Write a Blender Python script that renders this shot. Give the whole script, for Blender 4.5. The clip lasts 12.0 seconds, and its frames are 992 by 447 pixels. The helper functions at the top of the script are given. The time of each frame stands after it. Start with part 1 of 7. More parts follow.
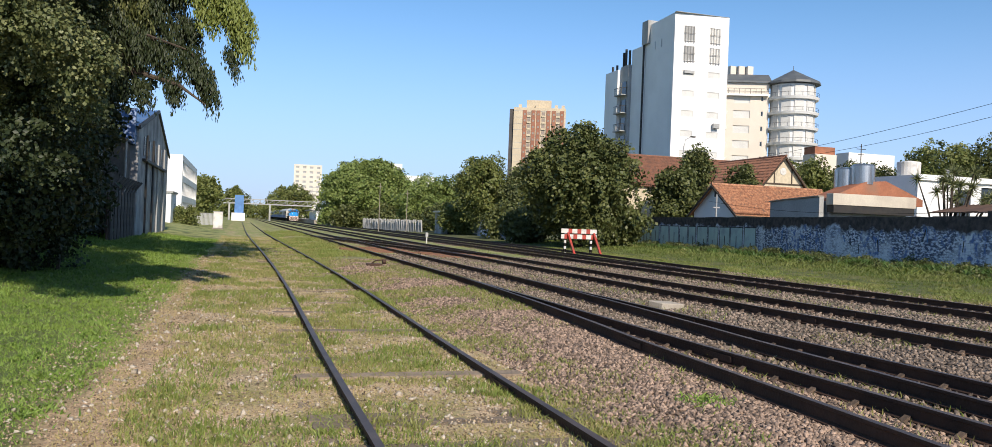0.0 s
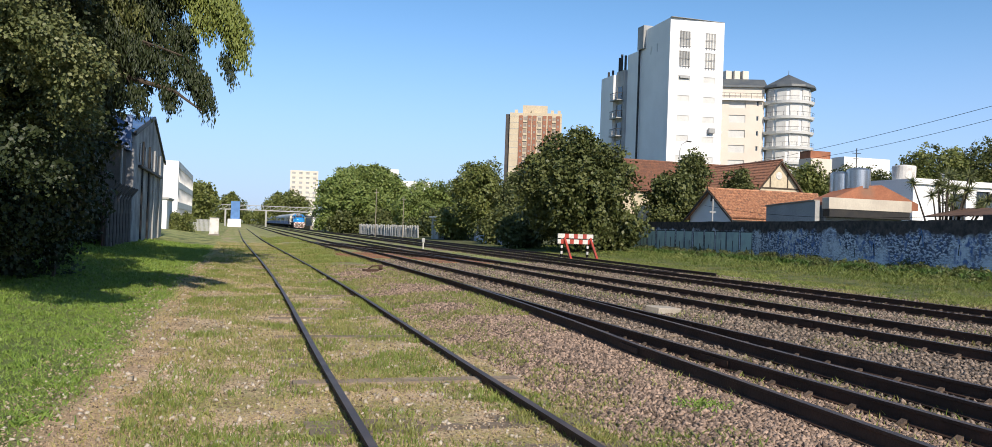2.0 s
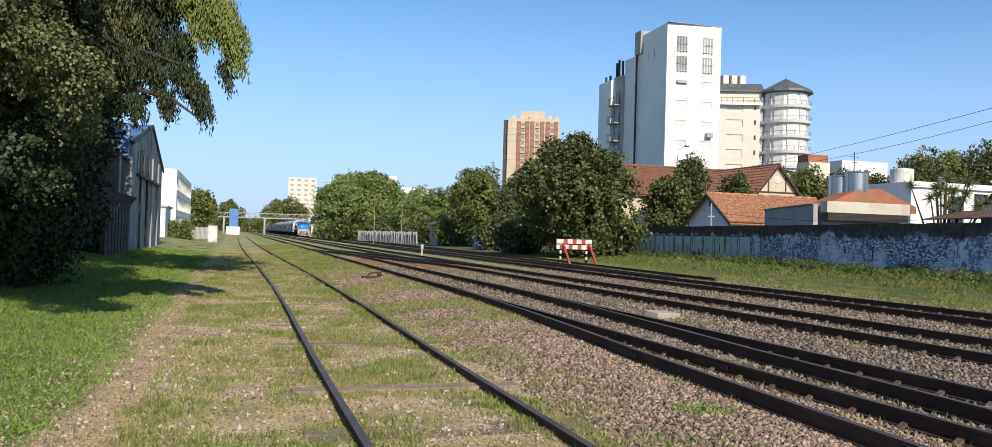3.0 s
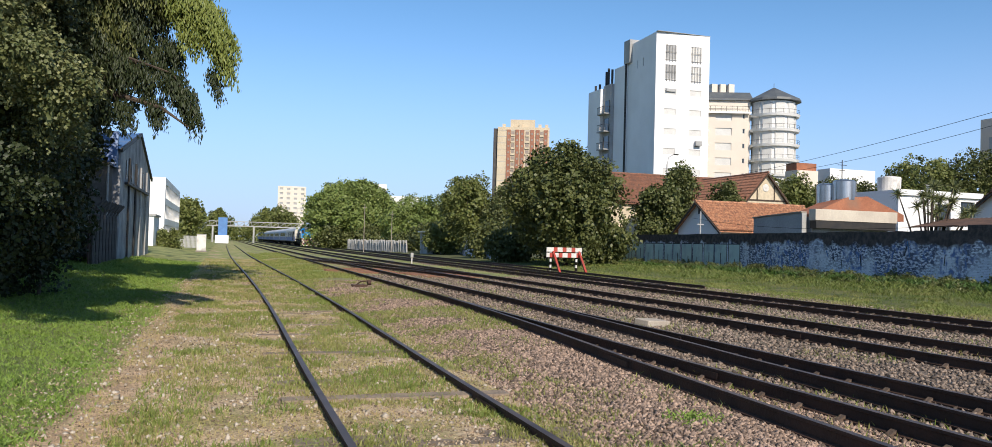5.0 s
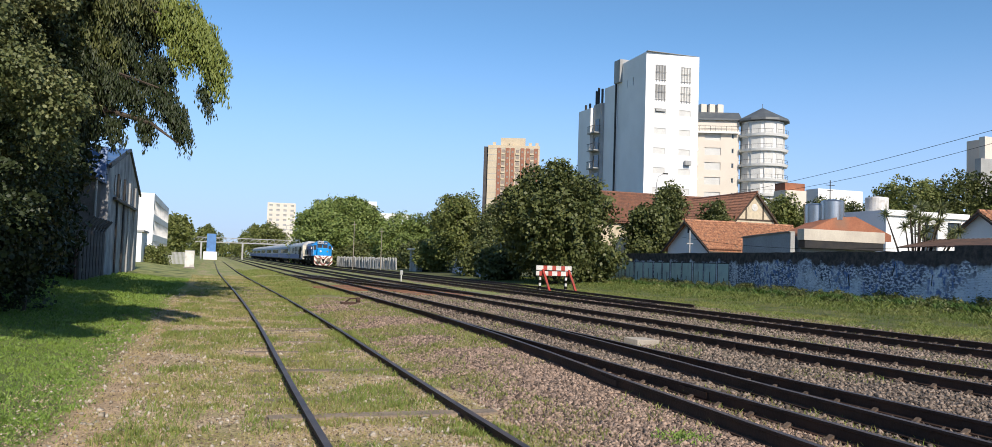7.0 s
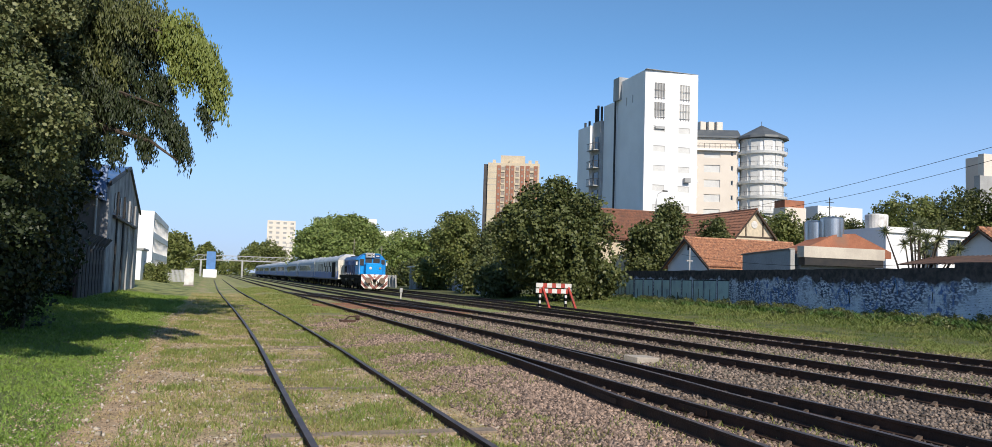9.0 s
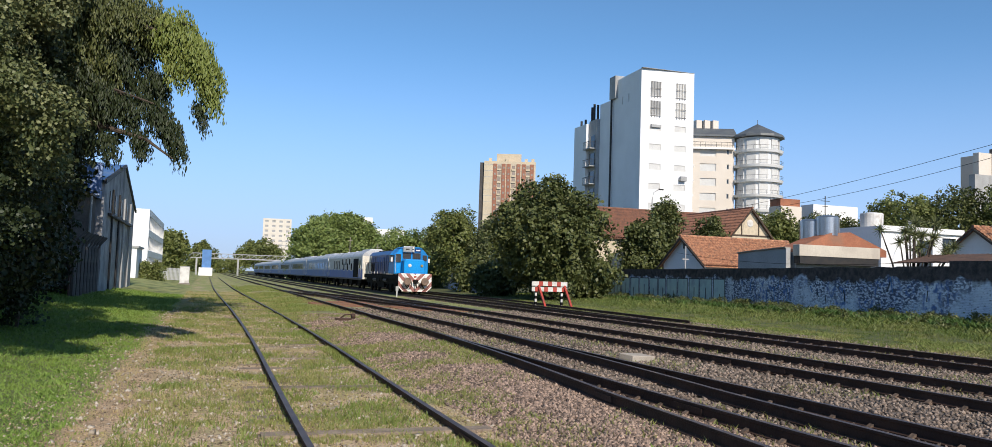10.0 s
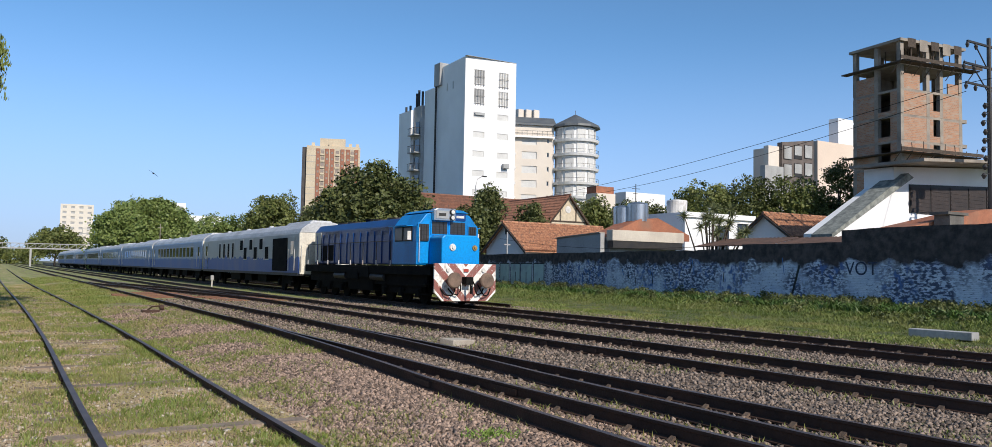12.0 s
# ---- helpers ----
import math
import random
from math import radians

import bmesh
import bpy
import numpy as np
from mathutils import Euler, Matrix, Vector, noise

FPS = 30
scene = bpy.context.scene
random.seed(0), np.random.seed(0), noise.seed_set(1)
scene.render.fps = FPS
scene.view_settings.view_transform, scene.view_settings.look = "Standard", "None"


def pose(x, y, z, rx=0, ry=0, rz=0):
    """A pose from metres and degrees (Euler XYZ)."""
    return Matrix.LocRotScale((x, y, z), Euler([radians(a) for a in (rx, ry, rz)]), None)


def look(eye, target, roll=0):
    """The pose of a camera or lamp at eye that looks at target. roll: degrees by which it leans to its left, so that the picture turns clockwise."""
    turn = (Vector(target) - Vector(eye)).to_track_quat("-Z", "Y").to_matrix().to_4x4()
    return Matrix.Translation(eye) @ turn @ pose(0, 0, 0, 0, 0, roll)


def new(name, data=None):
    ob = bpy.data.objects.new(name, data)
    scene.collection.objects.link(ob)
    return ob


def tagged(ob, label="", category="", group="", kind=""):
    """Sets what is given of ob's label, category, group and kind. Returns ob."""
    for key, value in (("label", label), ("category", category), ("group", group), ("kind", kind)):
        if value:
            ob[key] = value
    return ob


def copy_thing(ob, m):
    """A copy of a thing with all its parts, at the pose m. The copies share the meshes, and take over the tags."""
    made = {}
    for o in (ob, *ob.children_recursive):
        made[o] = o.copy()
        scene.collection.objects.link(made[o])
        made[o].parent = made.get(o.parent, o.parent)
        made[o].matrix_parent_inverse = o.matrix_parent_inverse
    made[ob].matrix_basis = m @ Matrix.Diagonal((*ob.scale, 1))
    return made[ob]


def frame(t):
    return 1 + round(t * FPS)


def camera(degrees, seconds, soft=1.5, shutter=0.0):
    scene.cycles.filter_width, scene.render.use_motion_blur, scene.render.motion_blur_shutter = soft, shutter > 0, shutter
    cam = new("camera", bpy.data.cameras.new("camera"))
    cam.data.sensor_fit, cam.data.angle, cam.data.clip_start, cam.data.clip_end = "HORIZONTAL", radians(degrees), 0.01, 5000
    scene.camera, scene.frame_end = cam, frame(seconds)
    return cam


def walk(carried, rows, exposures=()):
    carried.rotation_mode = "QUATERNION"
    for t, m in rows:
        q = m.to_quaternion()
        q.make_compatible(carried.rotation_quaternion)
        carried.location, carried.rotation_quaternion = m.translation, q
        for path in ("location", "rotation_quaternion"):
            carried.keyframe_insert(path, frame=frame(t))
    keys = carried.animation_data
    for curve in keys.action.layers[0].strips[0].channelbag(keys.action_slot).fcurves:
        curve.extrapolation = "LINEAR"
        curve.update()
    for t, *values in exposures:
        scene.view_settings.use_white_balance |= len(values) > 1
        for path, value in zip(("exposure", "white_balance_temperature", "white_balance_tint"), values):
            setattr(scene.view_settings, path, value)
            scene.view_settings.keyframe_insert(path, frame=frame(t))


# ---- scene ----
cam = camera(61.75, 12.0, soft=0.5)
# seconds, yaw, pitch, roll of a phone held at eye height beside the siding
TURNS = [
    (0.0, -17.20, 0.07, -2.25),
    (0.5, -17.25, 0.01, -2.29),
    (1.0, -17.33, 0.04, -2.20),
    (1.5, -17.39, 0.21, -2.13),
    (2.0, -17.44, 0.44, -2.05),
    (2.5, -17.50, 0.64, -1.88),
    (3.0, -17.53, 0.85, -1.66),
    (5.0, -18.22, 1.44, -1.57),
    (5.5, -18.61, 1.68, -1.62),
    (6.0, -18.82, 2.02, -1.71),
    (6.5, -18.94, 2.37, -1.80),
    (7.0, -18.93, 2.70, -1.88),
    (7.5, -18.87, 3.16, -1.94),
    (9.5, -18.99, 3.95, -1.82),
    (10.0, -19.20, 3.80, -1.85),
    (10.5, -19.77, 3.59, -1.86),
    (11.0, -21.44, 3.42, -1.72),
    (11.5, -25.87, 3.31, -1.27),
    (12.0, -31.19, 3.16, -1.07),
]
SWAY = {9.5: 0.02, 10.0: 0.025, 10.5: 0.035, 11.0: 0.065, 11.5: 0.1, 12.0: 0.13}
walk(cam, [(t, pose(SWAY.get(t, 0.0), 0, 1.67, 90 + p, r, w)) for t, w, p, r in TURNS],
     [(0.0, 0.44, 6300, 12), (7.5, 0.39, 6150, 12), (12.0, 0.25, 6000, 12)])

# ---- light: low sun from behind and a little to the right, clear sky ----
SUN_AZ, SUN_EL = 177.5, 33.0
world = bpy.data.worlds.new("world")
scene.world = world
world.use_nodes = True
wn = world.node_tree
sky = wn.nodes.new("ShaderNodeTexSky")
sky.sky_type, sky.sun_disc = "NISHITA", False
sky.sun_elevation, sky.sun_rotation = radians(SUN_EL), radians(SUN_AZ)
sky.air_density, sky.dust_density, sky.ozone_density = 0.65, 1.5, 4.6
sky.altitude = 2200
deep = wn.nodes.new("ShaderNodeHueSaturation")
deep.inputs["Hue"].default_value = 0.483
deep.inputs["Saturation"].default_value = 0.98
wn.links.new(sky.outputs[0], deep.inputs["Color"])
# pale summer haze all round the horizon
up_z = wn.nodes.new("ShaderNodeSeparateXYZ")
wn.links.new(wn.nodes.new("ShaderNodeTexCoord").outputs["Generated"], up_z.inputs[0])
low_sky = wn.nodes.new("ShaderNodeMapRange")
low_sky.interpolation_type = "SMOOTHSTEP"
for key, val in (("From Min", -0.05), ("From Max", 0.29), ("To Min", 0.96), ("To Max", 0.0)):
    low_sky.inputs[key].default_value = val
wn.links.new(up_z.outputs[2], low_sky.inputs["Value"])
haze = wn.nodes.new("ShaderNodeMix")
haze.data_type = "RGBA"
wn.links.new(low_sky.outputs[0], haze.inputs[0])
wn.links.new(deep.outputs[0], haze.inputs[6])
haze.inputs[7].default_value = (2.47, 2.83, 3.62, 1)
wn.links.new(haze.outputs[2], wn.nodes["Background"].inputs[0])
wn.nodes["Background"].inputs[1].default_value = 0.15
sun_data = bpy.data.lights.new("sun", "SUN")
sun_data.energy, sun_data.angle, sun_data.color = 3.9, radians(0.53), (1.0, 0.88, 0.71)
sun = new("sun", sun_data)
sun_to = Vector((math.sin(radians(SUN_AZ)) * math.cos(radians(SUN_EL)), math.cos(radians(SUN_AZ)) * math.cos(radians(SUN_EL)), math.sin(radians(SUN_EL))))
sun.matrix_world = look(sun_to * 50, (0, 0, 0))


# ---- materials ----
def ramp_mix(nt, fac, a, b):
    m = nt.nodes.new("ShaderNodeMix")
    m.data_type = "RGBA"
    for sock, val in ((m.inputs[0], fac), (m.inputs[6], a), (m.inputs[7], b)):
        if isinstance(val, bpy.types.NodeSocket):
            nt.links.new(val, sock)
        elif isinstance(val, (int, float)):
            sock.default_value = val
        else:
            sock.default_value = (*val, 1)
    return m.outputs[2]


def noise_fac(nt, co, scale, lo, hi, detail=4.0, stretch=None):
    if stretch:
        mp = nt.nodes.new("ShaderNodeMapping")
        mp.inputs["Scale"].default_value = stretch
        nt.links.new(co, mp.inputs[0])
        co = mp.outputs[0]
    n = nt.nodes.new("ShaderNodeTexNoise")
    n.inputs["Scale"].default_value, n.inputs["Detail"].default_value = scale, detail
    nt.links.new(co, n.inputs["Vector"])
    r = nt.nodes.new("ShaderNodeMapRange")
    r.inputs["From Min"].default_value, r.inputs["From Max"].default_value = lo, hi
    nt.links.new(n.outputs[0], r.inputs["Value"])
    return r.outputs[0]


def start(name, rough=0.8, metal=0.0):
    m = bpy.data.materials.new(name)
    m.use_nodes = True
    nt = m.node_tree
    bs = nt.nodes["Principled BSDF"]
    bs.inputs["Roughness"].default_value, bs.inputs["Metallic"].default_value = rough, metal
    co = nt.nodes.new("ShaderNodeTexCoord").outputs["Object"]
    return m, nt, bs, co


def bump(nt, bs, fac, strength, dist=0.02):
    b = nt.nodes.new("ShaderNodeBump")
    b.inputs["Strength"].default_value, b.inputs["Distance"].default_value = strength, dist
    nt.links.new(fac, b.inputs["Height"])
    nt.links.new(b.outputs[0], bs.inputs["Normal"])


def mat(name, a, b, scale=3.0, rough=0.8, metal=0.0, fine=40.0, relief=0.25, dirt=None, streak=False, each=0.0, grit=0.25):
    """Two tones at a broad and a fine scale, optional dirt patches or rain streaks, fine relief."""
    m, nt, bs, co = start(name, rough, metal)
    col = ramp_mix(nt, noise_fac(nt, co, scale, 0.35, 0.65), a, b)
    fine_f = noise_fac(nt, co, fine, 0.3, 0.7, 6.0)
    col = ramp_mix(nt, fine_f, col, ramp_mix(nt, grit, col, (0.02, 0.018, 0.015)))
    if dirt:
        f = noise_fac(nt, co, scale * 0.8, 0.52, 0.75, 8.0, (1.0, 1.0, 0.12) if streak else None)
        col = ramp_mix(nt, f, col, dirt)
    if each:
        oi = nt.nodes.new("ShaderNodeObjectInfo")
        hsv = nt.nodes.new("ShaderNodeHueSaturation")
        r = nt.nodes.new("ShaderNodeMapRange")
        r.inputs["To Min"].default_value, r.inputs["To Max"].default_value = 1 - each, 1 + each
        nt.links.new(oi.outputs["Random"], r.inputs["Value"])
        nt.links.new(r.outputs[0], hsv.inputs["Value"])
        nt.links.new(col, hsv.inputs["Color"])
        col = hsv.outputs[0]
    nt.links.new(col, bs.inputs["Base Color"])
    if relief:
        bump(nt, bs, fine_f, relief)
    return m


def leaf_mat(name, a, b, c):
    m, nt, bs, co = start(name, 0.5)
    bs.inputs["Specular IOR Level"].default_value = 0.35
    gm = nt.nodes.new("ShaderNodeNewGeometry")
    col = ramp_mix(nt, gm.outputs["Random Per Island"], a, b)
    col = ramp_mix(nt, noise_fac(nt, co, 0.6, 0.45, 0.7), col, c)
    nt.links.new(col, bs.inputs["Base Color"])
    tr = nt.nodes.new("ShaderNodeBsdfTranslucent")
    nt.links.new(col, tr.inputs[0])
    mx = nt.nodes.new("ShaderNodeMixShader")
    mx.inputs[0].default_value = 0.15
    nt.links.new(bs.outputs[0], mx.inputs[1])
    nt.links.new(tr.outputs[0], mx.inputs[2])
    nt.links.new(mx.outputs[0], nt.nodes["Material Output"].inputs[0])
    return m


def island_mat(name, a, b, rough=0.9, fine=60.0):
    """Loose pieces, each of its own tone."""
    m, nt, bs, co = start(name, rough)
    gm = nt.nodes.new("ShaderNodeNewGeometry")
    col = ramp_mix(nt, gm.outputs["Random Per Island"], a, b)
    f = noise_fac(nt, co, fine, 0.3, 0.7)
    col = ramp_mix(nt, f, col, ramp_mix(nt, 0.4, col, (0.03, 0.025, 0.02)))
    nt.links.new(col, bs.inputs["Base Color"])
    return m


def glass_mat(name, tint, rough=0.06):
    m, nt, bs, co = start(name, rough)
    bs.inputs["Base Color"].default_value = (*tint, 1)
    bs.inputs["Specular IOR Level"].default_value = 0.8
    return m


WHITE = mat("white_render", (0.86, 0.855, 0.84), (0.79, 0.785, 0.77), 0.25, 0.85, fine=6, relief=0.03, dirt=(0.72, 0.71, 0.68), streak=True, grit=0.04)
CREAM = mat("cream_render", (0.72, 0.645, 0.55), (0.67, 0.60, 0.51), 0.3, 0.85, fine=6, relief=0.03, grit=0.05)
PINKISH = mat("pinkish_render", (0.74, 0.60, 0.48), (0.68, 0.55, 0.44), 0.2, 0.85, fine=4, relief=0.03, grit=0.06)
BALCONY = mat("balcony_white", (0.84, 0.83, 0.80), (0.78, 0.77, 0.74), 0.3, 0.85, fine=6, relief=0.02, grit=0.04)
SLATE = mat("slate", (0.10, 0.11, 0.12), (0.14, 0.15, 0.15), 0.6, 0.5, fine=8)
FARPALE = mat("pale_sand_render", (0.72, 0.66, 0.56), (0.66, 0.60, 0.51), 0.2, 0.85, fine=3, grit=0.08)
# darker concrete for the shed wall, chimney and tank stand
DARKCONC = mat("dark_concrete", (0.17, 0.155, 0.14), (0.10, 0.095, 0.085), 1.5, 0.95, fine=14)
BRICKRED = mat("red_brick_render", (0.38, 0.17, 0.105), (0.30, 0.13, 0.08), 0.2, 0.85, fine=3)
BEIGE = mat("beige_render", (0.66, 0.56, 0.40), (0.58, 0.48, 0.34), 0.2, 0.85, fine=3)
GREYW = mat("grey_render", (0.46, 0.46, 0.45), (0.37, 0.37, 0.36), 0.6, 0.9, fine=10, dirt=(0.25, 0.24, 0.22), streak=True)
CONC = mat("raw_concrete", (0.38, 0.33, 0.27), (0.28, 0.24, 0.195), 0.8, 0.9, fine=12, dirt=(0.18, 0.16, 0.14))
TILE = mat("clay_roof_tile", (0.60, 0.30, 0.16), (0.30, 0.13, 0.07), 4.5, 0.85, fine=22, dirt=(0.15, 0.095, 0.07), relief=0.5)
TILE_BROWN = mat("brown_roof_tile", (0.30, 0.135, 0.08), (0.20, 0.095, 0.06), 3.0, 0.85, fine=22, dirt=(0.11, 0.07, 0.055), relief=0.5)
TERRA = mat("terracotta_paint", (0.42, 0.165, 0.085), (0.31, 0.115, 0.06), 0.8, 0.8, fine=9, dirt=(0.25, 0.14, 0.09))
PANE = glass_mat("window_pane", (0.025, 0.03, 0.035))
SHUTTER = mat("pale_shutter", (0.72, 0.71, 0.67), (0.64, 0.63, 0.6), 1.0, 0.6, fine=20)
GRILLE = mat("grey_painted_iron", (0.16, 0.155, 0.15), (0.22, 0.21, 0.20), 2.0, 0.6, fine=20)
DARKMETAL = mat("dark_metal", (0.03, 0.03, 0.032), (0.05, 0.045, 0.04), 2.0, 0.6, 0.3, fine=20)
STEEL = mat("rusted_rail", (0.045, 0.024, 0.016), (0.085, 0.042, 0.026), 2.0, 0.8, 0.1, fine=30, relief=0.3)
SHINE = mat("worn_rail_head", (0.15, 0.105, 0.08), (0.085, 0.06, 0.048), 2.0, 0.5, 0.35, fine=60, relief=0.05)
SLEEPER = mat("weathered_sleeper", (0.33, 0.255, 0.185), (0.22, 0.17, 0.125), 3.0, 0.95, fine=25, relief=0.6, each=0.25)
BARK = mat("bark", (0.10, 0.075, 0.055), (0.06, 0.045, 0.035), 3.0, 0.95, fine=18, relief=0.8)
LEAF_DARK = leaf_mat("leaf_dark", (0.055, 0.074, 0.020), (0.160, 0.170, 0.056), (0.085, 0.100, 0.030))
LEAF_MID = leaf_mat("leaf_mid", (0.085, 0.115, 0.027), (0.205, 0.215, 0.062), (0.125, 0.145, 0.038))
LEAF_LIGHT = leaf_mat("leaf_light", (0.115, 0.175, 0.040), (0.235, 0.280, 0.080), (0.165, 0.210, 0.052))
LEAF_OLIVE = leaf_mat("leaf_olive", (0.060, 0.082, 0.026), (0.260, 0.265, 0.115), (0.105, 0.125, 0.042))
# near-black leaf tone: the canopy's shade is put into the colour
LEAF_SHADED = leaf_mat("leaf_shaded", (0.018, 0.030, 0.011), (0.055, 0.070, 0.026), (0.030, 0.043, 0.016))
# lighter leaf copy for branch tips that catch the sun
LEAF_LIT_TIP = leaf_mat("leaf_lit_tip", (0.12, 0.165, 0.032), (0.26, 0.29, 0.075), (0.18, 0.215, 0.045))
LOCO_BLUE = mat("loco_blue_paint", (0.006, 0.32, 0.80), (0.006, 0.26, 0.70), 0.6, 0.4, fine=14, relief=0.03, dirt=(0.015, 0.07, 0.20), streak=True)
# darker copy of the loco blue: the side's shade is in the paint
LOCO_HOOD = mat("shaded_hood_blue", (0.002, 0.060, 0.26), (0.003, 0.045, 0.20), 0.6, 0.36, fine=14, relief=0.03, dirt=(0.006, 0.035, 0.13), streak=True)
for dull, level in ((LOCO_HOOD, 0.35), (LOCO_BLUE, 0.3)):
    dull.node_tree.nodes["Principled BSDF"].inputs["Specular IOR Level"].default_value = level
RUSTY = mat("rusty_timber", (0.30, 0.14, 0.08), (0.20, 0.10, 0.065), 2.0, 0.95, fine=20, relief=0.5, each=0.2)
GRIME = mat("rusty_buffer_steel", (0.25, 0.165, 0.115), (0.13, 0.09, 0.066), 3.0, 0.6, 0.2, fine=20)
ENDCREAM = mat("cream_end_paint", (0.84, 0.80, 0.68), (0.76, 0.71, 0.6), 0.8, 0.6, fine=12, dirt=(0.5, 0.44, 0.36))
DARKPANE = glass_mat("dark_window", (0.02, 0.018, 0.018), 0.35)
BLACK = mat("grimy_black", (0.006, 0.006, 0.006), (0.013, 0.012, 0.011), 2.0, 0.9, fine=16)
BLACK.node_tree.nodes["Principled BSDF"].inputs["Specular IOR Level"].default_value = 0.1
RED = mat("red_paint", (0.50, 0.05, 0.03), (0.40, 0.05, 0.03), 2.0, 0.6, fine=20, dirt=(0.2, 0.06, 0.04))
CHALK = mat("white_paint", (0.78, 0.76, 0.72), (0.66, 0.63, 0.58), 2.0, 0.6, fine=20, dirt=(0.35, 0.3, 0.26))
STAINLESS = mat("stainless", (0.62, 0.62, 0.62), (0.52, 0.52, 0.52), 0.8, 0.3, 0.9, fine=20, relief=0.05)


# ---- mesh building ----
class Shape:
    def __init__(self):
        self.v, self.f = [], []

    def poly(self, pts):
        n = len(self.v)
        self.v += [tuple(p) for p in pts]
        self.f.append(tuple(range(n, n + len(pts))))
        return self

    def box(self, x0, x1, y0, y1, z0, z1):
        n = len(self.v)
        self.v += [(x, y, z) for z in (z0, z1) for y in (y0, y1) for x in (x0, x1)]
        self.f += [tuple(n + i for i in q) for q in ((0, 2, 3, 1), (4, 5, 7, 6), (0, 1, 5, 4), (2, 6, 7, 3), (0, 4, 6, 2), (1, 3, 7, 5))]
        return self

    def prism(self, poly, axis, a, b):
        """A flat outline drawn in the two other axes, pushed along axis from a to b."""
        n, k = len(self.v), len(poly)
        for d in (a, b):
            for p, q in poly:
                self.v.append((d, p, q) if axis == "x" else (p, d, q) if axis == "y" else (p, q, d))
        self.f.append(tuple(n + i for i in range(k))[::-1])
        self.f.append(tuple(n + k + i for i in range(k)))
        for i in range(k):
            j = (i + 1) % k
            self.f.append((n + i, n + j, n + k + j, n + k + i))
        return self

    def tube(self, pts, radii, sides=8, caps=True):
        n = len(self.v)
        pts = [Vector(p) for p in pts]
        if not isinstance(radii, (list, tuple)):
            radii = [radii] * len(pts)
        for i, p in enumerate(pts):
            d = (pts[min(i + 1, len(pts) - 1)] - pts[max(i - 1, 0)]).normalized()
            a = d.cross(Vector((0, 0, 1)) if abs(d.z) < 0.9 else Vector((1, 0, 0))).normalized()
            b = d.cross(a)
            for k in range(sides):
                w = 2 * math.pi * k / sides
                self.v.append(tuple(p + (a * math.cos(w) + b * math.sin(w)) * radii[i]))
        for i in range(len(pts) - 1):
            for k in range(sides):
                j = (k + 1) % sides
                self.f.append((n + i * sides + k, n + i * sides + j, n + (i + 1) * sides + j, n + (i + 1) * sides + k))
        if caps:
            self.f.append(tuple(n + k for k in range(sides))[::-1])
            self.f.append(tuple(n + (len(pts) - 1) * sides + k for k in range(sides)))
        return self

    def ball(self, c, r, sides=10, rings=6, squash=1.0):
        pts = [(c[0], c[1], c[2] + squash * r * -math.cos(math.pi * i / rings)) for i in range(rings + 1)]
        n = len(self.v)
        for i in range(rings + 1):
            rr = r * max(0.02, math.sin(math.pi * i / rings))
            self.v += [(c[0] + rr * math.cos(2 * math.pi * k / sides), c[1] + rr * math.sin(2 * math.pi * k / sides), pts[i][2]) for k in range(sides)]
        for i in range(rings):
            for k in range(sides):
                j = (k + 1) % sides
                self.f.append((n + i * sides + k, n + i * sides + j, n + (i + 1) * sides + j, n + (i + 1) * sides + k))
        return self

    def mesh(self, name, material, smooth=False):
        me = bpy.data.meshes.new(name)
        me.from_pydata(self.v, [], self.f)
        bm = bmesh.new()
        bm.from_mesh(me)
        bmesh.ops.recalc_face_normals(bm, faces=bm.faces)
        bm.to_mesh(me)
        bm.free()
        me.materials.append(material)
        if smooth:
            me.polygons.foreach_set("use_smooth", [True] * len(me.polygons))
        return me


def part(name, shape, material, parent=None, label="", smooth=False, bevel=0.0):
    ob = new(name, shape if isinstance(shape, bpy.types.Mesh) else shape.mesh(name, material, smooth))
    ob.parent = parent
    if bevel:
        b = ob.modifiers.new("bevel", "BEVEL")
        b.width, b.segments, b.limit_method = bevel, 2, "ANGLE"
    return tagged(ob, label)


def thing(name, label, category, m=None, group="", kind=""):
    ob = new(name)
    ob.empty_display_size = 0.2
    if m is not None:
        ob.matrix_basis = m
    return tagged(ob, label, category, group, kind)


def bulk(name, verts, faces, material):
    """A large mesh straight from arrays: verts (n, 3), faces (m, 3 or 4)."""
    me = bpy.data.meshes.new(name)
    m, k = faces.shape
    me.vertices.add(len(verts))
    me.vertices.foreach_set("co", np.asarray(verts, dtype=np.float32).ravel())
    me.loops.add(m * k)
    me.loops.foreach_set("vertex_index", faces.astype(np.int32).ravel())
    me.polygons.add(m)
    me.polygons.foreach_set("loop_start", np.arange(0, m * k, k, dtype=np.int32))
    me.update(calc_edges=True)
    me.materials.append(material)
    return me


rng = np.random.default_rng(7)


def smooth_step(x, a, b):
    t = np.clip((np.asarray(x, dtype=float) - a) / (b - a), 0, 1)
    return t * t * (3 - 2 * t)


def ground_z(x, y):
    x, y = np.asarray(x, dtype=float), np.asarray(y, dtype=float)
    z = -0.11 + 0.62 * (1 - smooth_step(x, -9, -1.9)) + 0.13 * smooth_step(x, 3.2, 4.4) + 0.25 * smooth_step(x, 20, 31)
    z = z + 0.02 * np.sin(x * 1.7 + 0.6 * y) * np.sin(y * 0.9 + 1) * (1 - smooth_step(x, 3.0, 4.0))
    return z


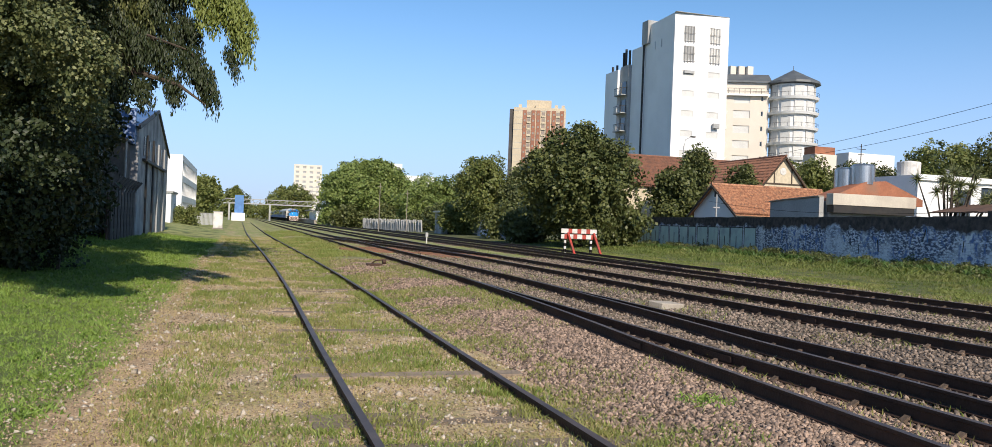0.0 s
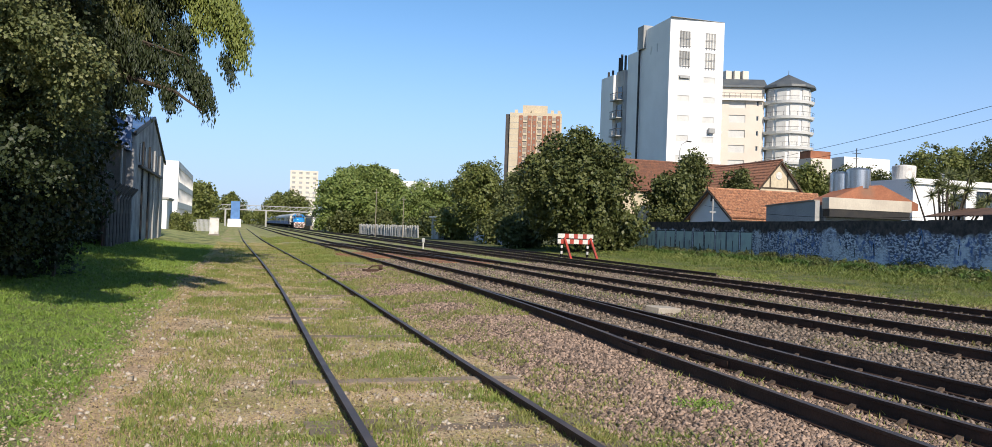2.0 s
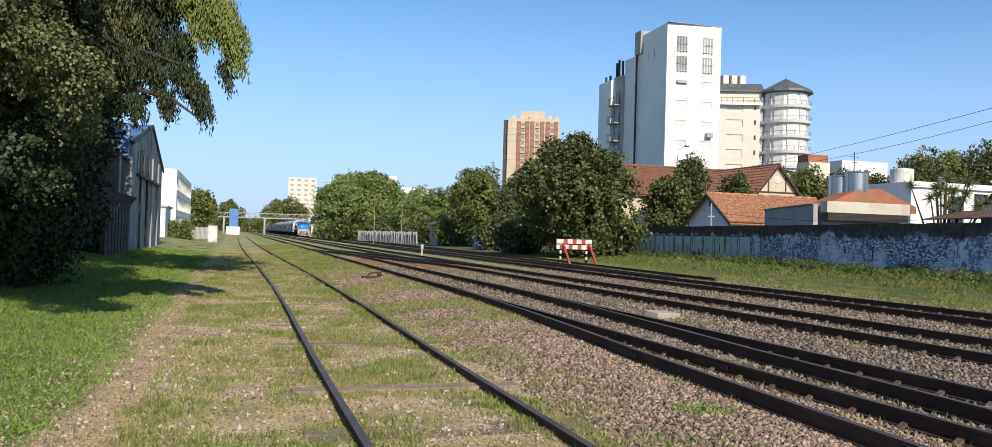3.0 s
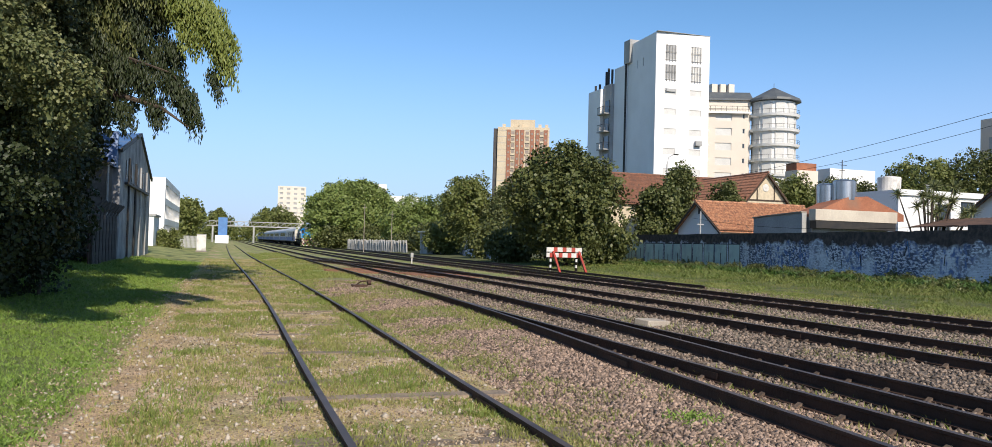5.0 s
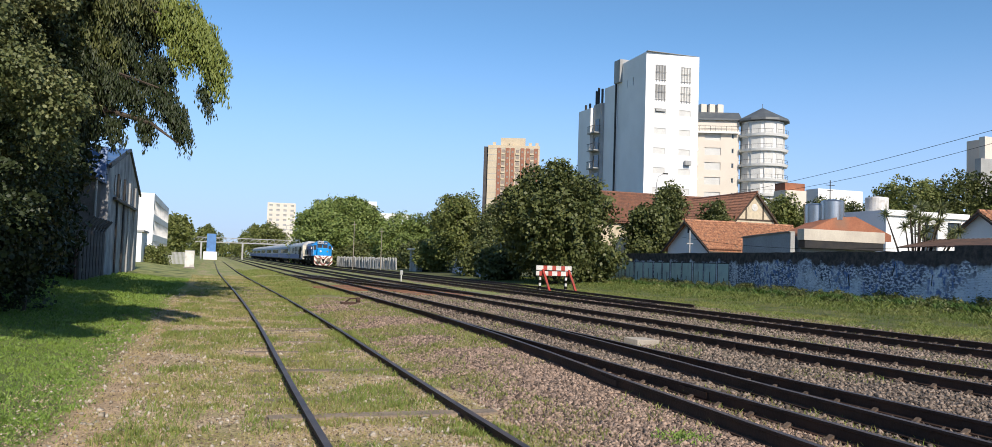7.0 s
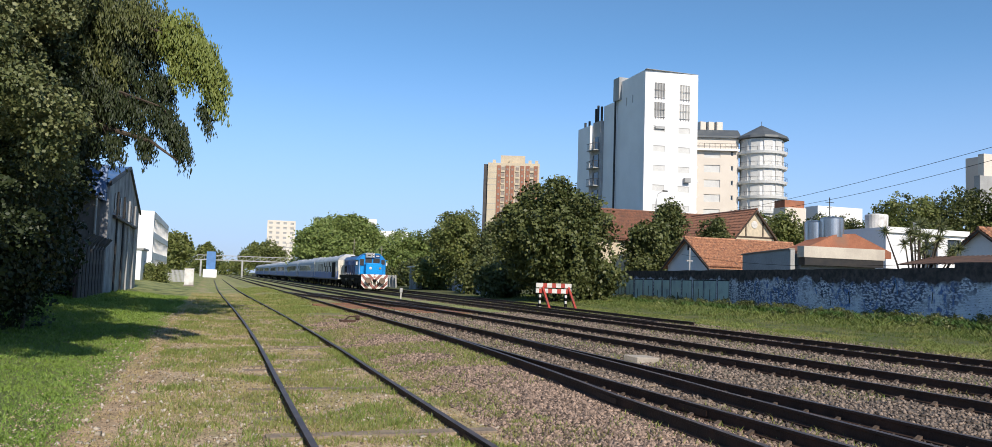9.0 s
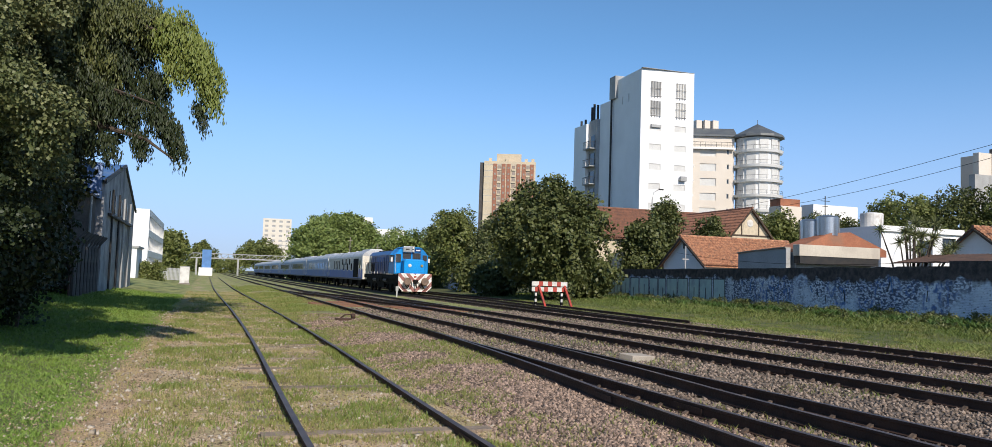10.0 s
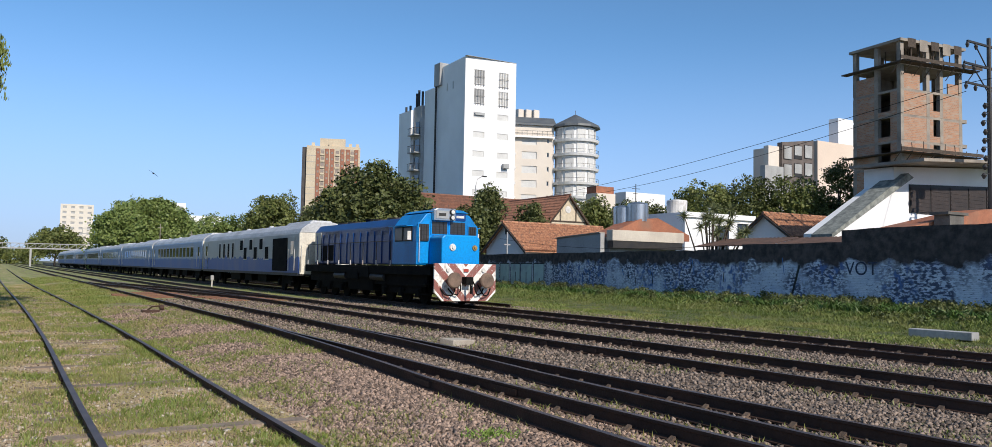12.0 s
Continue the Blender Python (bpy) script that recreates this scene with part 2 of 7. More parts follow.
# ---- ground ----
def build_ground():
    xs = np.concatenate([[-2500, -900, -300, -100, -50, -30], np.arange(-20, 40, 0.35), [45, 60, 100, 300, 900, 2500]])
    ys = np.concatenate([[-600, -100, -30, -10], np.arange(0, 40, 0.35), np.arange(40, 140, 2.5), [170, 220, 300, 450, 700, 1200, 2500, 4000]])
    gx, gy = np.meshgrid(xs, ys)
    v = np.stack([gx, gy, ground_z(gx, gy)], -1).reshape(-1, 3)
    n, w = len(ys), len(xs)
    i = (np.arange(n - 1)[:, None] * w + np.arange(w - 1)[None]).ravel()
    f = np.stack([i, i + 1, i + w + 1, i + w], 1)
    m, nt, bs, co = start("ground_cover", 0.95)
    sep = nt.nodes.new("ShaderNodeSeparateXYZ")
    nt.links.new(co, sep.inputs[0])
    wob = nt.nodes.new("ShaderNodeMath")
    wob.operation = "MULTIPLY_ADD"
    nt.links.new(noise_fac(nt, co, 0.7, 0.2, 0.8, 5), wob.inputs[0])
    wob.inputs[1].default_value = 0.7
    nt.links.new(sep.outputs[0], wob.inputs[2])

    def zone(a, b):
        r = nt.nodes.new("ShaderNodeMapRange")
        r.inputs["From Min"].default_value, r.inputs["From Max"].default_value = a + 0.35, b + 0.35
        nt.links.new(wob.outputs[0], r.inputs["Value"])
        return r.outputs[0]

    # soil under the grass, darkened further for shade between the blades
    grass = ramp_mix(nt, noise_fac(nt, co, 1.3, 0.35, 0.65), (0.075, 0.105, 0.022), (0.14, 0.17, 0.04))
    dirt = ramp_mix(nt, noise_fac(nt, co, 2.2, 0.35, 0.65), (0.66, 0.46, 0.285), (0.42, 0.29, 0.17))
    dry = ramp_mix(nt, noise_fac(nt, co, 1.1, 0.42, 0.60, 7), (0.64, 0.475, 0.31), (0.36, 0.31, 0.13))
    red = ramp_mix(nt, noise_fac(nt, co, 16, 0.3, 0.7), (0.30, 0.215, 0.155), (0.17, 0.12, 0.088))
    grey = ramp_mix(nt, noise_fac(nt, co, 16, 0.3, 0.7), (0.26, 0.205, 0.158), (0.135, 0.104, 0.082))
    grey = ramp_mix(nt, noise_fac(nt, co, 0.5, 0.55, 0.7, 6), grey, (0.24, 0.24, 0.08))
    verge = ramp_mix(nt, noise_fac(nt, co, 0.9, 0.35, 0.65), (0.06, 0.085, 0.02), (0.16, 0.16, 0.05))
    col = ramp_mix(nt, zone(-1.65, -1.3), grass, dirt)
    col = ramp_mix(nt, zone(-0.95, -0.45), col, dry)
    col = ramp_mix(nt, zone(3.3, 3.9), col, red)
    col = ramp_mix(nt, zone(7.5, 9.0), col, grey)
    far = nt.nodes.new("ShaderNodeMapRange")
    far.inputs["From Min"].default_value, far.inputs["From Max"].default_value = 10.0, 42.0
    nt.links.new(sep.outputs[1], far.inputs["Value"])
    weed = nt.nodes.new("ShaderNodeMath")
    weed.operation = "MULTIPLY"
    nt.links.new(far.outputs[0], weed.inputs[0])
    nt.links.new(noise_fac(nt, co, 0.9, 0.33, 0.52, 6, (1.0, 0.25, 1.0)), weed.inputs[1])
    col = ramp_mix(nt, weed.outputs[0], col, ramp_mix(nt, noise_fac(nt, co, 0.25, 0.4, 0.6, 4), (0.37, 0.37, 0.12), (0.27, 0.31, 0.085)))
    col = ramp_mix(nt, zone(18.6, 19.8), col, verge)
    fine = noise_fac(nt, co, 30, 0.42, 0.66, 8)
    col = ramp_mix(nt, fine, col, ramp_mix(nt, 0.62, col, (0.05, 0.04, 0.022)))
    nt.links.new(col, bs.inputs["Base Color"])
    bump(nt, bs, noise_fac(nt, co, 48, 0.25, 0.75, 4), 0.6, 0.012)
    ob = new("ground", bulk("ground", v, f, m))
    ob.data.polygons.foreach_set("use_smooth", [True] * len(ob.data.polygons))
    tagged(ob, "trodden earth, dry grass and ballast beside railway tracks", "ground", kind="structure")


build_ground()


# ---- railway tracks ----
GAUGE = 1.676
RAIL = [(-0.07, 0), (0.07, 0), (0.07, 0.012), (0.012, 0.03), (0.012, 0.118), (0.036, 0.13), (0.036, 0.158), (-0.036, 0.158), (-0.036, 0.13), (-0.012, 0.118), (-0.012, 0.03), (-0.07, 0.012)]


def rail_mesh(line, top, offset):
    """One rail swept along a centre line of (x, y) points; its head is a brighter material."""
    s = Shape()
    k = len(RAIL)
    for i, (x, y) in enumerate(line):
        a, b = line[max(i - 1, 0)], line[min(i + 1, len(line) - 1)]
        d = Vector((b[0] - a[0], b[1] - a[1], 0)).normalized()
        nx, ny = d.y, -d.x
        for u, w in RAIL:
            s.v.append((x + nx * (offset + u), y + ny * (offset + u), top - 0.158 + w))
    for i in range(len(line) - 1):
        for j in range(k):
            s.f.append((i * k + j, i * k + (j + 1) % k, (i + 1) * k + (j + 1) % k, (i + 1) * k + j))
    s.f.append(tuple(range(k)))
    s.f.append(tuple((len(line) - 1) * k + j for j in range(k)))
    me = s.mesh("rail", STEEL)
    me.materials.append(SHINE)
    for p in me.polygons:
        if p.normal.z > 0.9 and p.center.z > top - 0.01:
            p.material_index = 1
    return me


SLEEPER_MESH = Shape().box(-1.3, 1.3, -0.12, 0.12, -0.16, 0).mesh("sleeper", SLEEPER)
CHAIR = mat("rusty_rail_chair", (0.15, 0.105, 0.075), (0.09, 0.06, 0.043), 3.0, 0.95, fine=25, relief=0.4, each=0.3)
CLIP_MESH = Shape().box(-0.14, 0.14, -0.07, 0.07, 0, 0.025).prism([(-0.125, 0.025), (-0.04, 0.025), (-0.04, 0.075)], "y", -0.035, 0.035).prism([(0.125, 0.025), (0.04, 0.025), (0.04, 0.075)], "y", -0.035, 0.035).mesh("rail_clip", CHAIR)
PLATE_MESH = Shape().box(0.014, 0.045, -0.32, 0.32, 0.035, 0.115).box(-0.045, -0.014, -0.32, 0.32, 0.035, 0.115).mesh("fishplate", STEEL)


def track(name, label, path, top, y0, y1, near, joints=(), spacing=0.62, sides=(-1, 1), bed=-0.02):
    """A track along x = path(y): two rails, sleepers and clips as far as `near`, fishplates at the joints."""
    t = thing(name, label, "railway track", kind="structure")
    ys = list(np.arange(y0, min(y1, 80), 1.5)) + list(np.arange(max(y0, 80), y1, 12.0)) + [y1]
    line = [(float(path(y)), float(y)) for y in ys]
    for side in sides:
        part("rail", rail_mesh(line, top, side * (GAUGE / 2 + 0.036)), STEEL, t)
    y = max(y0, 1.0)
    while y < near:
        ang = math.atan2(path(y + 0.5) - path(y - 0.5), 1.0)
        o = part("sleeper", SLEEPER_MESH, SLEEPER, t)
        o.matrix_basis = pose(path(y) + random.uniform(-0.04, 0.04), y, top - 0.158 + bed + random.uniform(-0.02, 0.013), 0, 0, -math.degrees(ang) + random.uniform(-1, 1))
        for side in sides if bed < 0 else ():
            c = part("rail_clip", CLIP_MESH, STEEL, t)
            c.matrix_basis = pose(path(y) + side * (GAUGE / 2 + 0.036), y, top - 0.16 + bed, 0, 0, -math.degrees(ang))
        y += spacing + random.uniform(-0.03, 0.03)
    for side, jy in joints:
        c = part("fishplate", PLATE_MESH, STEEL, t)
        c.matrix_basis = pose(path(jy) + side * (GAUGE / 2 + 0.036), jy, top - 0.158, 0, 0, -math.degrees(math.atan2(path(jy + 0.5) - path(jy - 0.5), 1.0)))
    return t


def siding_x(y):
    return 1.93 - 0.4 * float(smooth_step(y, 25, 90)) + 0.1 * float(smooth_step(y, 8, 22)) * (1 - float(smooth_step(y, 25, 60)))


def branch_x(y):
    d = max(0.0, 24.0 - y)
    return 6.75 - 0.0034 * d * d if d < 14 else 6.75 - 0.666 - 0.055 * (d - 14)


def crossover_x(y):
    return 6.75 + 4.4 * float(smooth_step(y, 72, 34))


def stub_x(y):
    return 18.1 + 1.9 * float(smooth_step(y, 27, 62)) + 1.0 * float(smooth_step(y, 60, 160))


# ---- train, in its own space: front at y = 0, rail top at z = 0 ----
def chevron_mat():
    m, nt, bs, co = start("chevron_paint", 0.5)
    sep = nt.nodes.new("ShaderNodeSeparateXYZ")
    nt.links.new(co, sep.inputs[0])

    def op(kind, a, b=None):
        n = nt.nodes.new("ShaderNodeMath")
        n.operation = kind
        for s, val in zip(n.inputs, (a, b)):
            if val is None:
                continue
            if isinstance(val, (int, float)):
                s.default_value = val
            else:
                nt.links.new(val, s)
        return n.outputs[0]

    v = op("SUBTRACT", op("MULTIPLY", op("ABSOLUTE", sep.outputs[0]), 1.05), sep.outputs[2])
    stripe = op("GREATER_THAN", op("FRACT", op("MULTIPLY", op("ADD", v, 5.0), 1.3)), 0.5)
    col = ramp_mix(nt, stripe, (0.27, 0.10, 0.08), (0.80, 0.77, 0.71))
    col = ramp_mix(nt, noise_fac(nt, co, 4, 0.52, 0.66, 10), col, ramp_mix(nt, 0.6, col, (0.24, 0.15, 0.12)))
    col = ramp_mix(nt, noise_fac(nt, co, 9, 0.58, 0.68, 8), col, (0.62, 0.56, 0.50))
    nt.links.new(col, bs.inputs["Base Color"])
    return m


def wheelset(s, y, r=0.48):
    for x in (-0.84, 0.84):
        s.tube([(x - 0.065, y, r), (x + 0.065, y, r)], r, 20)
    s.tube([(-0.84, y, r), (0.84, y, r)], 0.08, 8)


def bogie(parent, yc, base, wheels):
    s = Shape()
    for side in (-1.08, 1.08):
        s.prism([(yc - base, 0.45), (yc - base, 0.72), (yc - base * 0.55, 0.86), (yc + base * 0.55, 0.86), (yc + base, 0.72), (yc + base, 0.45), (yc + base * 0.6, 0.40), (yc - base * 0.6, 0.40)], "x", side - 0.06, side + 0.06)
    s.box(-1.05, 1.05, yc - 0.25, yc + 0.25, 0.45, 0.8)
    b = part("bogie", s, BLACK, parent, bevel=0.02)
    for i in range(wheels):
        wy = yc - base * 0.8 + 1.6 * base * i / (wheels - 1)
        w = Shape()
        wheelset(w, wy)
        part("wheelset", w, BLACK, b)
        for side in (-1.16, 1.16):
            part("axle_box", Shape().box(side - 0.08, side + 0.08, wy - 0.17, wy + 0.17, 0.3, 0.62), BLACK, b, bevel=0.03)
            part("spring", Shape().tube([(side, wy - 0.3, 0.5), (side, wy - 0.3, 0.78)], 0.07, 8), BLACK, b)


def build_loco():
    t = thing("diesel_locomotive", "blue diesel locomotive with red and white chevron front", "locomotive")
    CHEV = chevron_mat()
    L = 15.4
    part("frame", Shape().box(-1.38, 1.38, 0.35, L, 1.18, 1.55), BLACK, t, "black underframe", bevel=0.02)
    pilot = part("pilot", Shape().prism([(-1.38, 0.55), (-1.02, 0.2), (1.02, 0.2), (1.38, 0.55), (1.38, 1.66), (-1.38, 1.66)], "y", 0.0, 0.1), CHEV, t, "red and white chevron front sheet", bevel=0.015)
    s = Shape()
    s.box(-1.38, 1.38, 0.1, 0.75, 1.5, 1.62)
    part("step_platform", s, BLACK, t)
    for x in (-0.72, 0.72):
        b = part("buffer", Shape().tube([(x, 0.0, 1.02), (x, -0.42, 1.02)], [0.13, 0.11], 14).tube([(x, -0.42, 1.02), (x, -0.45, 1.02), (x, -0.49, 1.02)], [0.31, 0.31, 0.27], 24), GRIME, pilot, "grimy round buffer", smooth=False)
        part("hose", Shape().tube([(x * 0.42, -0.02, 1.0), (x * 0.44, -0.16, 0.85), (x * 0.46, -0.2, 0.62), (x * 0.62, -0.16, 0.45), (x * 0.9, -0.1, 0.5), (x * 1.1, -0.03, 0.7)], 0.03, 7), BLACK, pilot)
        part("hose", Shape().tube([(x * 0.75, -0.02, 0.85), (x * 0.8, -0.2, 0.62), (x * 1.0, -0.22, 0.42), (x * 1.35, -0.1, 0.45), (x * 1.55, -0.02, 0.7)], 0.028, 7), BLACK, pilot)
        part("marker_light", Shape().tube([(x * 1.1, 0.0, 1.42), (x * 1.1, -0.06, 1.42)], 0.085, 14), CHALK, pilot)
    part("coupler", Shape().box(-0.16, 0.16, -0.35, 0.1, 0.85, 1.15).tube([(0, -0.3, 1.0), (0, -0.42, 0.8), (0.03, -0.4, 0.5)], 0.05, 8), BLACK, pilot, bevel=0.02)
    part("red_lamp", Shape().box(-0.1, 0.1, -0.05, 0.0, 1.34, 1.46), RED, pilot)
    # short nose, cab and long hood
    nose = part("nose", Shape().prism([(-0.86, 1.6), (0.86, 1.6), (0.86, 2.68), (0.72, 2.8), (-0.72, 2.8), (-0.86, 2.68)], "y", 0.42, 1.7), LOCO_BLUE, t, "bright blue short nose", bevel=0.05)
    for x, r in ((-0.38, 0.15), (0.62, 0.12)):
        part("headlight" if x < 0 else "horn_cover", Shape().tube([(x, 0.42, 2.3), (x, 0.37, 2.3)], [r, r * 0.85], 18).tube([(x, 0.37, 2.3), (x, 0.33, 2.3)], [r * 0.45, r * 0.4], 12), CHALK if x < 0 else mat("brass", (0.5, 0.34, 0.12), (0.4, 0.26, 0.1), 3, 0.5, 0.6), nose)
    cab = part("cab", Shape().prism([(-1.42, 1.6), (1.42, 1.6), (1.42, 3.15), (1.0, 3.66), (0.6, 3.78), (-0.6, 3.78), (-1.0, 3.66), (-1.42, 3.15)], "y", 1.55, 3.9), LOCO_BLUE, t, "bright blue cab", bevel=0.035)
    part("roof_cap", Shape().prism([(-0.9, 3.74), (0.9, 3.74), (0.62, 3.86), (-0.62, 3.86)], "y", 1.45, 3.95), LOCO_BLUE, cab, bevel=0.02)

    def front_window(x0, x1, z0, z1, y=1.55):
        w = part("window", Shape().box(x0 - 0.05, x1 + 0.05, y - 0.035, y - 0.002, z0 - 0.05, z1 + 0.05), LOCO_BLUE, cab, bevel=0.012)
        part("pane", Shape().box(x0, x1, y - 0.05, y - 0.037, z0, z1), DARKPANE, w)
        g = Shape()
        for k in range(4):
            g.box(x0, x1, y - 0.066, y - 0.056, z0 + (z1 - z0) * (k + 0.7) / 4.6, z0 + (z1 - z0) * (k + 0.7) / 4.6 + 0.012)
        for k in range(3):
            xm = x0 + (x1 - x0) * (k + 1) / 4
            g.box(xm - 0.008, xm + 0.008, y - 0.076, y - 0.067, z0, z1)
        part("grille", g, DARKMETAL, w)

    front_window(-0.76, -0.07, 2.86, 3.36)
    front_window(0.07, 0.76, 2.86, 3.36)
    front_window(0.93, 1.30, 2.72, 3.2)
    front_window(-1.34, -0.90, 2.56, 3.24)
    door = part("cab_door", Shape().box(-1.32, -0.9, 1.515, 1.548, 1.66, 2.62), LOCO_BLUE, cab, bevel=0.01)
    part("handrail", Shape().tube([(-1.34, 1.46, 1.7), (-1.34, 1.46, 3.1)], 0.015, 6), CHALK, door)
    box = part("number_box", Shape().prism([(-0.78, 3.40), (0.20, 3.40), (0.20, 3.90), (-0.62, 3.90), (-0.78, 3.82)], "y", 1.3, 1.75), STAINLESS, cab, "pale number board housing", bevel=0.02)
    w = part("number_board", Shape().box(-0.70, -0.14, 1.27, 1.297, 3.48, 3.80), GREYW, box)
    part("lettering", Shape().box(-0.58, -0.26, 1.262, 1.269, 3.58, 3.70), DARKMETAL, w)
    w = part("number_board", Shape().box(0.26, 0.78, 1.50, 1.545, 3.44, 3.74), LOCO_HOOD, cab, "dark blue number board")
    part("lettering", Shape().box(0.34, 0.70, 1.49, 1.498, 3.54, 3.64), CHALK, w)
    for z in (3.53, 3.76):
        lens = part("headlight", Shape().tube([(0.04, 1.3, z), (0.04, 1.22, z)], [0.115, 0.105], 16), DARKMETAL, box)
        part("lens", Shape().tube([(0.04, 1.22, z), (0.04, 1.205, z)], [0.085, 0.08], 14), CHALK, lens)
    for sx in (-1, 1):
        for y0, y1 in ((2.0, 2.7), (2.85, 3.55)):
            x = sx * 1.42
            w = part("side_window", Shape().box(min(x, x + sx * 0.03), max(x, x + sx * 0.03), y0 - 0.05, y1 + 0.05, 2.55, 3.15), DARKMETAL, cab, bevel=0.01)
            part("pane", Shape().box(min(x + sx * 0.032, x + sx * 0.042), max(x + sx * 0.032, x + sx * 0.042), y0, y1, 2.6, 3.1), DARKPANE, w)
        part("sunshade", Shape().box(min(sx * 1.42, sx * 1.72), max(sx * 1.42, sx * 1.72), 1.9, 3.7, 3.16, 3.19), LOCO_BLUE, cab)
        part("mirror", Shape().box(min(sx * 1.5, sx * 1.66), max(sx * 1.5, sx * 1.66), 1.9, 1.94, 2.6, 2.95), CHALK, cab)
    hood = part("hood", Shape().prism([(-0.98, 1.6), (0.98, 1.6), (0.98, 3.3), (0.7, 3.62), (-0.7, 3.62), (-0.98, 3.3)], "y", 3.9, L - 0.35), LOCO_HOOD, t, "long blue engine hood, painted darker for its shade", bevel=0.04)
    for k in range(12):
        for sx in (-1, 1):
            y = 4.3 + k * 0.86
            if y < L - 2.2:
                part("hood_door", Shape().box(min(sx * 0.982, sx * 1.0), max(sx * 0.982, sx * 1.0), y, y + 0.8, 1.7, 2.9), LOCO_HOOD, hood, bevel=0.006)
    for k in range(13):
        for sx in (-1, 1):
            y = 4.24 + k * 0.86
            part("hood_rib", Shape().box(min(sx * 0.99, sx * 1.035), max(sx * 0.99, sx * 1.035), y, y + 0.05, 1.65, 3.1), LOCO_HOOD, hood)
    for sx in (-1, 1):
        part("rear_side_panel", Shape().box(min(sx * 0.984, sx * 1.006), max(sx * 0.984, sx * 1.006), L - 1.3, L - 0.4, 1.7, 3.25), ENDCREAM, hood, "worn silver-grey rear panel")
    for y in (5.2, 11.2):
        for sx in (-1, 1):
            g = Shape()
            for k in range(9):
                g.box(min(sx * 0.985, sx * 1.01), max(sx * 0.985, sx * 1.01), y, y + 2.2, 2.95 + k * 0.035, 2.965 + k * 0.035)
            part("radiator_louvre", g, LOCO_HOOD, hood)
    for y in (6.5, 8.2, 11.5, 12.9):
        part("fan", Shape().tube([(0, y, 3.6), (0, y, 3.74)], 0.5, 20), DARKMETAL, hood)
    part("exhaust", Shape().box(-0.2, 0.2, 9.3, 9.9, 3.6, 3.82), BLACK, hood)
    part("rear_panel", Shape().prism([(-0.94, 1.64), (0.94, 1.64), (0.94, 3.28), (0.68, 3.58), (-0.68, 3.58), (-0.94, 3.28)], "y", L - 0.36, L - 0.3), CHALK, hood)
    # walkway rails
    for sx in (-1, 1):
        x = sx * 1.36
        r = Shape().tube([(x, 4.0, 2.6), (x, L - 0.1, 2.6)], 0.018, 6)
        rail = part("handrail", r, DARKMETAL, t)
        y = 4.2
        while y < L:
            part("stanchion", Shape().tube([(x, y, 1.72), (x, y, 2.6)], 0.018, 6), DARKMETAL, rail)
            part("stanchion_foot", Shape().tube([(x, y, 1.56), (x, y, 1.78)], 0.026, 6), CHALK, rail)
            y += 1.55
    # black skirts and boxes, added to close bright gaps under the frame
    for y0, y1, x in ((0.9, 6.2, 1.22), (9.5, 14.9, 1.22)):
        for sx in (-1, 1):
            part("side_skirt", Shape().box(min(sx * (x - 0.08), sx * x), max(sx * (x - 0.08), sx * x), y0, y1, 0.72, 1.2), BLACK, t)
    for sx in (-1, 1):
        for y0, y1, z0, z1 in ((6.5, 7.6, 1.0, 1.5), (7.8, 9.2, 0.9, 1.4)):
            part("battery_box", Shape().box(min(sx * 1.26, sx * 1.40), max(sx * 1.26, sx * 1.40), y0, y1, z0, z1), BLACK, t, bevel=0.02)
        for y0 in (12.0, 13.1):
            part("door_opening", Shape().box(min(sx * 1.002, sx * 1.02), max(sx * 1.002, sx * 1.02), y0, y0 + 0.85, 1.75, 2.55), BLACK, hood)
    part("fuel_tank", Shape().prism([(-1.3, 0.95), (-1.2, 0.4), (1.2, 0.4), (1.3, 0.95), (1.3, 1.18), (-1.3, 1.18)], "y", 6.3, 9.4), BLACK, t, bevel=0.03)
    for sx in (-1, 1):
        for y0 in (5.0, 9.6):
            part("air_reservoir", Shape().tube([(sx * 1.2, y0, 1.05), (sx * 1.2, y0 + 1.5, 1.05)], 0.17, 12), DARKMETAL, t)
        for k in range(3):
            part("step", Shape().box(min(sx * 1.1, sx * 1.42), max(sx * 1.1, sx * 1.42), 0.75, 1.2, 0.42 + k * 0.38, 0.45 + k * 0.38), BLACK, t)
    bogie(t, 3.5, 2.1, 3)
    bogie(t, 12.1, 2.1, 3)
    return t


def coach_paint(name, top, low, band, ragged=0.0):
    m, nt, bs, co = start(name, 0.5)
    bs.inputs["Specular IOR Level"].default_value = 0.5
    sep = nt.nodes.new("ShaderNodeSeparateXYZ")
    nt.links.new(co, sep.inputs[0])
    r = nt.nodes.new("ShaderNodeMath")
    r.operation = "LESS_THAN"
    r.inputs[1].default_value = band
    rag = nt.nodes.new("ShaderNodeMath")
    rag.operation = "MULTIPLY_ADD"
    nt.links.new(noise_fac(nt, co, 1.2, 0.3, 0.7, 8, (1, 1, 0.5)), rag.inputs[0])
    rag.inputs[1].default_value = ragged
    nt.links.new(sep.outputs[2], rag.inputs[2])
    nt.links.new(rag.outputs[0], r.inputs[0])
    col = ramp_mix(nt, r.outputs[0], top, low)
    col = ramp_mix(nt, noise_fac(nt, co, 0.7, 0.5, 0.75, 8, (1, 1, 0.3)), col, ramp_mix(nt, 0.35, col, (0.25, 0.22, 0.19)))
    col = ramp_mix(nt, noise_fac(nt, co, 14, 0.45, 0.8, 6), col, ramp_mix(nt, 0.3, col, (0.2, 0.19, 0.17)))
    nt.links.new(col, bs.inputs["Base Color"])
    return m


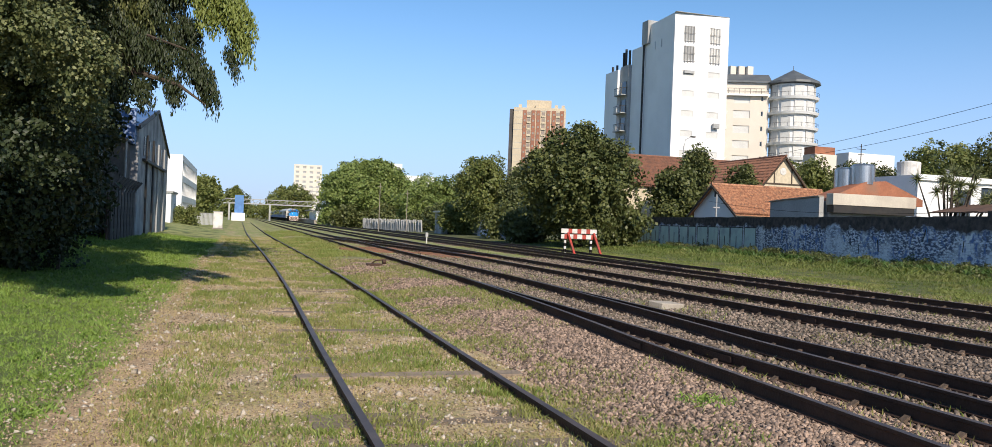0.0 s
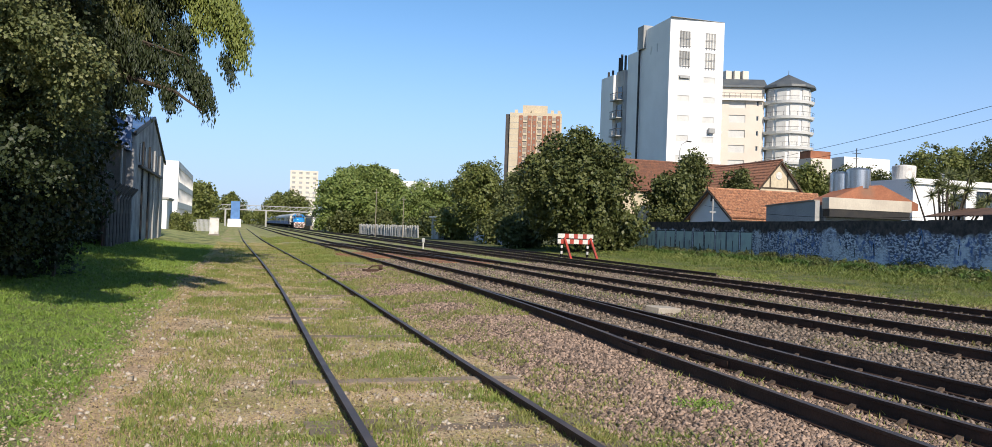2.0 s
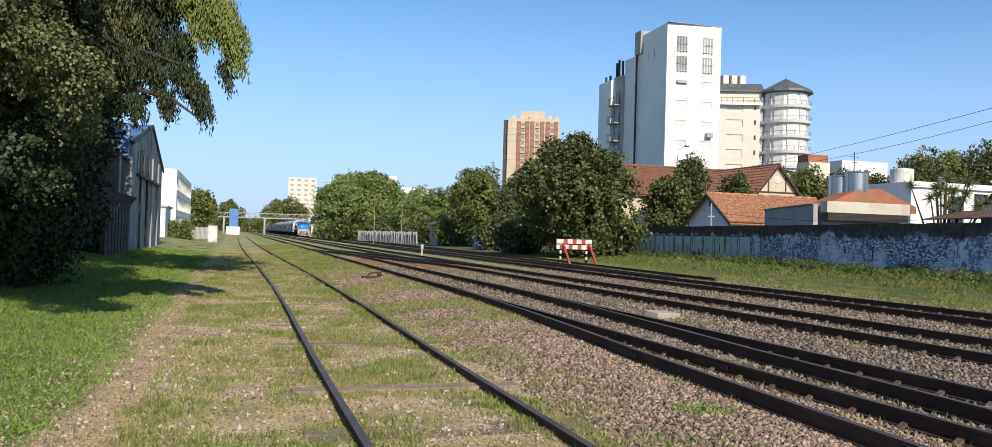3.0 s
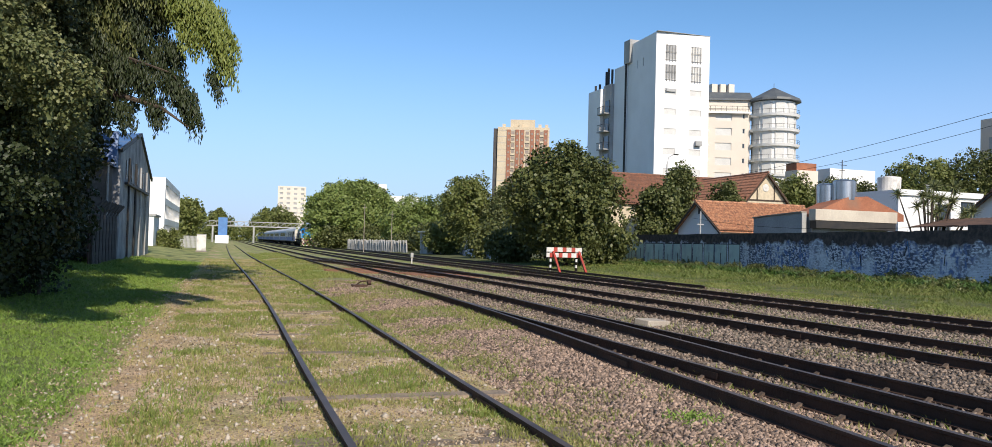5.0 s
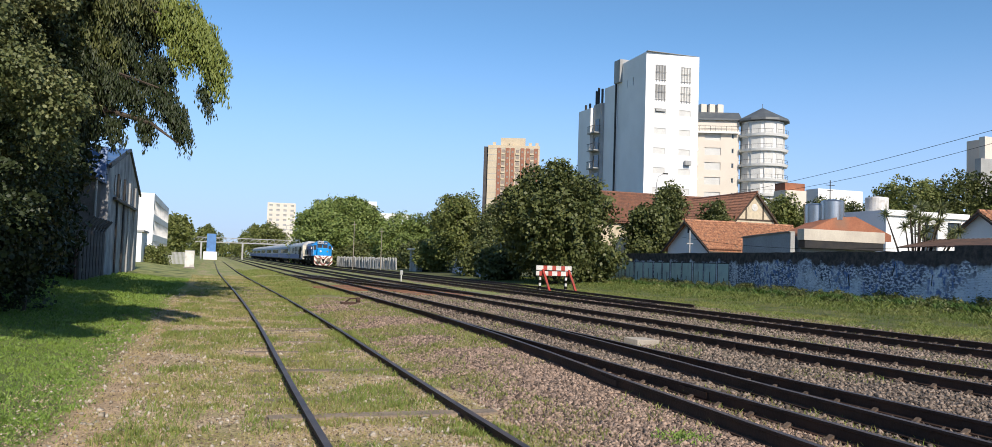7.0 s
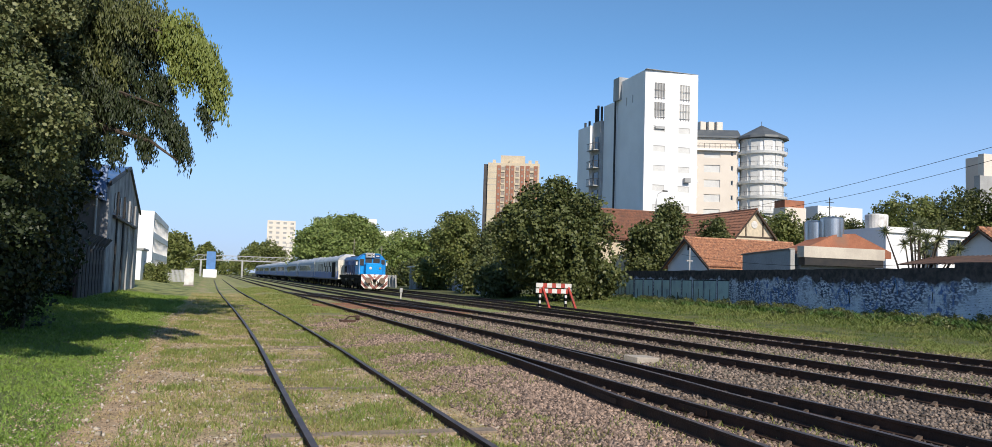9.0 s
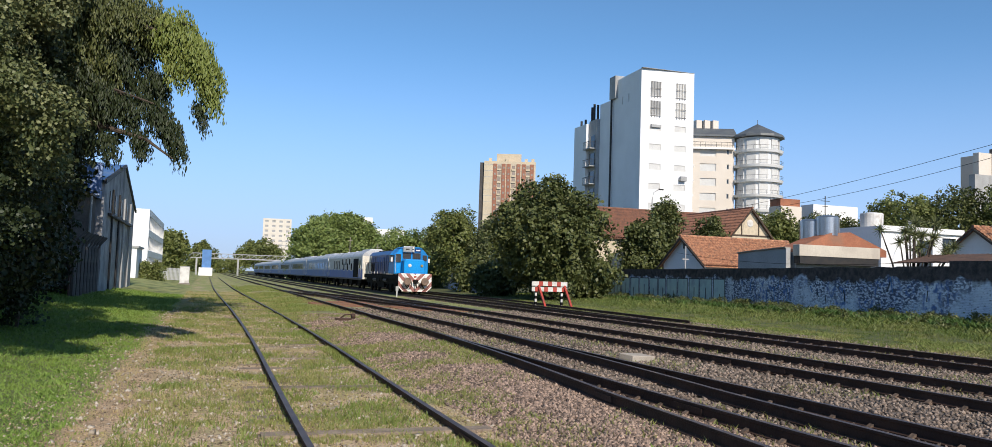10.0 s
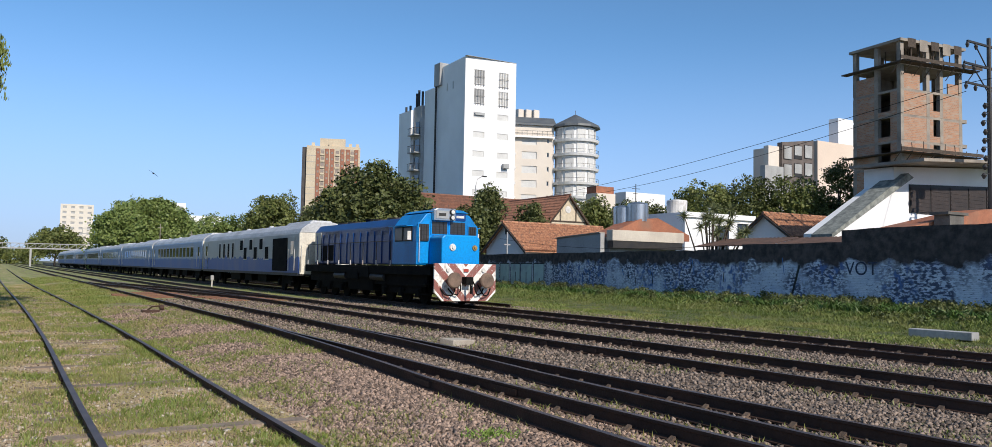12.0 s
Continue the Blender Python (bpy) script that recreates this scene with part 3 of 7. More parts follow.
ROOF_SILVER = mat("coach_roof_paint", (0.60, 0.61, 0.62), (0.48, 0.49, 0.50), 0.6, 0.5, 0.0, fine=10, dirt=(0.28, 0.27, 0.26))


def build_coach(label, body_mat, van=False):
    t = thing("passenger_coach", label, "train coach")
    L, W = 24.2, 1.48
    end_mat = ENDCREAM
    body = part("body", Shape().prism([(-W, 1.0), (W, 1.0), (W, 3.25), (W - 0.06, 3.35), (-W + 0.06, 3.35), (-W, 3.25)], "y", 0, L), body_mat, t, bevel=0.03)
    part("skirt", Shape().box(-W - 0.02, W + 0.02, 0.06, L - 0.06, 0.9, 1.06), DARKMETAL, body)
    roof = [(-W + 0.02, 3.3), (-W + 0.12, 3.52), (-W + 0.45, 3.78), (-0.5, 3.92), (0.5, 3.92), (W - 0.45, 3.78), (W - 0.12, 3.52), (W - 0.02, 3.3)]
    rf = part("roof", Shape().prism(roof, "y", -0.04, L + 0.04), ROOF_SILVER, t, "dull silver arched roof", bevel=0.03)
    part("roof_monitor", Shape().prism([(-0.75, 3.84), (0.75, 3.84), (0.55, 4.04), (-0.55, 4.04)], "y", 0.6, 9.5 if not van else 5.0), ROOF_SILVER, rf, bevel=0.04)
    for k in range(4):
        part("roof_vent", Shape().tube([(-0.55, 3.0 + k * 5.6, 3.86), (-0.55, 3.0 + k * 5.6, 3.98)], [0.17, 0.13], 10), ROOF_SILVER, rf)
    for y in (0.0, L):
        d = -1 if y == 0 else 1
        e = part("end_wall", Shape().box(-W + 0.04, W - 0.04, min(y + d * 0.002, y + d * 0.03), max(y + d * 0.002, y + d * 0.03), 1.0, 3.3), end_mat, body, "cream-white end wall")
        part("gangway", Shape().box(-0.5, 0.5, min(y + d * 0.032, y + d * 0.5), max(y + d * 0.032, y + d * 0.5), 1.0, 3.15), BLACK, e, "black folded gangway", bevel=0.04)
        part("coupler", Shape().box(-0.12, 0.12, min(y, y + d * 0.75), max(y, y + d * 0.75), 0.8, 1.02), BLACK, body)
        for x in (-W + 0.12, W - 0.12):
            part("grab_rail", Shape().tube([(x, y + d * 0.1, 1.15), (x, y + d * 0.1, 2.6)], 0.02, 6), CHALK, e)
    for sx in (-1, 1):
        x = sx * W

        def slab(a, b):
            return min(x + sx * a, x + sx * b), max(x + sx * a, x + sx * b)

        def window(y0, y1, z0, z1):
            lo, hi = slab(0.001, 0.022)
            w = part("window", Shape().box(lo, hi, y0 - 0.06, y1 + 0.06, z0 - 0.06, z1 + 0.06), STAINLESS if not van else CHALK, body)
            lo, hi = slab(0.024, 0.032)
            # van windows are matte black for the dark inside of open windows
            part("pane", Shape().box(lo, hi, y0, y1, z0, z1), BLACK if van else PANE, w)

        if van:
            for y0, z0, z1 in ((7.2, 2.45, 3.1), (9.6, 2.45, 3.1), (12.0, 2.45, 3.1), (5.9, 1.85, 2.6), (8.5, 1.85, 2.6), (11.0, 1.85, 2.6)):
                window(y0, y0 + 0.7, z0, z1)
            for y0 in (14.5, 15.8, 17.1, 18.4):
                window(y0, y0 + 0.4, 1.95, 2.95)
            lo, hi = slab(0.001, 0.05)
            # black slab stands in for the unlit inside of the open door
            part("sliding_door", Shape().box(lo, hi, 2.1, 4.9, 1.15, 3.05), BLACK, body, "dark open baggage door")
        else:
            for k in range(11):
                window(3.4 + k * 1.62, 3.4 + k * 1.62 + 1.05, 2.05, 2.85)
        for y0 in (0.7, L - 1.6):
            lo, hi = slab(0.001, 0.018)
            dr = part("door", Shape().box(lo, hi, y0, y0 + 0.9, 1.1, 3.1), body_mat, body, bevel=0.006)
            lo, hi = slab(0.02, 0.028)
            part("door_pane", Shape().box(lo, hi, y0 + 0.2, y0 + 0.7, 2.1, 2.85), PANE, dr)
            for yy in (y0 - 0.1, y0 + 1.0):
                part("handrail", Shape().tube([(x + sx * 0.06, yy, 1.2), (x + sx * 0.06, yy, 2.4)], 0.018, 6), CHALK, dr)
            part("step", Shape().box(*slab(-0.2, 0.08), y0, y0 + 0.9, 0.55, 0.6), BLACK, body)
    for y0, y1 in ((7.0, 9.0), (10.5, 12.2), (13.4, 16.0)):
        part("equipment_box", Shape().box(-1.25, 1.25, y0, y1, 0.42, 0.9), BLACK, t, bevel=0.02)
    bogie(t, 3.3, 1.5, 2)
    bogie(t, L - 3.3, 1.5, 2)
    return t


loco = build_loco()
van = build_coach("dirty white and blue baggage van behind the locomotive", coach_paint("van_paint", (0.46, 0.46, 0.44), (0.018, 0.09, 0.36), 2.15, 0.4), van=True)
coach = build_coach("pale silver-blue passenger coach with sash windows", coach_paint("coach_paint_pale", (0.25, 0.34, 0.50), (0.035, 0.115, 0.38), 1.95, 0.15))
TRAIN = [(loco, 0.0), (van, 16.3), (coach, 41.2)]
for n in range(1, 7):
    TRAIN.append((copy_thing(coach, pose(0, 0, 0)), 41.2 + 24.9 * n))
for ob, off in TRAIN[2:]:
    tagged(ob, group="coaches of the train")

timbers = thing("turnout_timbers", "reddish worn timbers under the crossover rails", "timbers", kind="structure")
TIMBER_MESH = Shape().box(-1.75, 1.75, -0.13, 0.13, -0.2, 0).mesh("timber", RUSTY)
for cx, y0, n in ((7.0, 42.0, 11), (10.6, 38.0, 9)):
    for k in range(n):
        o = part("timber", TIMBER_MESH, RUSTY, timbers)
        o.matrix_basis = pose(cx + random.uniform(-0.1, 0.1), y0 + k * 0.62, 0.075 + random.uniform(-0.01, 0.01), 0, 0, random.uniform(-1.5, 1.5))
siding = track("railway_track", "overgrown siding with rusty rails and half-buried timber sleepers", siding_x, 0.0, -6, 190, 62, ((1, 8.6), (-1, 14.0), (1, 21.0)), 0.64, bed=0.056)
for sy, sz in ((9.35, -0.076), (7.15, -0.092), (6.35, -0.094), (5.6, -0.096), (13.2, -0.09)):
    o = part("sleeper", SLEEPER_MESH, SLEEPER, siding)
    o.matrix_basis = pose(siding_x(sy) + 0.03, sy, sz, 0, 0, random.uniform(-1, 1))
track("railway_track", "main line of dark rails on brown ballast", lambda y: 6.75, 0.2, -8, 520, 60, ((-1, 9.2), (1, 13.0)))
track("railway_track", "turnout branch with dark rails on ballast", branch_x, 0.2, -8, 24, 2, ((-1, 10.3),))
track("railway_track", "second main line of dark rails on grey ballast", lambda y: 11.15, 0.2, -8, 520, 62, ((-1, 13.2), (1, 14.2), (-1, 14.9)))
track("railway_track", "diagonal crossover between two lines", crossover_x, 0.2, 34, 72, 71)
track("railway_track", "far line on which the train runs", lambda y: 16.0, 0.2, -8, 560, 66, ((1, 20), (-1, 26)))
track("railway_track", "weedy dead-end siding ending at a buffer stop", stub_x, 0.2, 30, 260, 60)


# ---- trees ----
def leaf_cloud(name, centres, radii, count, size, material, squash=0.9, droop=0.0, shell=0.55, seed=1):
    """Many small folded leaf sprays over a set of uneven clumps."""
    g = np.random.default_rng(seed)
    centres, radii = np.asarray(centres, dtype=float), np.asarray(radii, dtype=float)
    twigs = max(1, count // 16)
    pick = g.choice(len(centres), twigs, p=radii ** 2 / np.sum(radii ** 2))
    d = g.normal(size=(twigs, 3))
    d /= np.linalg.norm(d, axis=1)[:, None]
    rad = radii[pick] * (shell + (1.08 - shell) * g.random(twigs) ** 0.6)
    tc = centres[pick] + d * rad[:, None] * np.array([1, 1, squash])
    tn = d * 0.9 + g.normal(size=(twigs, 3)) * 0.45 + np.array([0, 0, 0.35])
    tn /= np.linalg.norm(tn, axis=1)[:, None]
    own = g.integers(0, twigs, count)
    # each spray is a flattened tuft that hangs a little at its outer side
    off = g.normal(size=(count, 3)) * size * 1.25
    off -= tn[own] * np.sum(off * tn[own], axis=1)[:, None] * 0.7
    off[:, 2] -= 0.25 * np.linalg.norm(off, axis=1)
    if droop:
        off *= np.array([0.32, 0.32, 0.2])
        fall = g.random(count)
        off[:, 2] -= droop * fall * g.uniform(0.5, 1.2, twigs)[own]
        off[:, 0] += 0.12 * fall ** 2
    c = tc[own] + off
    n = tn[own] + g.normal(size=(count, 3)) * 0.42
    n /= np.linalg.norm(n, axis=1)[:, None]
    a = np.cross(n, g.normal(size=(count, 3)))
    if droop:
        a = a * 0.25 + np.array([0, 0, -1.0])
    a /= np.linalg.norm(a, axis=1)[:, None]
    b = np.cross(n, a)
    b /= np.linalg.norm(b, axis=1)[:, None] + 1e-9
    s = size * g.uniform(0.6, 1.4, count)[:, None]
    wide = 0.16 if droop else 0.42
    v = np.stack([c - a * s * 0.5, c + b * s * wide + n * s * 0.1, c + a * s * 0.5, c - b * s * wide + n * s * 0.1], 1).reshape(-1, 3)
    i = np.arange(count)[:, None] * 4
    f = np.concatenate([i + np.array([0, 1, 2]), i + np.array([0, 2, 3])], 1).reshape(-1, 3)
    return bulk(name, v, f, material)


def clumps(n, width, depth, height, base, seed, size=0.28, top=0.5):
    """Centres and radii of foliage clumps filling an uneven egg of the given size, its foot at height base."""
    g = np.random.default_rng(seed)
    c, r = [], []
    for k in range(n):
        u = g.normal(size=3)
        u /= np.linalg.norm(u)
        u *= g.random() ** 0.35
        zz = u[2] * 0.5 + 0.5
        taper = 1.0 - top * max(0.0, zz - 0.45)
        rr = size * min(width, height) * g.uniform(0.55, 1.0)
        c.append((u[0] * (width / 2 - rr * 0.7) * taper * 1.15, u[1] * (depth / 2 - rr * 0.7) * taper * 1.15, base + rr * 0.6 + zz * (height - base - rr * 1.5)))
        r.append(rr)
    return c, r


def tree(label, x, y, width, height, base, material, seed, leaves=9000, size=0.34, n=34, top=0.5, cat="tree", clump=0.28, depth=None):
    t = thing("tree", label, cat, pose(x, y, float(ground_z(x, y))))
    c, r = clumps(n, width, depth or width, height, base, seed, clump, top)
    g = random.Random(seed)
    s = Shape()
    lean = g.uniform(-0.2, 0.2)
    fork = base + 0.25 * (height - base)
    s.tube([(0, 0, -0.2), (lean * 0.5, 0, fork * 0.5), (lean, 0.1, fork), (lean * 1.5, 0.1, height * 0.8)], [0.05 * height * 0.5, 0.035 * height * 0.5, 0.028 * height * 0.5, 0.04], 9)
    part("trunk", s, BARK, t, smooth=True)
    for k in range(0, len(c), max(1, len(c) // 9)):
        p = c[k]
        part("limb", Shape().tube([(lean, 0.1, fork * 0.9), (p[0] * 0.5, p[1] * 0.5, (fork + p[2]) * 0.52), p], [0.018 * height * 0.5, 0.012 * height * 0.5, 0.03], 6), BARK, t)
    part("crown", leaf_cloud("crown", c, r, int(leaves * 1.25), size * 1.0, material, shell=0.5, seed=seed), material, t)
    return t


def umbrella_tree():
    t = thing("tree", "broad umbrella-shaped green tree beside the station", "tree", pose(24.2, 168, float(ground_z(24.2, 168))))
    g = np.random.default_rng(11)
    part("trunk", Shape().tube([(0, 0, -0.2), (0.2, 0, 2.5), (0.6, 0.1, 5), (1.0, 0.1, 11)], [0.5, 0.4, 0.32, 0.08], 9), BARK, t, smooth=True)
    c, r = [], []
    for k in range(330):
        a, u = g.uniform(0, 2 * math.pi), g.random() ** 0.55
        x, y = 9.3 * u * math.cos(a), 8.5 * u * math.sin(a)
        top = 4.0 + 9.4 * math.sqrt(max(0.0, 1 - u * u)) + 0.09 * x + g.normal() * 0.35
        c.append((x, y, max(1.0, top - abs(g.normal()) * 1.6) if k % 5 < 3 else g.uniform(0.8, max(1.4, top))))
        r.append(g.uniform(0.8, 1.6))
    for k in range(0, 330, 28):
        part("limb", Shape().tube([(0.5, 0, 4.2), (c[k][0] * 0.5, c[k][1] * 0.5, c[k][2] * 0.7), c[k]], [0.2, 0.12, 0.04], 6), BARK, t)
    part("crown", leaf_cloud("crown", c, r, 85000, 0.4, LEAF_LIGHT, squash=0.75, shell=0.3, seed=11), LEAF_LIGHT, t)


umbrella_tree()
tree("dark shrubs at the foot of the umbrella tree", 20.5, 158, 8, 4.6, -0.3, LEAF_DARK, 71, 5000, 0.45, 28, cat="shrub")
tree("dark shrubs at the foot of the umbrella tree", 27.0, 156, 9, 5.0, -0.3, LEAF_DARK, 72, 5000, 0.45, 28, cat="shrub")
tree("dark shrubs behind the picket fence", 31.0, 134, 10, 4.4, -0.3, LEAF_DARK, 73, 6000, 0.4, 30, cat="shrub")
tree("dark shrubs behind the picket fence", 29.0, 118, 8, 4.6, -0.3, LEAF_DARK, 74, 6000, 0.36, 30, cat="shrub")
tree("light green spreading tree behind the fence", 32.0, 140, 12.5, 10.2, -0.2, LEAF_LIGHT, 12, 22000, 0.3, 60, clump=0.2)
tree("light green spreading tree behind the fence", 38.5, 140, 10.0, 10.8, -0.2, LEAF_MID, 32, 18000, 0.3, 50, clump=0.2)
tree("tall dark green tree behind the fence", 28.4, 97, 7.6, 11.0, 0.6, LEAF_MID, 13, 20000, 0.26, 60, clump=0.2)
tree("olive green tree with an open crown", 32.5, 94, 6.6, 9.3, 0.4, LEAF_OLIVE, 14, 16000, 0.25, 50, clump=0.2)
tree("large round dark green tree behind the buffer stop", 25.4, 59.8, 9.2, 10.1, 0.3, LEAF_DARK, 15, 34000, 0.26, 120, 0.45, clump=0.17)
tree("dark leafy tree in the shade by the wall", 31.0, 78, 8.0, 8.4, 0.2, LEAF_DARK, 16, 18000, 0.26, 56, clump=0.2)
tree("dark leafy tree in the shade by the wall", 33.0, 72.5, 5.0, 7.4, 0.2, LEAF_DARK, 33, 10000, 0.28, 36)
tree("dark bushy tree behind the wall", 41.0, 72.5, 5.4, 8.6, 0.6, LEAF_DARK, 17, 10000, 0.3, 36)
tree("narrow dark cypress-like tree between houses", 47.0, 79.0, 4.2, 11.6, 1.0, LEAF_DARK, 18, 9000, 0.28, 40, 0.7)
tree("narrow dark cypress-like tree between houses", 51.0, 77.0, 3.6, 10.4, 1.0, LEAF_DARK, 19, 8000, 0.28, 36, 0.7)
tree("shrub overhanging the old fence", 27.2, 104, 6.0, 4.6, 0.0, LEAF_MID, 20, 6000, 0.3, 28, cat="shrub")
tree("dark shrub at the foot of trees", 27.0, 84, 5.0, 4.2, 0.0, LEAF_DARK, 21, 6000, 0.3, 28, cat="shrub")
tree("dark shrub at the foot of trees", 24.5, 70, 4.6, 3.8, 0.0, LEAF_DARK, 22, 6000, 0.28, 28, cat="shrub")
tree("dark shrub under the round tree", 29.5, 62, 4.6, 4.4, 0.0, LEAF_DARK, 23, 6000, 0.28, 28, cat="shrub")
tree("dark shrub under the round tree", 31.2, 65, 3.6, 3.8, 0.0, LEAF_DARK, 24, 6000, 0.28, 28, cat="shrub")


def yucca():
    t = thing("shrub", "spiky sparse yucca standing above the wall", "shrub", pose(37.4, 36.4, 0.2))
    g = np.random.default_rng(25)
    v, f = [], []
    for k in range(20):
        top = np.array([g.normal() * 0.75, g.normal() * 0.9, g.uniform(3.3, 5.4)])
        part("stem", Shape().tube([(top[0] * 0.2, top[1] * 0.2, 0), (top[0] * 0.6, top[1] * 0.6, top[2] * 0.6), tuple(top)], [0.07, 0.05, 0.03], 6), BARK, t)
        for j in range(80):
            d = g.normal(size=3) + np.array([0, 0, 0.35])
            d /= np.linalg.norm(d)
            side = np.cross(d, g.normal(size=3))
            side /= np.linalg.norm(side)
            ln = g.uniform(0.3, 0.75)
            n = len(v)
            v += [top - side * 0.03, top + side * 0.03, top + d * ln]
            f.append((n, n + 1, n + 2))
    part("leaves", bulk("leaves", np.array(v), np.array(f), LEAF_OLIVE), LEAF_OLIVE, t)


yucca()
for k, (x, y, w, h) in enumerate(((66, 84, 8, 11.4), (72.5, 82, 8, 11.2), (67, 91, 9, 12.0), (74, 88, 9, 12.0), (62, 95, 7, 11), (78, 79, 9, 13), (75, 74, 9, 14.2), (80, 72, 9, 14.6), (84, 68, 9, 15), (88, 64.5, 8, 16), (94, 63, 8, 15), (102, 53, 7, 16))):
    tree("leafy street tree behind the houses", x, y, w, h, 2.0, (LEAF_MID, LEAF_DARK)[k % 2], 40 + k, 14000, 0.27, 40, clump=0.22)
for k, (x, y, w, h) in enumerate(((-8.3, 215, 7, 10.4), (-2, 330, 10.5, 12.8), (18.5, 330, 18, 15), (38, 290, 16, 11), (5, 420, 30, 8), (-22, 240, 14, 12), (60, 330, 22, 13), (45, 260, 16, 11))):
    tree("hazy distant tree near the station", x, y, w, h, 2.0, LEAF_MID, 60 + k, 9000, 0.62, 40, clump=0.2)


# ---- tall buildings ----
def facade(s, org, u, width, z0, z1, holes, deep=0.25):
    """A wall with real openings: org and u are the foot corner and the direction along the wall; holes are (u0, u1, z0, z1)."""
    ux, uy = u
    nx, ny = -uy, ux
    us = sorted({0.0, width, *[h[0] for h in holes], *[h[1] for h in holes]})
    zs = sorted({z0, z1, *[h[2] for h in holes], *[h[3] for h in holes]})

    def p(a, z, d=0.0):
        return (org[0] + ux * a + nx * d, org[1] + uy * a + ny * d, z)

    for a, b in zip(us, us[1:]):
        for c, d in zip(zs, zs[1:]):
            m, q = (a + b) / 2, (c + d) / 2
            if not any(h[0] < m < h[1] and h[2] < q < h[3] for h in holes):
                s.poly([p(a, c), p(b, c), p(b, d), p(a, d)])
    for a, b, c, d in holes:
        s.poly([p(a, c), p(b, c), p(b, c, deep), p(a, c, deep)])
        s.poly([p(a, d), p(b, d), p(b, d, deep), p(a, d, deep)])
        s.poly([p(a, c), p(a, d), p(a, d, deep), p(a, c, deep)])
        s.poly([p(b, c), p(b, d), p(b, d, deep), p(b, c, deep)])


def window_in(parent, org, u, hole, deep, pane_mat, frame_mat=None, bars=0):
    """A window set back in a facade's opening: pane, frame and optional grille."""
    ux, uy = u
    nx, ny = -uy, ux
    a, b, c, d = hole

    def slab(s, a0, a1, c0, c1, d0, d1):
        n = len(s.v)
        for z in (c0, c1):
            for dd in (d0, d1):
                for aa in (a0, a1):
                    s.v.append((org[0] + ux * aa + nx * dd, org[1] + uy * aa + ny * dd, z))
        s.f += [tuple(n + i for i in q) for q in ((0, 2, 3, 1), (4, 5, 7, 6), (0, 1, 5, 4), (2, 6, 7, 3), (0, 4, 6, 2), (1, 3, 7, 5))]

    w = Shape()
    t = 0.06
    slab(w, a, b, c, c + t, deep - 0.08, deep)
    slab(w, a, b, d - t, d, deep - 0.08, deep)
    slab(w, a, a + t, c + t, d - t, deep - 0.08, deep)
    slab(w, b - t, b, c + t, d - t, deep - 0.08, deep)
    ob = part("window", w, frame_mat or SHUTTER, parent)
    g = Shape()
    slab(g, a + t, b - t, c + t, d - t, deep - 0.04, deep - 0.01)
    part("pane", g, pane_mat, ob)
    if bars:
        g = Shape()
        for k in range(bars):
            m = a + (b - a) * (k + 0.5) / bars
            slab(g, m - 0.025, m + 0.025, c - 0.35, d, -0.12, -0.08)
        slab(g, a, b, c - 0.1, c - 0.04, -0.12, -0.08)
        slab(g, a, b, (c + d) / 2, (c + d) / 2 + 0.05, -0.12, -0.08)
        part("grille", g, GRILLE, ob)
    return ob


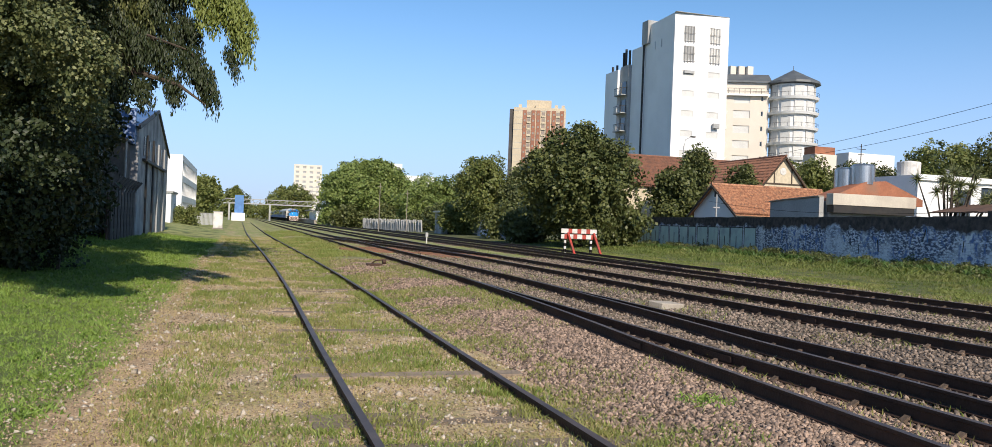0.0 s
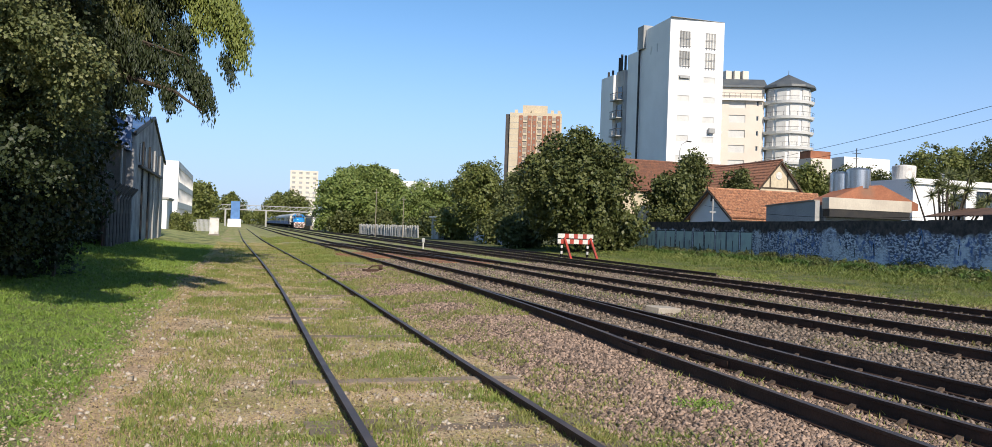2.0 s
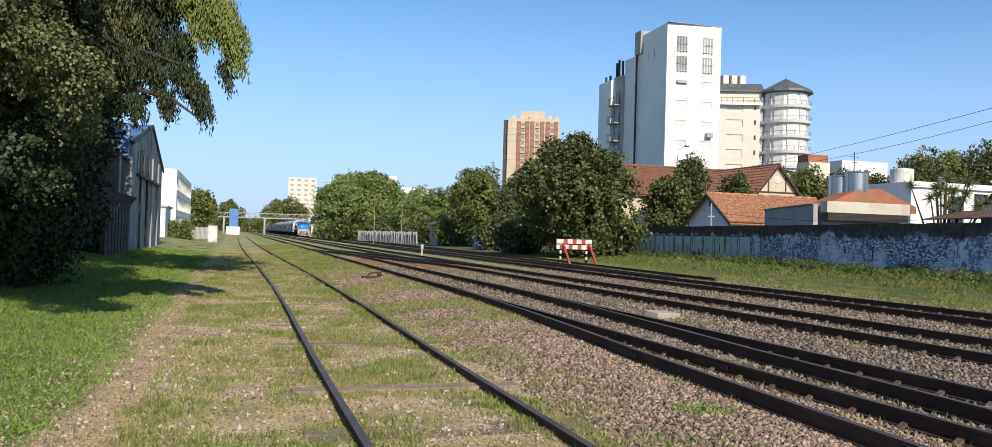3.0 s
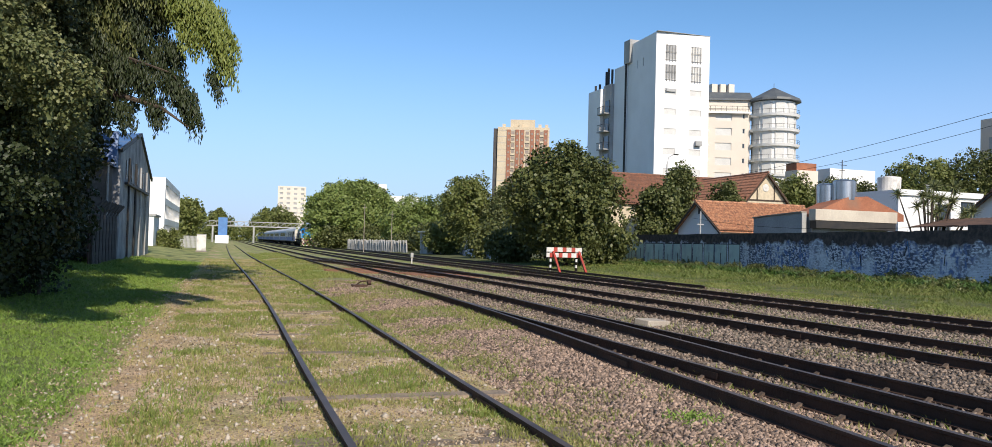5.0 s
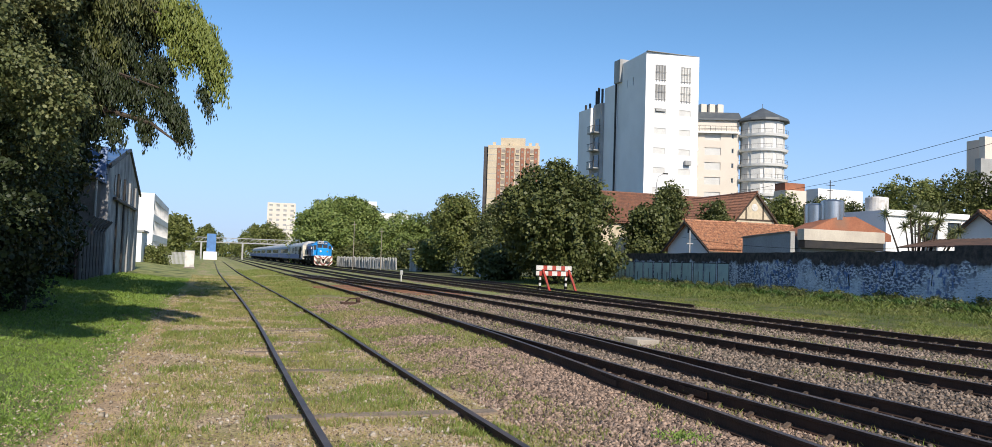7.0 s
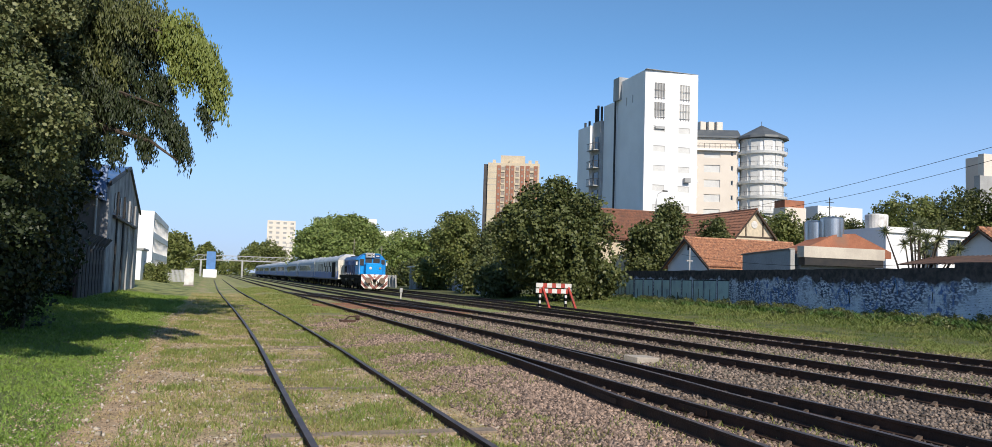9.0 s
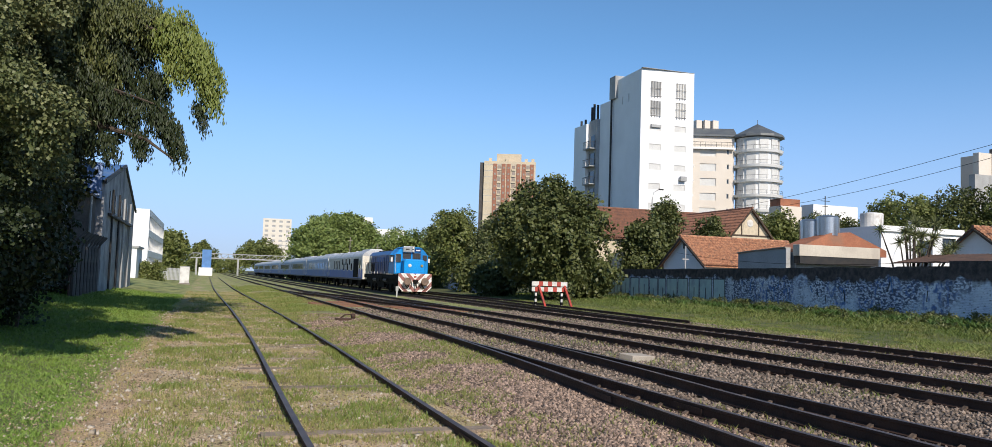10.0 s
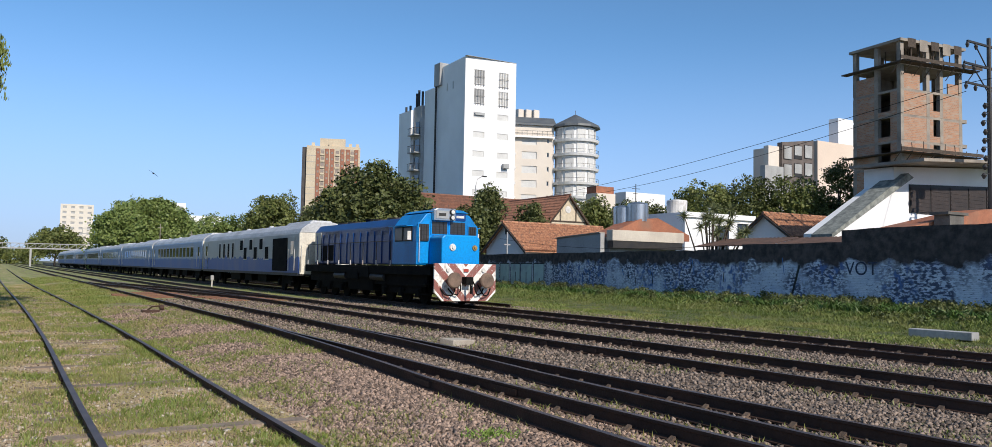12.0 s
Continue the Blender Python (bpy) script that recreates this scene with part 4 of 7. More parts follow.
def white_tower():
    t = thing("apartment_building", "tall white apartment block with few barred windows", "apartment building")
    u, v = (0.9986, -0.052), (0.052, 0.9986)
    o = (57.8, 104.9)
    W, D, H = 8.5, 9.6, 32.7
    s = Shape()
    holes = []
    for zc, hh in ((29.9, 2.1), (27.05, 2.1)):
        holes += [(1.45, 3.2, zc - hh / 2, zc + hh / 2), (5.5, 7.2, zc - hh / 2, zc + hh / 2)]
    slits = []
    for k in range(8):
        z = 24.3 - k * 2.85
        slits += [(1.4, 3.3, z - 0.55, z + 0.35), (5.4, 7.3, z - 0.55, z + 0.35)]
    facade(s, o, u, W, 0, H, holes + slits, 0.12)
    b = (o[0] + v[0] * D, o[1] + v[1] * D)
    facade(s, b, (-v[0], -v[1]), D, 0, H, [(5.3, 5.6, 28.6, 29.8), (3.2, 3.45, 28.6, 29.8)], 0.25)
    c = (o[0] + u[0] * W, o[1] + u[1] * W)
    facade(s, c, v, D, 0, H, [])
    e = (c[0] + v[0] * D, c[1] + v[1] * D)
    facade(s, e, (-u[0], -u[1]), W, 0, H, [])
    s.poly([(*p, H - 0.3) for p in (o, c, e, b)])
    wall = part("wall", s, WHITE, t)
    for k, h in enumerate(holes):
        window_in(wall, o, u, h, 0.12, GREYW if k % 2 == 0 else SHUTTER, SHUTTER, bars=4)
    for h in slits:
        window_in(wall, o, u, h, 0.12, SHUTTER)
    part("air_conditioner", Shape().box(o[0] + 6.2, o[0] + 7.2, o[1] - 1.0, o[1] - 0.5, 16.6, 17.3), GREYW, wall, bevel=0.05)
    part("awning", Shape().box(o[0] + 1.6, o[0] + 3.2, o[1] - 0.35, o[1] - 0.18, 24.2, 24.6), GREYW, wall)
    part("parapet", Shape().box(o[0] - 0.05, o[0] + W, o[1] - 0.47, o[1] + 0.1, H, H + 0.05), GREYW, t)
    # stair block and lower wing with balconies behind
    part("stair_block", Shape().box(57.75, 62, 113.0, 114.9, 29.9, 33.4), GREYW, t, "grey rooftop stair block")
    part("rear_block", Shape().box(58.05, 64, 114.55, 118.6, 0, 29.9), WHITE, t)
    wing = part("wing", Shape().box(57.0, 70, 121.4, 126.0, 0, 27.2), WHITE, t)
    part("balcony_bay", Shape().box(57.5, 68, 118.65, 121.35, 0, 27.6), GREYW, wing)
    for k in range(8):
        z = 3.0 + k * 2.85
        bal = part("balcony", Shape().box(56.4, 57.5, 118.7, 121.3, z - 0.16, z), GREYW, wing)
        g = Shape()
        for j in range(9):
            g.box(56.42, 56.45, 118.75 + j * 0.3, 118.78 + j * 0.3, z, z + 1.0)
        g.box(56.40, 56.47, 118.7, 121.3, z + 1.0, z + 1.06)
        for j in range(4):
            g.box(56.45 + j * 0.3, 56.48 + j * 0.3, 118.72, 118.75, z, z + 1.0)
        g.box(56.45, 57.5, 118.71, 118.76, z + 1.0, z + 1.06)
        part("railing", g, DARKMETAL, bal)
        part("balcony_door", Shape().box(57.42, 57.5, 119.1, 120.9, z + 0.02, z + 2.1), PANE, bal)
    for y, h in ((125.0, 1.0), (123.4, 1.0), (121.0, 2.6), (120.2, 3.0), (118.9, 2.6)):
        part("flue", Shape().tube([(57.8, y, 26.8), (57.8, y, 27.3 + h)], 0.2, 8), DARKMETAL, wing)
    part("drain_pipe", Shape().tube([(58.0, 114.6, 0), (58.0, 114.6, 31.5)], 0.16, 8), DARKMETAL, t)


def round_tower():
    t = thing("apartment_building", "cream apartment block with a round balconied corner tower", "apartment building")
    u = (0.93, -0.37)
    o = (80.5, 137.6)
    s = Shape()
    W = 13.6
    holes = []
    for k in range(9):
        z = 27.0 - k * 2.8
        holes.append((7.2, 10.2, z - 0.9, z + 0.5))
        holes.append((12.2, 12.6, z - 0.5, z + 0.4))
    facade(s, o, u, W, 0, 30.0, holes, 0.2)
    v = (0.37, 0.93)
    e = (o[0] + u[0] * W, o[1] + u[1] * W)
    facade(s, e, v, 10, 0, 30.0, [])
    facade(s, (o[0] + v[0] * 10, o[1] + v[1] * 10), (-v[0], -v[1]), 10, 0, 30, [])
    wall = part("wall", s, CREAM, t)
    for k, h in enumerate(holes):
        window_in(wall, o, u, h, 0.2, SHUTTER if k % 2 == 0 else PANE, SHUTTER)
    q = lambda a, d, z: (o[0] + u[0] * a + v[0] * d, o[1] + u[1] * a + v[1] * d, z)
    r = Shape()
    r.poly([q(-0.5, -0.6, 30.2), q(W + 0.3, -0.6, 30.2), q(W + 0.3, 2.0, 31.8), q(-0.5, 2.0, 31.8)])
    r.poly([q(-0.5, 2.0, 31.8), q(W + 0.3, 2.0, 31.8), q(W + 0.3, 9.5, 31.8), q(-0.5, 9.5, 31.8)])
    r.poly([q(-0.5, -0.6, 29.9), q(W + 0.3, -0.6, 29.9), q(W + 0.3, -0.6, 30.2), q(-0.5, -0.6, 30.2)])
    part("roof", r, SLATE, t, "dark slate mansard roof")
    pent = Shape()
    for a in range(14):
        p0, p1 = q(a + 0.02, -0.75, 0), q(a + 0.06, -0.75, 0)
        pent.box(min(p0[0], p1[0]), max(p0[0], p1[0]) + 0.02, min(p0[1], p1[1]), max(p0[1], p1[1]) + 0.02, 27.7, 28.7)
    for z in (28.2, 28.7):
        pent.tube([q(0, -0.75, z), q(W, -0.75, z)], 0.035, 5)
    part("railing", pent, DARKMETAL, t)
    part("terrace", Shape().poly([q(-0.3, -0.9, 27.7), q(W, -0.9, 27.7), q(W, 0.0, 27.7), q(-0.3, 0.0, 27.7)]).poly([q(-0.3, -0.9, 27.35), q(W, -0.9, 27.35), q(W, -0.9, 27.7), q(-0.3, -0.9, 27.7)]), BALCONY, t)
    for k in range(8):
        z = 24.0 - k * 2.8
        b = part("balcony", Shape().tube([q(4.7, -0.3, z - 0.2), q(4.7, -0.3, z + 0.25)], [1.2, 1.3], 18), BALCONY, t)
        part("balcony_door", Shape().tube([q(4.7, -0.02, z + 0.25), q(4.7, -0.02, z + 2.2)], 0.5, 8), PANE, b)
    for a in (7.0, 8.6, 10.2):
        part("water_tank", Shape().box(*sorted((q(a, 3, 0)[0], q(a + 1.3, 3, 0)[0])), *sorted((q(a, 3, 0)[1], q(a, 5, 0)[1])), 31.8, 33.6), CREAM, t)
    cx, cy, R = 97.7, 131.8, 4.7
    tower = part("corner_tower", Shape().tube([(cx, cy, 0), (cx, cy, 29.6)], R - 0.75, 28), BALCONY, t, smooth=False)
    part("tower_roof", Shape().tube([(cx, cy, 29.7), (cx, cy, 30.1), (cx, cy, 32.6)], [R + 0.3, R + 0.25, 0.15], 12).tube([(cx, cy, 32.5), (cx, cy, 33.4)], 0.05, 6), SLATE, tower, "dark faceted slate cone")
    for k in range(10):
        z = 1.8 + k * 2.8
        bal = part("balcony", Shape().tube([(cx, cy, z - 0.25), (cx, cy, z + 0.2)], [R - 0.1, R + 0.1], 36), BALCONY, tower)
        g = Shape()
        for j in range(24):
            w = 2 * math.pi * j / 24
            g.box(cx + R * math.cos(w) - 0.015, cx + R * math.cos(w) + 0.015, cy + R * math.sin(w) - 0.015, cy + R * math.sin(w) + 0.015, z + 0.2, z + 0.95)
        part("railing", g.tube([(cx + R * math.cos(2 * math.pi * j / 40), cy + R * math.sin(2 * math.pi * j / 40), z + 0.95) for j in range(41)], 0.03, 5), DARKMETAL, bal)
        for j in range(5):
            w = math.radians(185 + j * 33)
            ob = part("balcony_door", Shape().box(-0.85, 0.85, -0.06, 0.06, 0.1, 2.2), SHUTTER, bal)
            ob.matrix_basis = pose(cx + (R - 0.73) * math.cos(w), cy + (R - 0.73) * math.sin(w), z + 0.05, 0, 0, math.degrees(w) + 90)


DUSKY = mat("dusky_window", (0.24, 0.19, 0.16), (0.34, 0.28, 0.23), 0.5, 0.5, fine=3)

# near-black tone puts shadow into the recess at the tower's left
SHADOWY = mat("shadowed_recess", (0.06, 0.055, 0.055), (0.09, 0.08, 0.075), 0.5, 0.8, fine=3)


def striped_tower():
    t = thing("apartment_building", "distant brown and cream striped apartment tower", "apartment building", pose(125.2, 345.5, 0, 0, 0, -21))
    H = 54.0
    s = Shape()
    part("wall", Shape().box(-11.5, 11.5, 0, 16, 0, H), BEIGE, t)
    part("roof_block", Shape().box(-6, 5, 3, 12, H, H + 3.8), BEIGE, t)
    for x in (-7.4, -3.6, -1.4, 3.0, 5.4, 9.0):
        part("brick_band", Shape().box(x, x + 1.7, -0.35, 0.0, 0, H - 1.2), BRICKRED, t, "brown brick band")
        for k in range(18):
            part("window", Shape().box(x + 0.45, x + 1.25, -0.40, -0.352, H - 3.4 - k * 2.8, H - 2.5 - k * 2.8), DUSKY, t)
    for x in (-5.6, 0.8, 7.2):
        for k in range(18):
            part("balcony", Shape().box(x, x + 1.7, -0.5, 0, H - 4.2 - k * 2.8, H - 3.4 - k * 2.8), BEIGE, t)
            part("window", Shape().box(x + 0.1, x + 1.6, -0.06, -0.004, H - 3.3 - k * 2.8, H - 1.9 - k * 2.8), DUSKY, t)
    part("shaft", Shape().box(-13.4, -11.5, 1.2, 9.0, 0, H - 0.6), SHADOWY, t, "dark recess at the tower's left edge")
    for k in range(18):
        part("floor_line", Shape().box(-11.5, 11.5, -0.04, -0.003, H - 1.6 - k * 2.8, H - 1.45 - k * 2.8), GREYW, t)
    for x in (-9.5, -2.0, 6.5, 9.5):
        part("roof_tank", Shape().box(x, x + 1.4, 1.0, 3.0, H, H + 1.5), BEIGE, t)


def far_block(label, x, y, w, d, h, m, floors=0, cols=0, turn=0):
    t = thing("apartment_building" if floors > 4 else "building", label, "building", pose(x, y, 0, 0, 0, turn))
    s = Shape()
    holes = []
    for k in range(floors):
        for j in range(cols):
            a = w * (j + 0.25) / cols
            holes.append((a, a + w * 0.5 / cols, h - 2.3 - k * 2.8, h - 1.0 - k * 2.8))
    facade(s, (-w / 2, 0), (1, 0), w, 0, h, holes, 0.3)
    facade(s, (w / 2, 0), (0, 1), d, 0, h, [])
    facade(s, (-w / 2, d), (0, -1), d, 0, h, [])
    facade(s, (w / 2, d), (-1, 0), w, 0, h, [])
    s.poly([(-w / 2, 0, h), (w / 2, 0, h), (w / 2, d, h), (-w / 2, d, h)])
    wall = part("wall", s, m, t)
    for hh in holes:
        window_in(wall, (-w / 2, 0), (1, 0), hh, 0.3, GREYW if y > 200 else PANE)
    return t


white_tower()
round_tower()
striped_tower()
far_block("distant pale apartment tower beyond the station", 37.5, 498, 16, 14, 32.4, FARPALE, 10, 4, -5)
far_block("low white block behind trees", 66, 330, 18, 10, 20.0, WHITE, 3, 4, -10)
far_block("low white block behind trees", 45, 254, 5, 8, 19.2, WHITE, 3, 2, -10)
far_block("low white block behind trees", 85, 300, 26, 10, 16, WHITE, 2, 6, -12)
small = far_block("small rooftop building behind the houses", 88.2, 110, 4, 3, 14.8, CREAM, 0, 0, 0)
part("roof_block", Shape().box(-1.9, 1.9, 0.3, 2.9, 14.8, 16.0), TERRA, small)
far_block("flat-roofed pale building behind the houses", 97.0, 110, 9, 3, 15.4, WHITE, 0, 0, 0)
far_block("flat-roofed modern building with a blank cream side wall", 124.9, 92.2, 10.4, 14, 24.7, PINKISH, 0, 0, 0)
strip = thing("building", "dark banded end of the modern building with strip windows", "building")
part("wall", Shape().prism([(111.0, 0), (118.9, 0), (118.9, 24.6), (111.0, 23.6)], "y", 92.4, 93.4), mat("brown_mullion", (0.17, 0.135, 0.115), (0.12, 0.10, 0.09), 0.8, 0.8), strip, "brown mullioned end wall")
for k in range(3):
    for j in range(3):
        z = 14.7 + j * 3.05 + 0.28 * k
        w = part("window", Shape().box(111.3 + k * 2.6, 113.3 + k * 2.6, 92.3, 92.39, z, z + 2.3), DARKMETAL, strip)
        part("blind", Shape().box(111.4 + k * 2.6, 113.2 + k * 2.6, 92.27, 92.295, z + 0.1 + 0.5 * (k % 2), z + 2.2), GREYW, w)
far_block("pale stair tower of a modern building", 109.7, 93, 2.6, 1, 22.9, CREAM, 0, 0, 0)
far_block("pale low rooftop beside the modern building", 108.2, 91.6, 4.4, 1, 19.3, GREYW, 0, 0, 0)
far_block("white roof block with a tank on the modern building", 133.0, 96, 5.2, 2, 30.3, WHITE, 0, 0, 0)


# ---- the large overhanging tree on the left bank, and the ivy below it ----
def left_tree():
    t = thing("tree", "large overhanging tree with drooping willowy branches and olive leaves", "tree")
    g = np.random.default_rng(5)

    def fill(n, x, y, z, r):
        c = np.stack([g.uniform(*x, n), g.uniform(*y, n), g.uniform(*z, n)], 1)
        return c, g.uniform(*r, n)

    part("trunk", Shape().tube([(-7.6, 21, 0), (-7.4, 20.6, 2.2), (-6.8, 20, 4.5), (-5.8, 19, 8), (-5, 18.5, 12)], [0.5, 0.4, 0.34, 0.24, 0.1], 10), BARK, t, smooth=True)
    for pts in ([(-6.9, 20, 4.3), (-4.6, 18.4, 5.6), (-2.4, 17.2, 6.5), (-0.5, 16.6, 6.3)], [(-6.6, 19.9, 4.8), (-4.5, 16.5, 5.6), (-3.0, 13.0, 6.3)], [(-6.2, 19.5, 6.6), (-3.5, 21.5, 9.8), (-1.5, 23, 13)], [(-4.6, 18.4, 5.2), (-2.6, 17.4, 4.5), (-1.2, 17.0, 4.1), (-0.7, 16.9, 3.75)], [(-6.8, 20, 4.4), (-8.6, 17, 6.5), (-9.5, 14, 8)]):
        part("limb", Shape().tube(pts, [0.13, 0.07, 0.035, 0.015][:len(pts)], 7), BARK, t)
    def fan(n, y, slant, rise, r):
        """Clumps over a wedge of the bank: slant is -x / y, rise the height gained per metre of y above the eye."""
        yy = g.uniform(*y, n)
        return np.stack([-yy * g.uniform(*slant, n), yy, 1.67 + yy * g.uniform(*rise, n)], 1), g.uniform(*r, n)

    c, r = fan(110, (13, 18.5), (0.165, 0.35), (0.115, 0.43), (0.22, 0.62))
    part("crown", leaf_cloud("crown", c, r, 190000, 0.058, LEAF_OLIVE, seed=3), LEAF_OLIVE, t)
    # inner and lower crown take the leaf tone darkened for shade
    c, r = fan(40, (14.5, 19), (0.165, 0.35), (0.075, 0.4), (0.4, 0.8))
    part("crown", leaf_cloud("crown", c, r, 60000, 0.07, LEAF_SHADED, seed=17), LEAF_SHADED, t)
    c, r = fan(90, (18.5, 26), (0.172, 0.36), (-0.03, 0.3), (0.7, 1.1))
    part("crown", leaf_cloud("crown", c, r, 90000, 0.1, LEAF_SHADED, seed=4), LEAF_SHADED, t)
    for seed, count, leaf, spots in (
        (6, 12000, LEAF_DARK, [(-2.6, 17.3, 6.7, 0.55), (-2.0, 17.0, 6.5, 0.5), (-1.4, 17.0, 6.6, 0.5), (-2.4, 17.2, 5.9, 0.5), (-1.9, 17.2, 5.6, 0.36)]),
        (13, 34000, LEAF_SHADED, [(-2.3, 17.5, 5.3, 0.6), (-1.75, 17.4, 5.9, 0.55), (-1.3, 17.3, 5.3, 0.36), (-2.6, 17.6, 4.6, 0.55), (-2.0, 17.5, 6.8, 0.6), (-1.2, 17.3, 6.4, 0.4), (-2.9, 17.6, 5.8, 0.6)]),
        (7, 12000, LEAF_LIT_TIP, [(-0.8, 16.8, 6.3, 0.42), (-0.4, 16.7, 5.9, 0.34), (-0.18, 16.6, 5.5, 0.28), (-0.1, 16.6, 5.1, 0.18), (-0.75, 16.8, 5.7, 0.28)]),
        (8, 13000, LEAF_SHADED, [(-2.6, 17.4, 5.3, 0.5), (-2.0, 17.2, 5.0, 0.36), (-1.5, 17.1, 4.8, 0.28), (-1.0, 17, 4.7, 0.26), (-0.78, 17, 4.4, 0.24), (-0.64, 16.9, 4.1, 0.16), (-1.05, 17, 5.3, 0.2)]),
        (12, 5000, LEAF_SHADED, [(-2.5, 17.3, 4.3, 0.36), (-1.9, 17.2, 4.15, 0.2), (-1.35, 17.1, 4.2, 0.18), (-0.3, 16.7, 4.8, 0.14)])):
        part("hanging_leaves", leaf_cloud("hanging_leaves", [q[:3] for q in spots], [q[3] for q in spots], count, 0.085, leaf, droop=0.5, shell=0.2, seed=seed), leaf, t)
    for q in ((-0.6, 16.9, 4.0), (-0.1, 16.6, 5.2), (-1.3, 17.1, 4.2), (-1.9, 17.2, 4.0)):
        part("twig", Shape().tube([(q[0] - 1.2, q[1] + 0.1, q[2] + 1.0), (q[0] - 0.4, q[1], q[2] + 0.75), q], [0.025, 0.016, 0.006], 5), BARK, t)
    # unseen clumps and limb overhead, added to dapple the bank with shadow
    c, r = fill(5, (-8, -4.2), (3, 6.0), (5.6, 7.6), (0.5, 0.9))
    part("crown", leaf_cloud("crown", c, r, 5000, 0.1, LEAF_DARK, seed=19), LEAF_DARK, t)
    part("limb", Shape().tube([(-6.2, 19.5, 6.6), (-6.6, 14, 7.6), (-6.0, 8, 7.4), (-5.5, 3, 6.8)], [0.2, 0.15, 0.1, 0.04], 8), BARK, t)
    # unseen high crown, added to throw the shadow across the path
    c, r = fill(44, (-6, 1.6), (16, 26), (12.6, 18.5), (0.9, 1.7))
    part("crown", leaf_cloud("crown", c, r, 16000, 0.3, LEAF_MID, seed=10), LEAF_MID, t)


def ivy_bank():
    g = np.random.default_rng(15)
    t = thing("hedge", "dense ivy and shrubs under the overhanging tree, coloured for shade", "hedge")
    # ivy leaves carry the shade of the tree in their colour
    y = g.uniform(18, 34, 80)
    x = -0.15 * y - 0.75 - g.random(80) * 4.5
    c = np.stack([x, y, ground_z(x, y) + g.uniform(0.2, 3.0, 80)], 1)
    part("foliage", leaf_cloud("foliage", c, g.uniform(0.5, 0.95, 80), 70000, 0.10, LEAF_SHADED, seed=16), LEAF_SHADED, t)
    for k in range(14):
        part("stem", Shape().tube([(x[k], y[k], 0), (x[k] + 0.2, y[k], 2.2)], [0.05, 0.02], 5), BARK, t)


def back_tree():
    t = thing("tree", "leafy tree in front of the warehouse wall, coloured for shade", "tree")
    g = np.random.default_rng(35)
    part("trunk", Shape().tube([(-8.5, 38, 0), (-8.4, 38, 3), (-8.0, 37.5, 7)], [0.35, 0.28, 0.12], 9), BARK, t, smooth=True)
    # leaves darkened for shade; the crown also shades the warehouse wall
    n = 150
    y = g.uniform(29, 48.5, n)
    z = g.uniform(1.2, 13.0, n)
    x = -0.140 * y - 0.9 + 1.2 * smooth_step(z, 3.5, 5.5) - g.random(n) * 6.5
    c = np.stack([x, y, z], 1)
    part("crown", leaf_cloud("crown", c, g.uniform(0.8, 1.4, n), 100000, 0.15, LEAF_SHADED, seed=36), LEAF_SHADED, t)


g = np.random.default_rng(51)
n = 90
bx = g.uniform(-190, 130, n)
belt = new("distant_trees", leaf_cloud("distant_trees", np.stack([bx, g.uniform(440, 520, n), g.uniform(0.5, 3.5, n)], 1), g.uniform(2.5, 4.5, n), 16000, 1.5, LEAF_MID, seed=52))
tagged(belt, "hazy belt of distant trees beyond the station", "trees", kind="stuff")
left_tree()
back_tree()
ivy_bank()


BLUE = mat("station_blue", (0.10, 0.25, 0.55), (0.08, 0.2, 0.45), 1, 0.5)


# ---- boundary wall along the right side ----
def wall_x(y):
    return 33.5 + 0.1 * (y - 30)


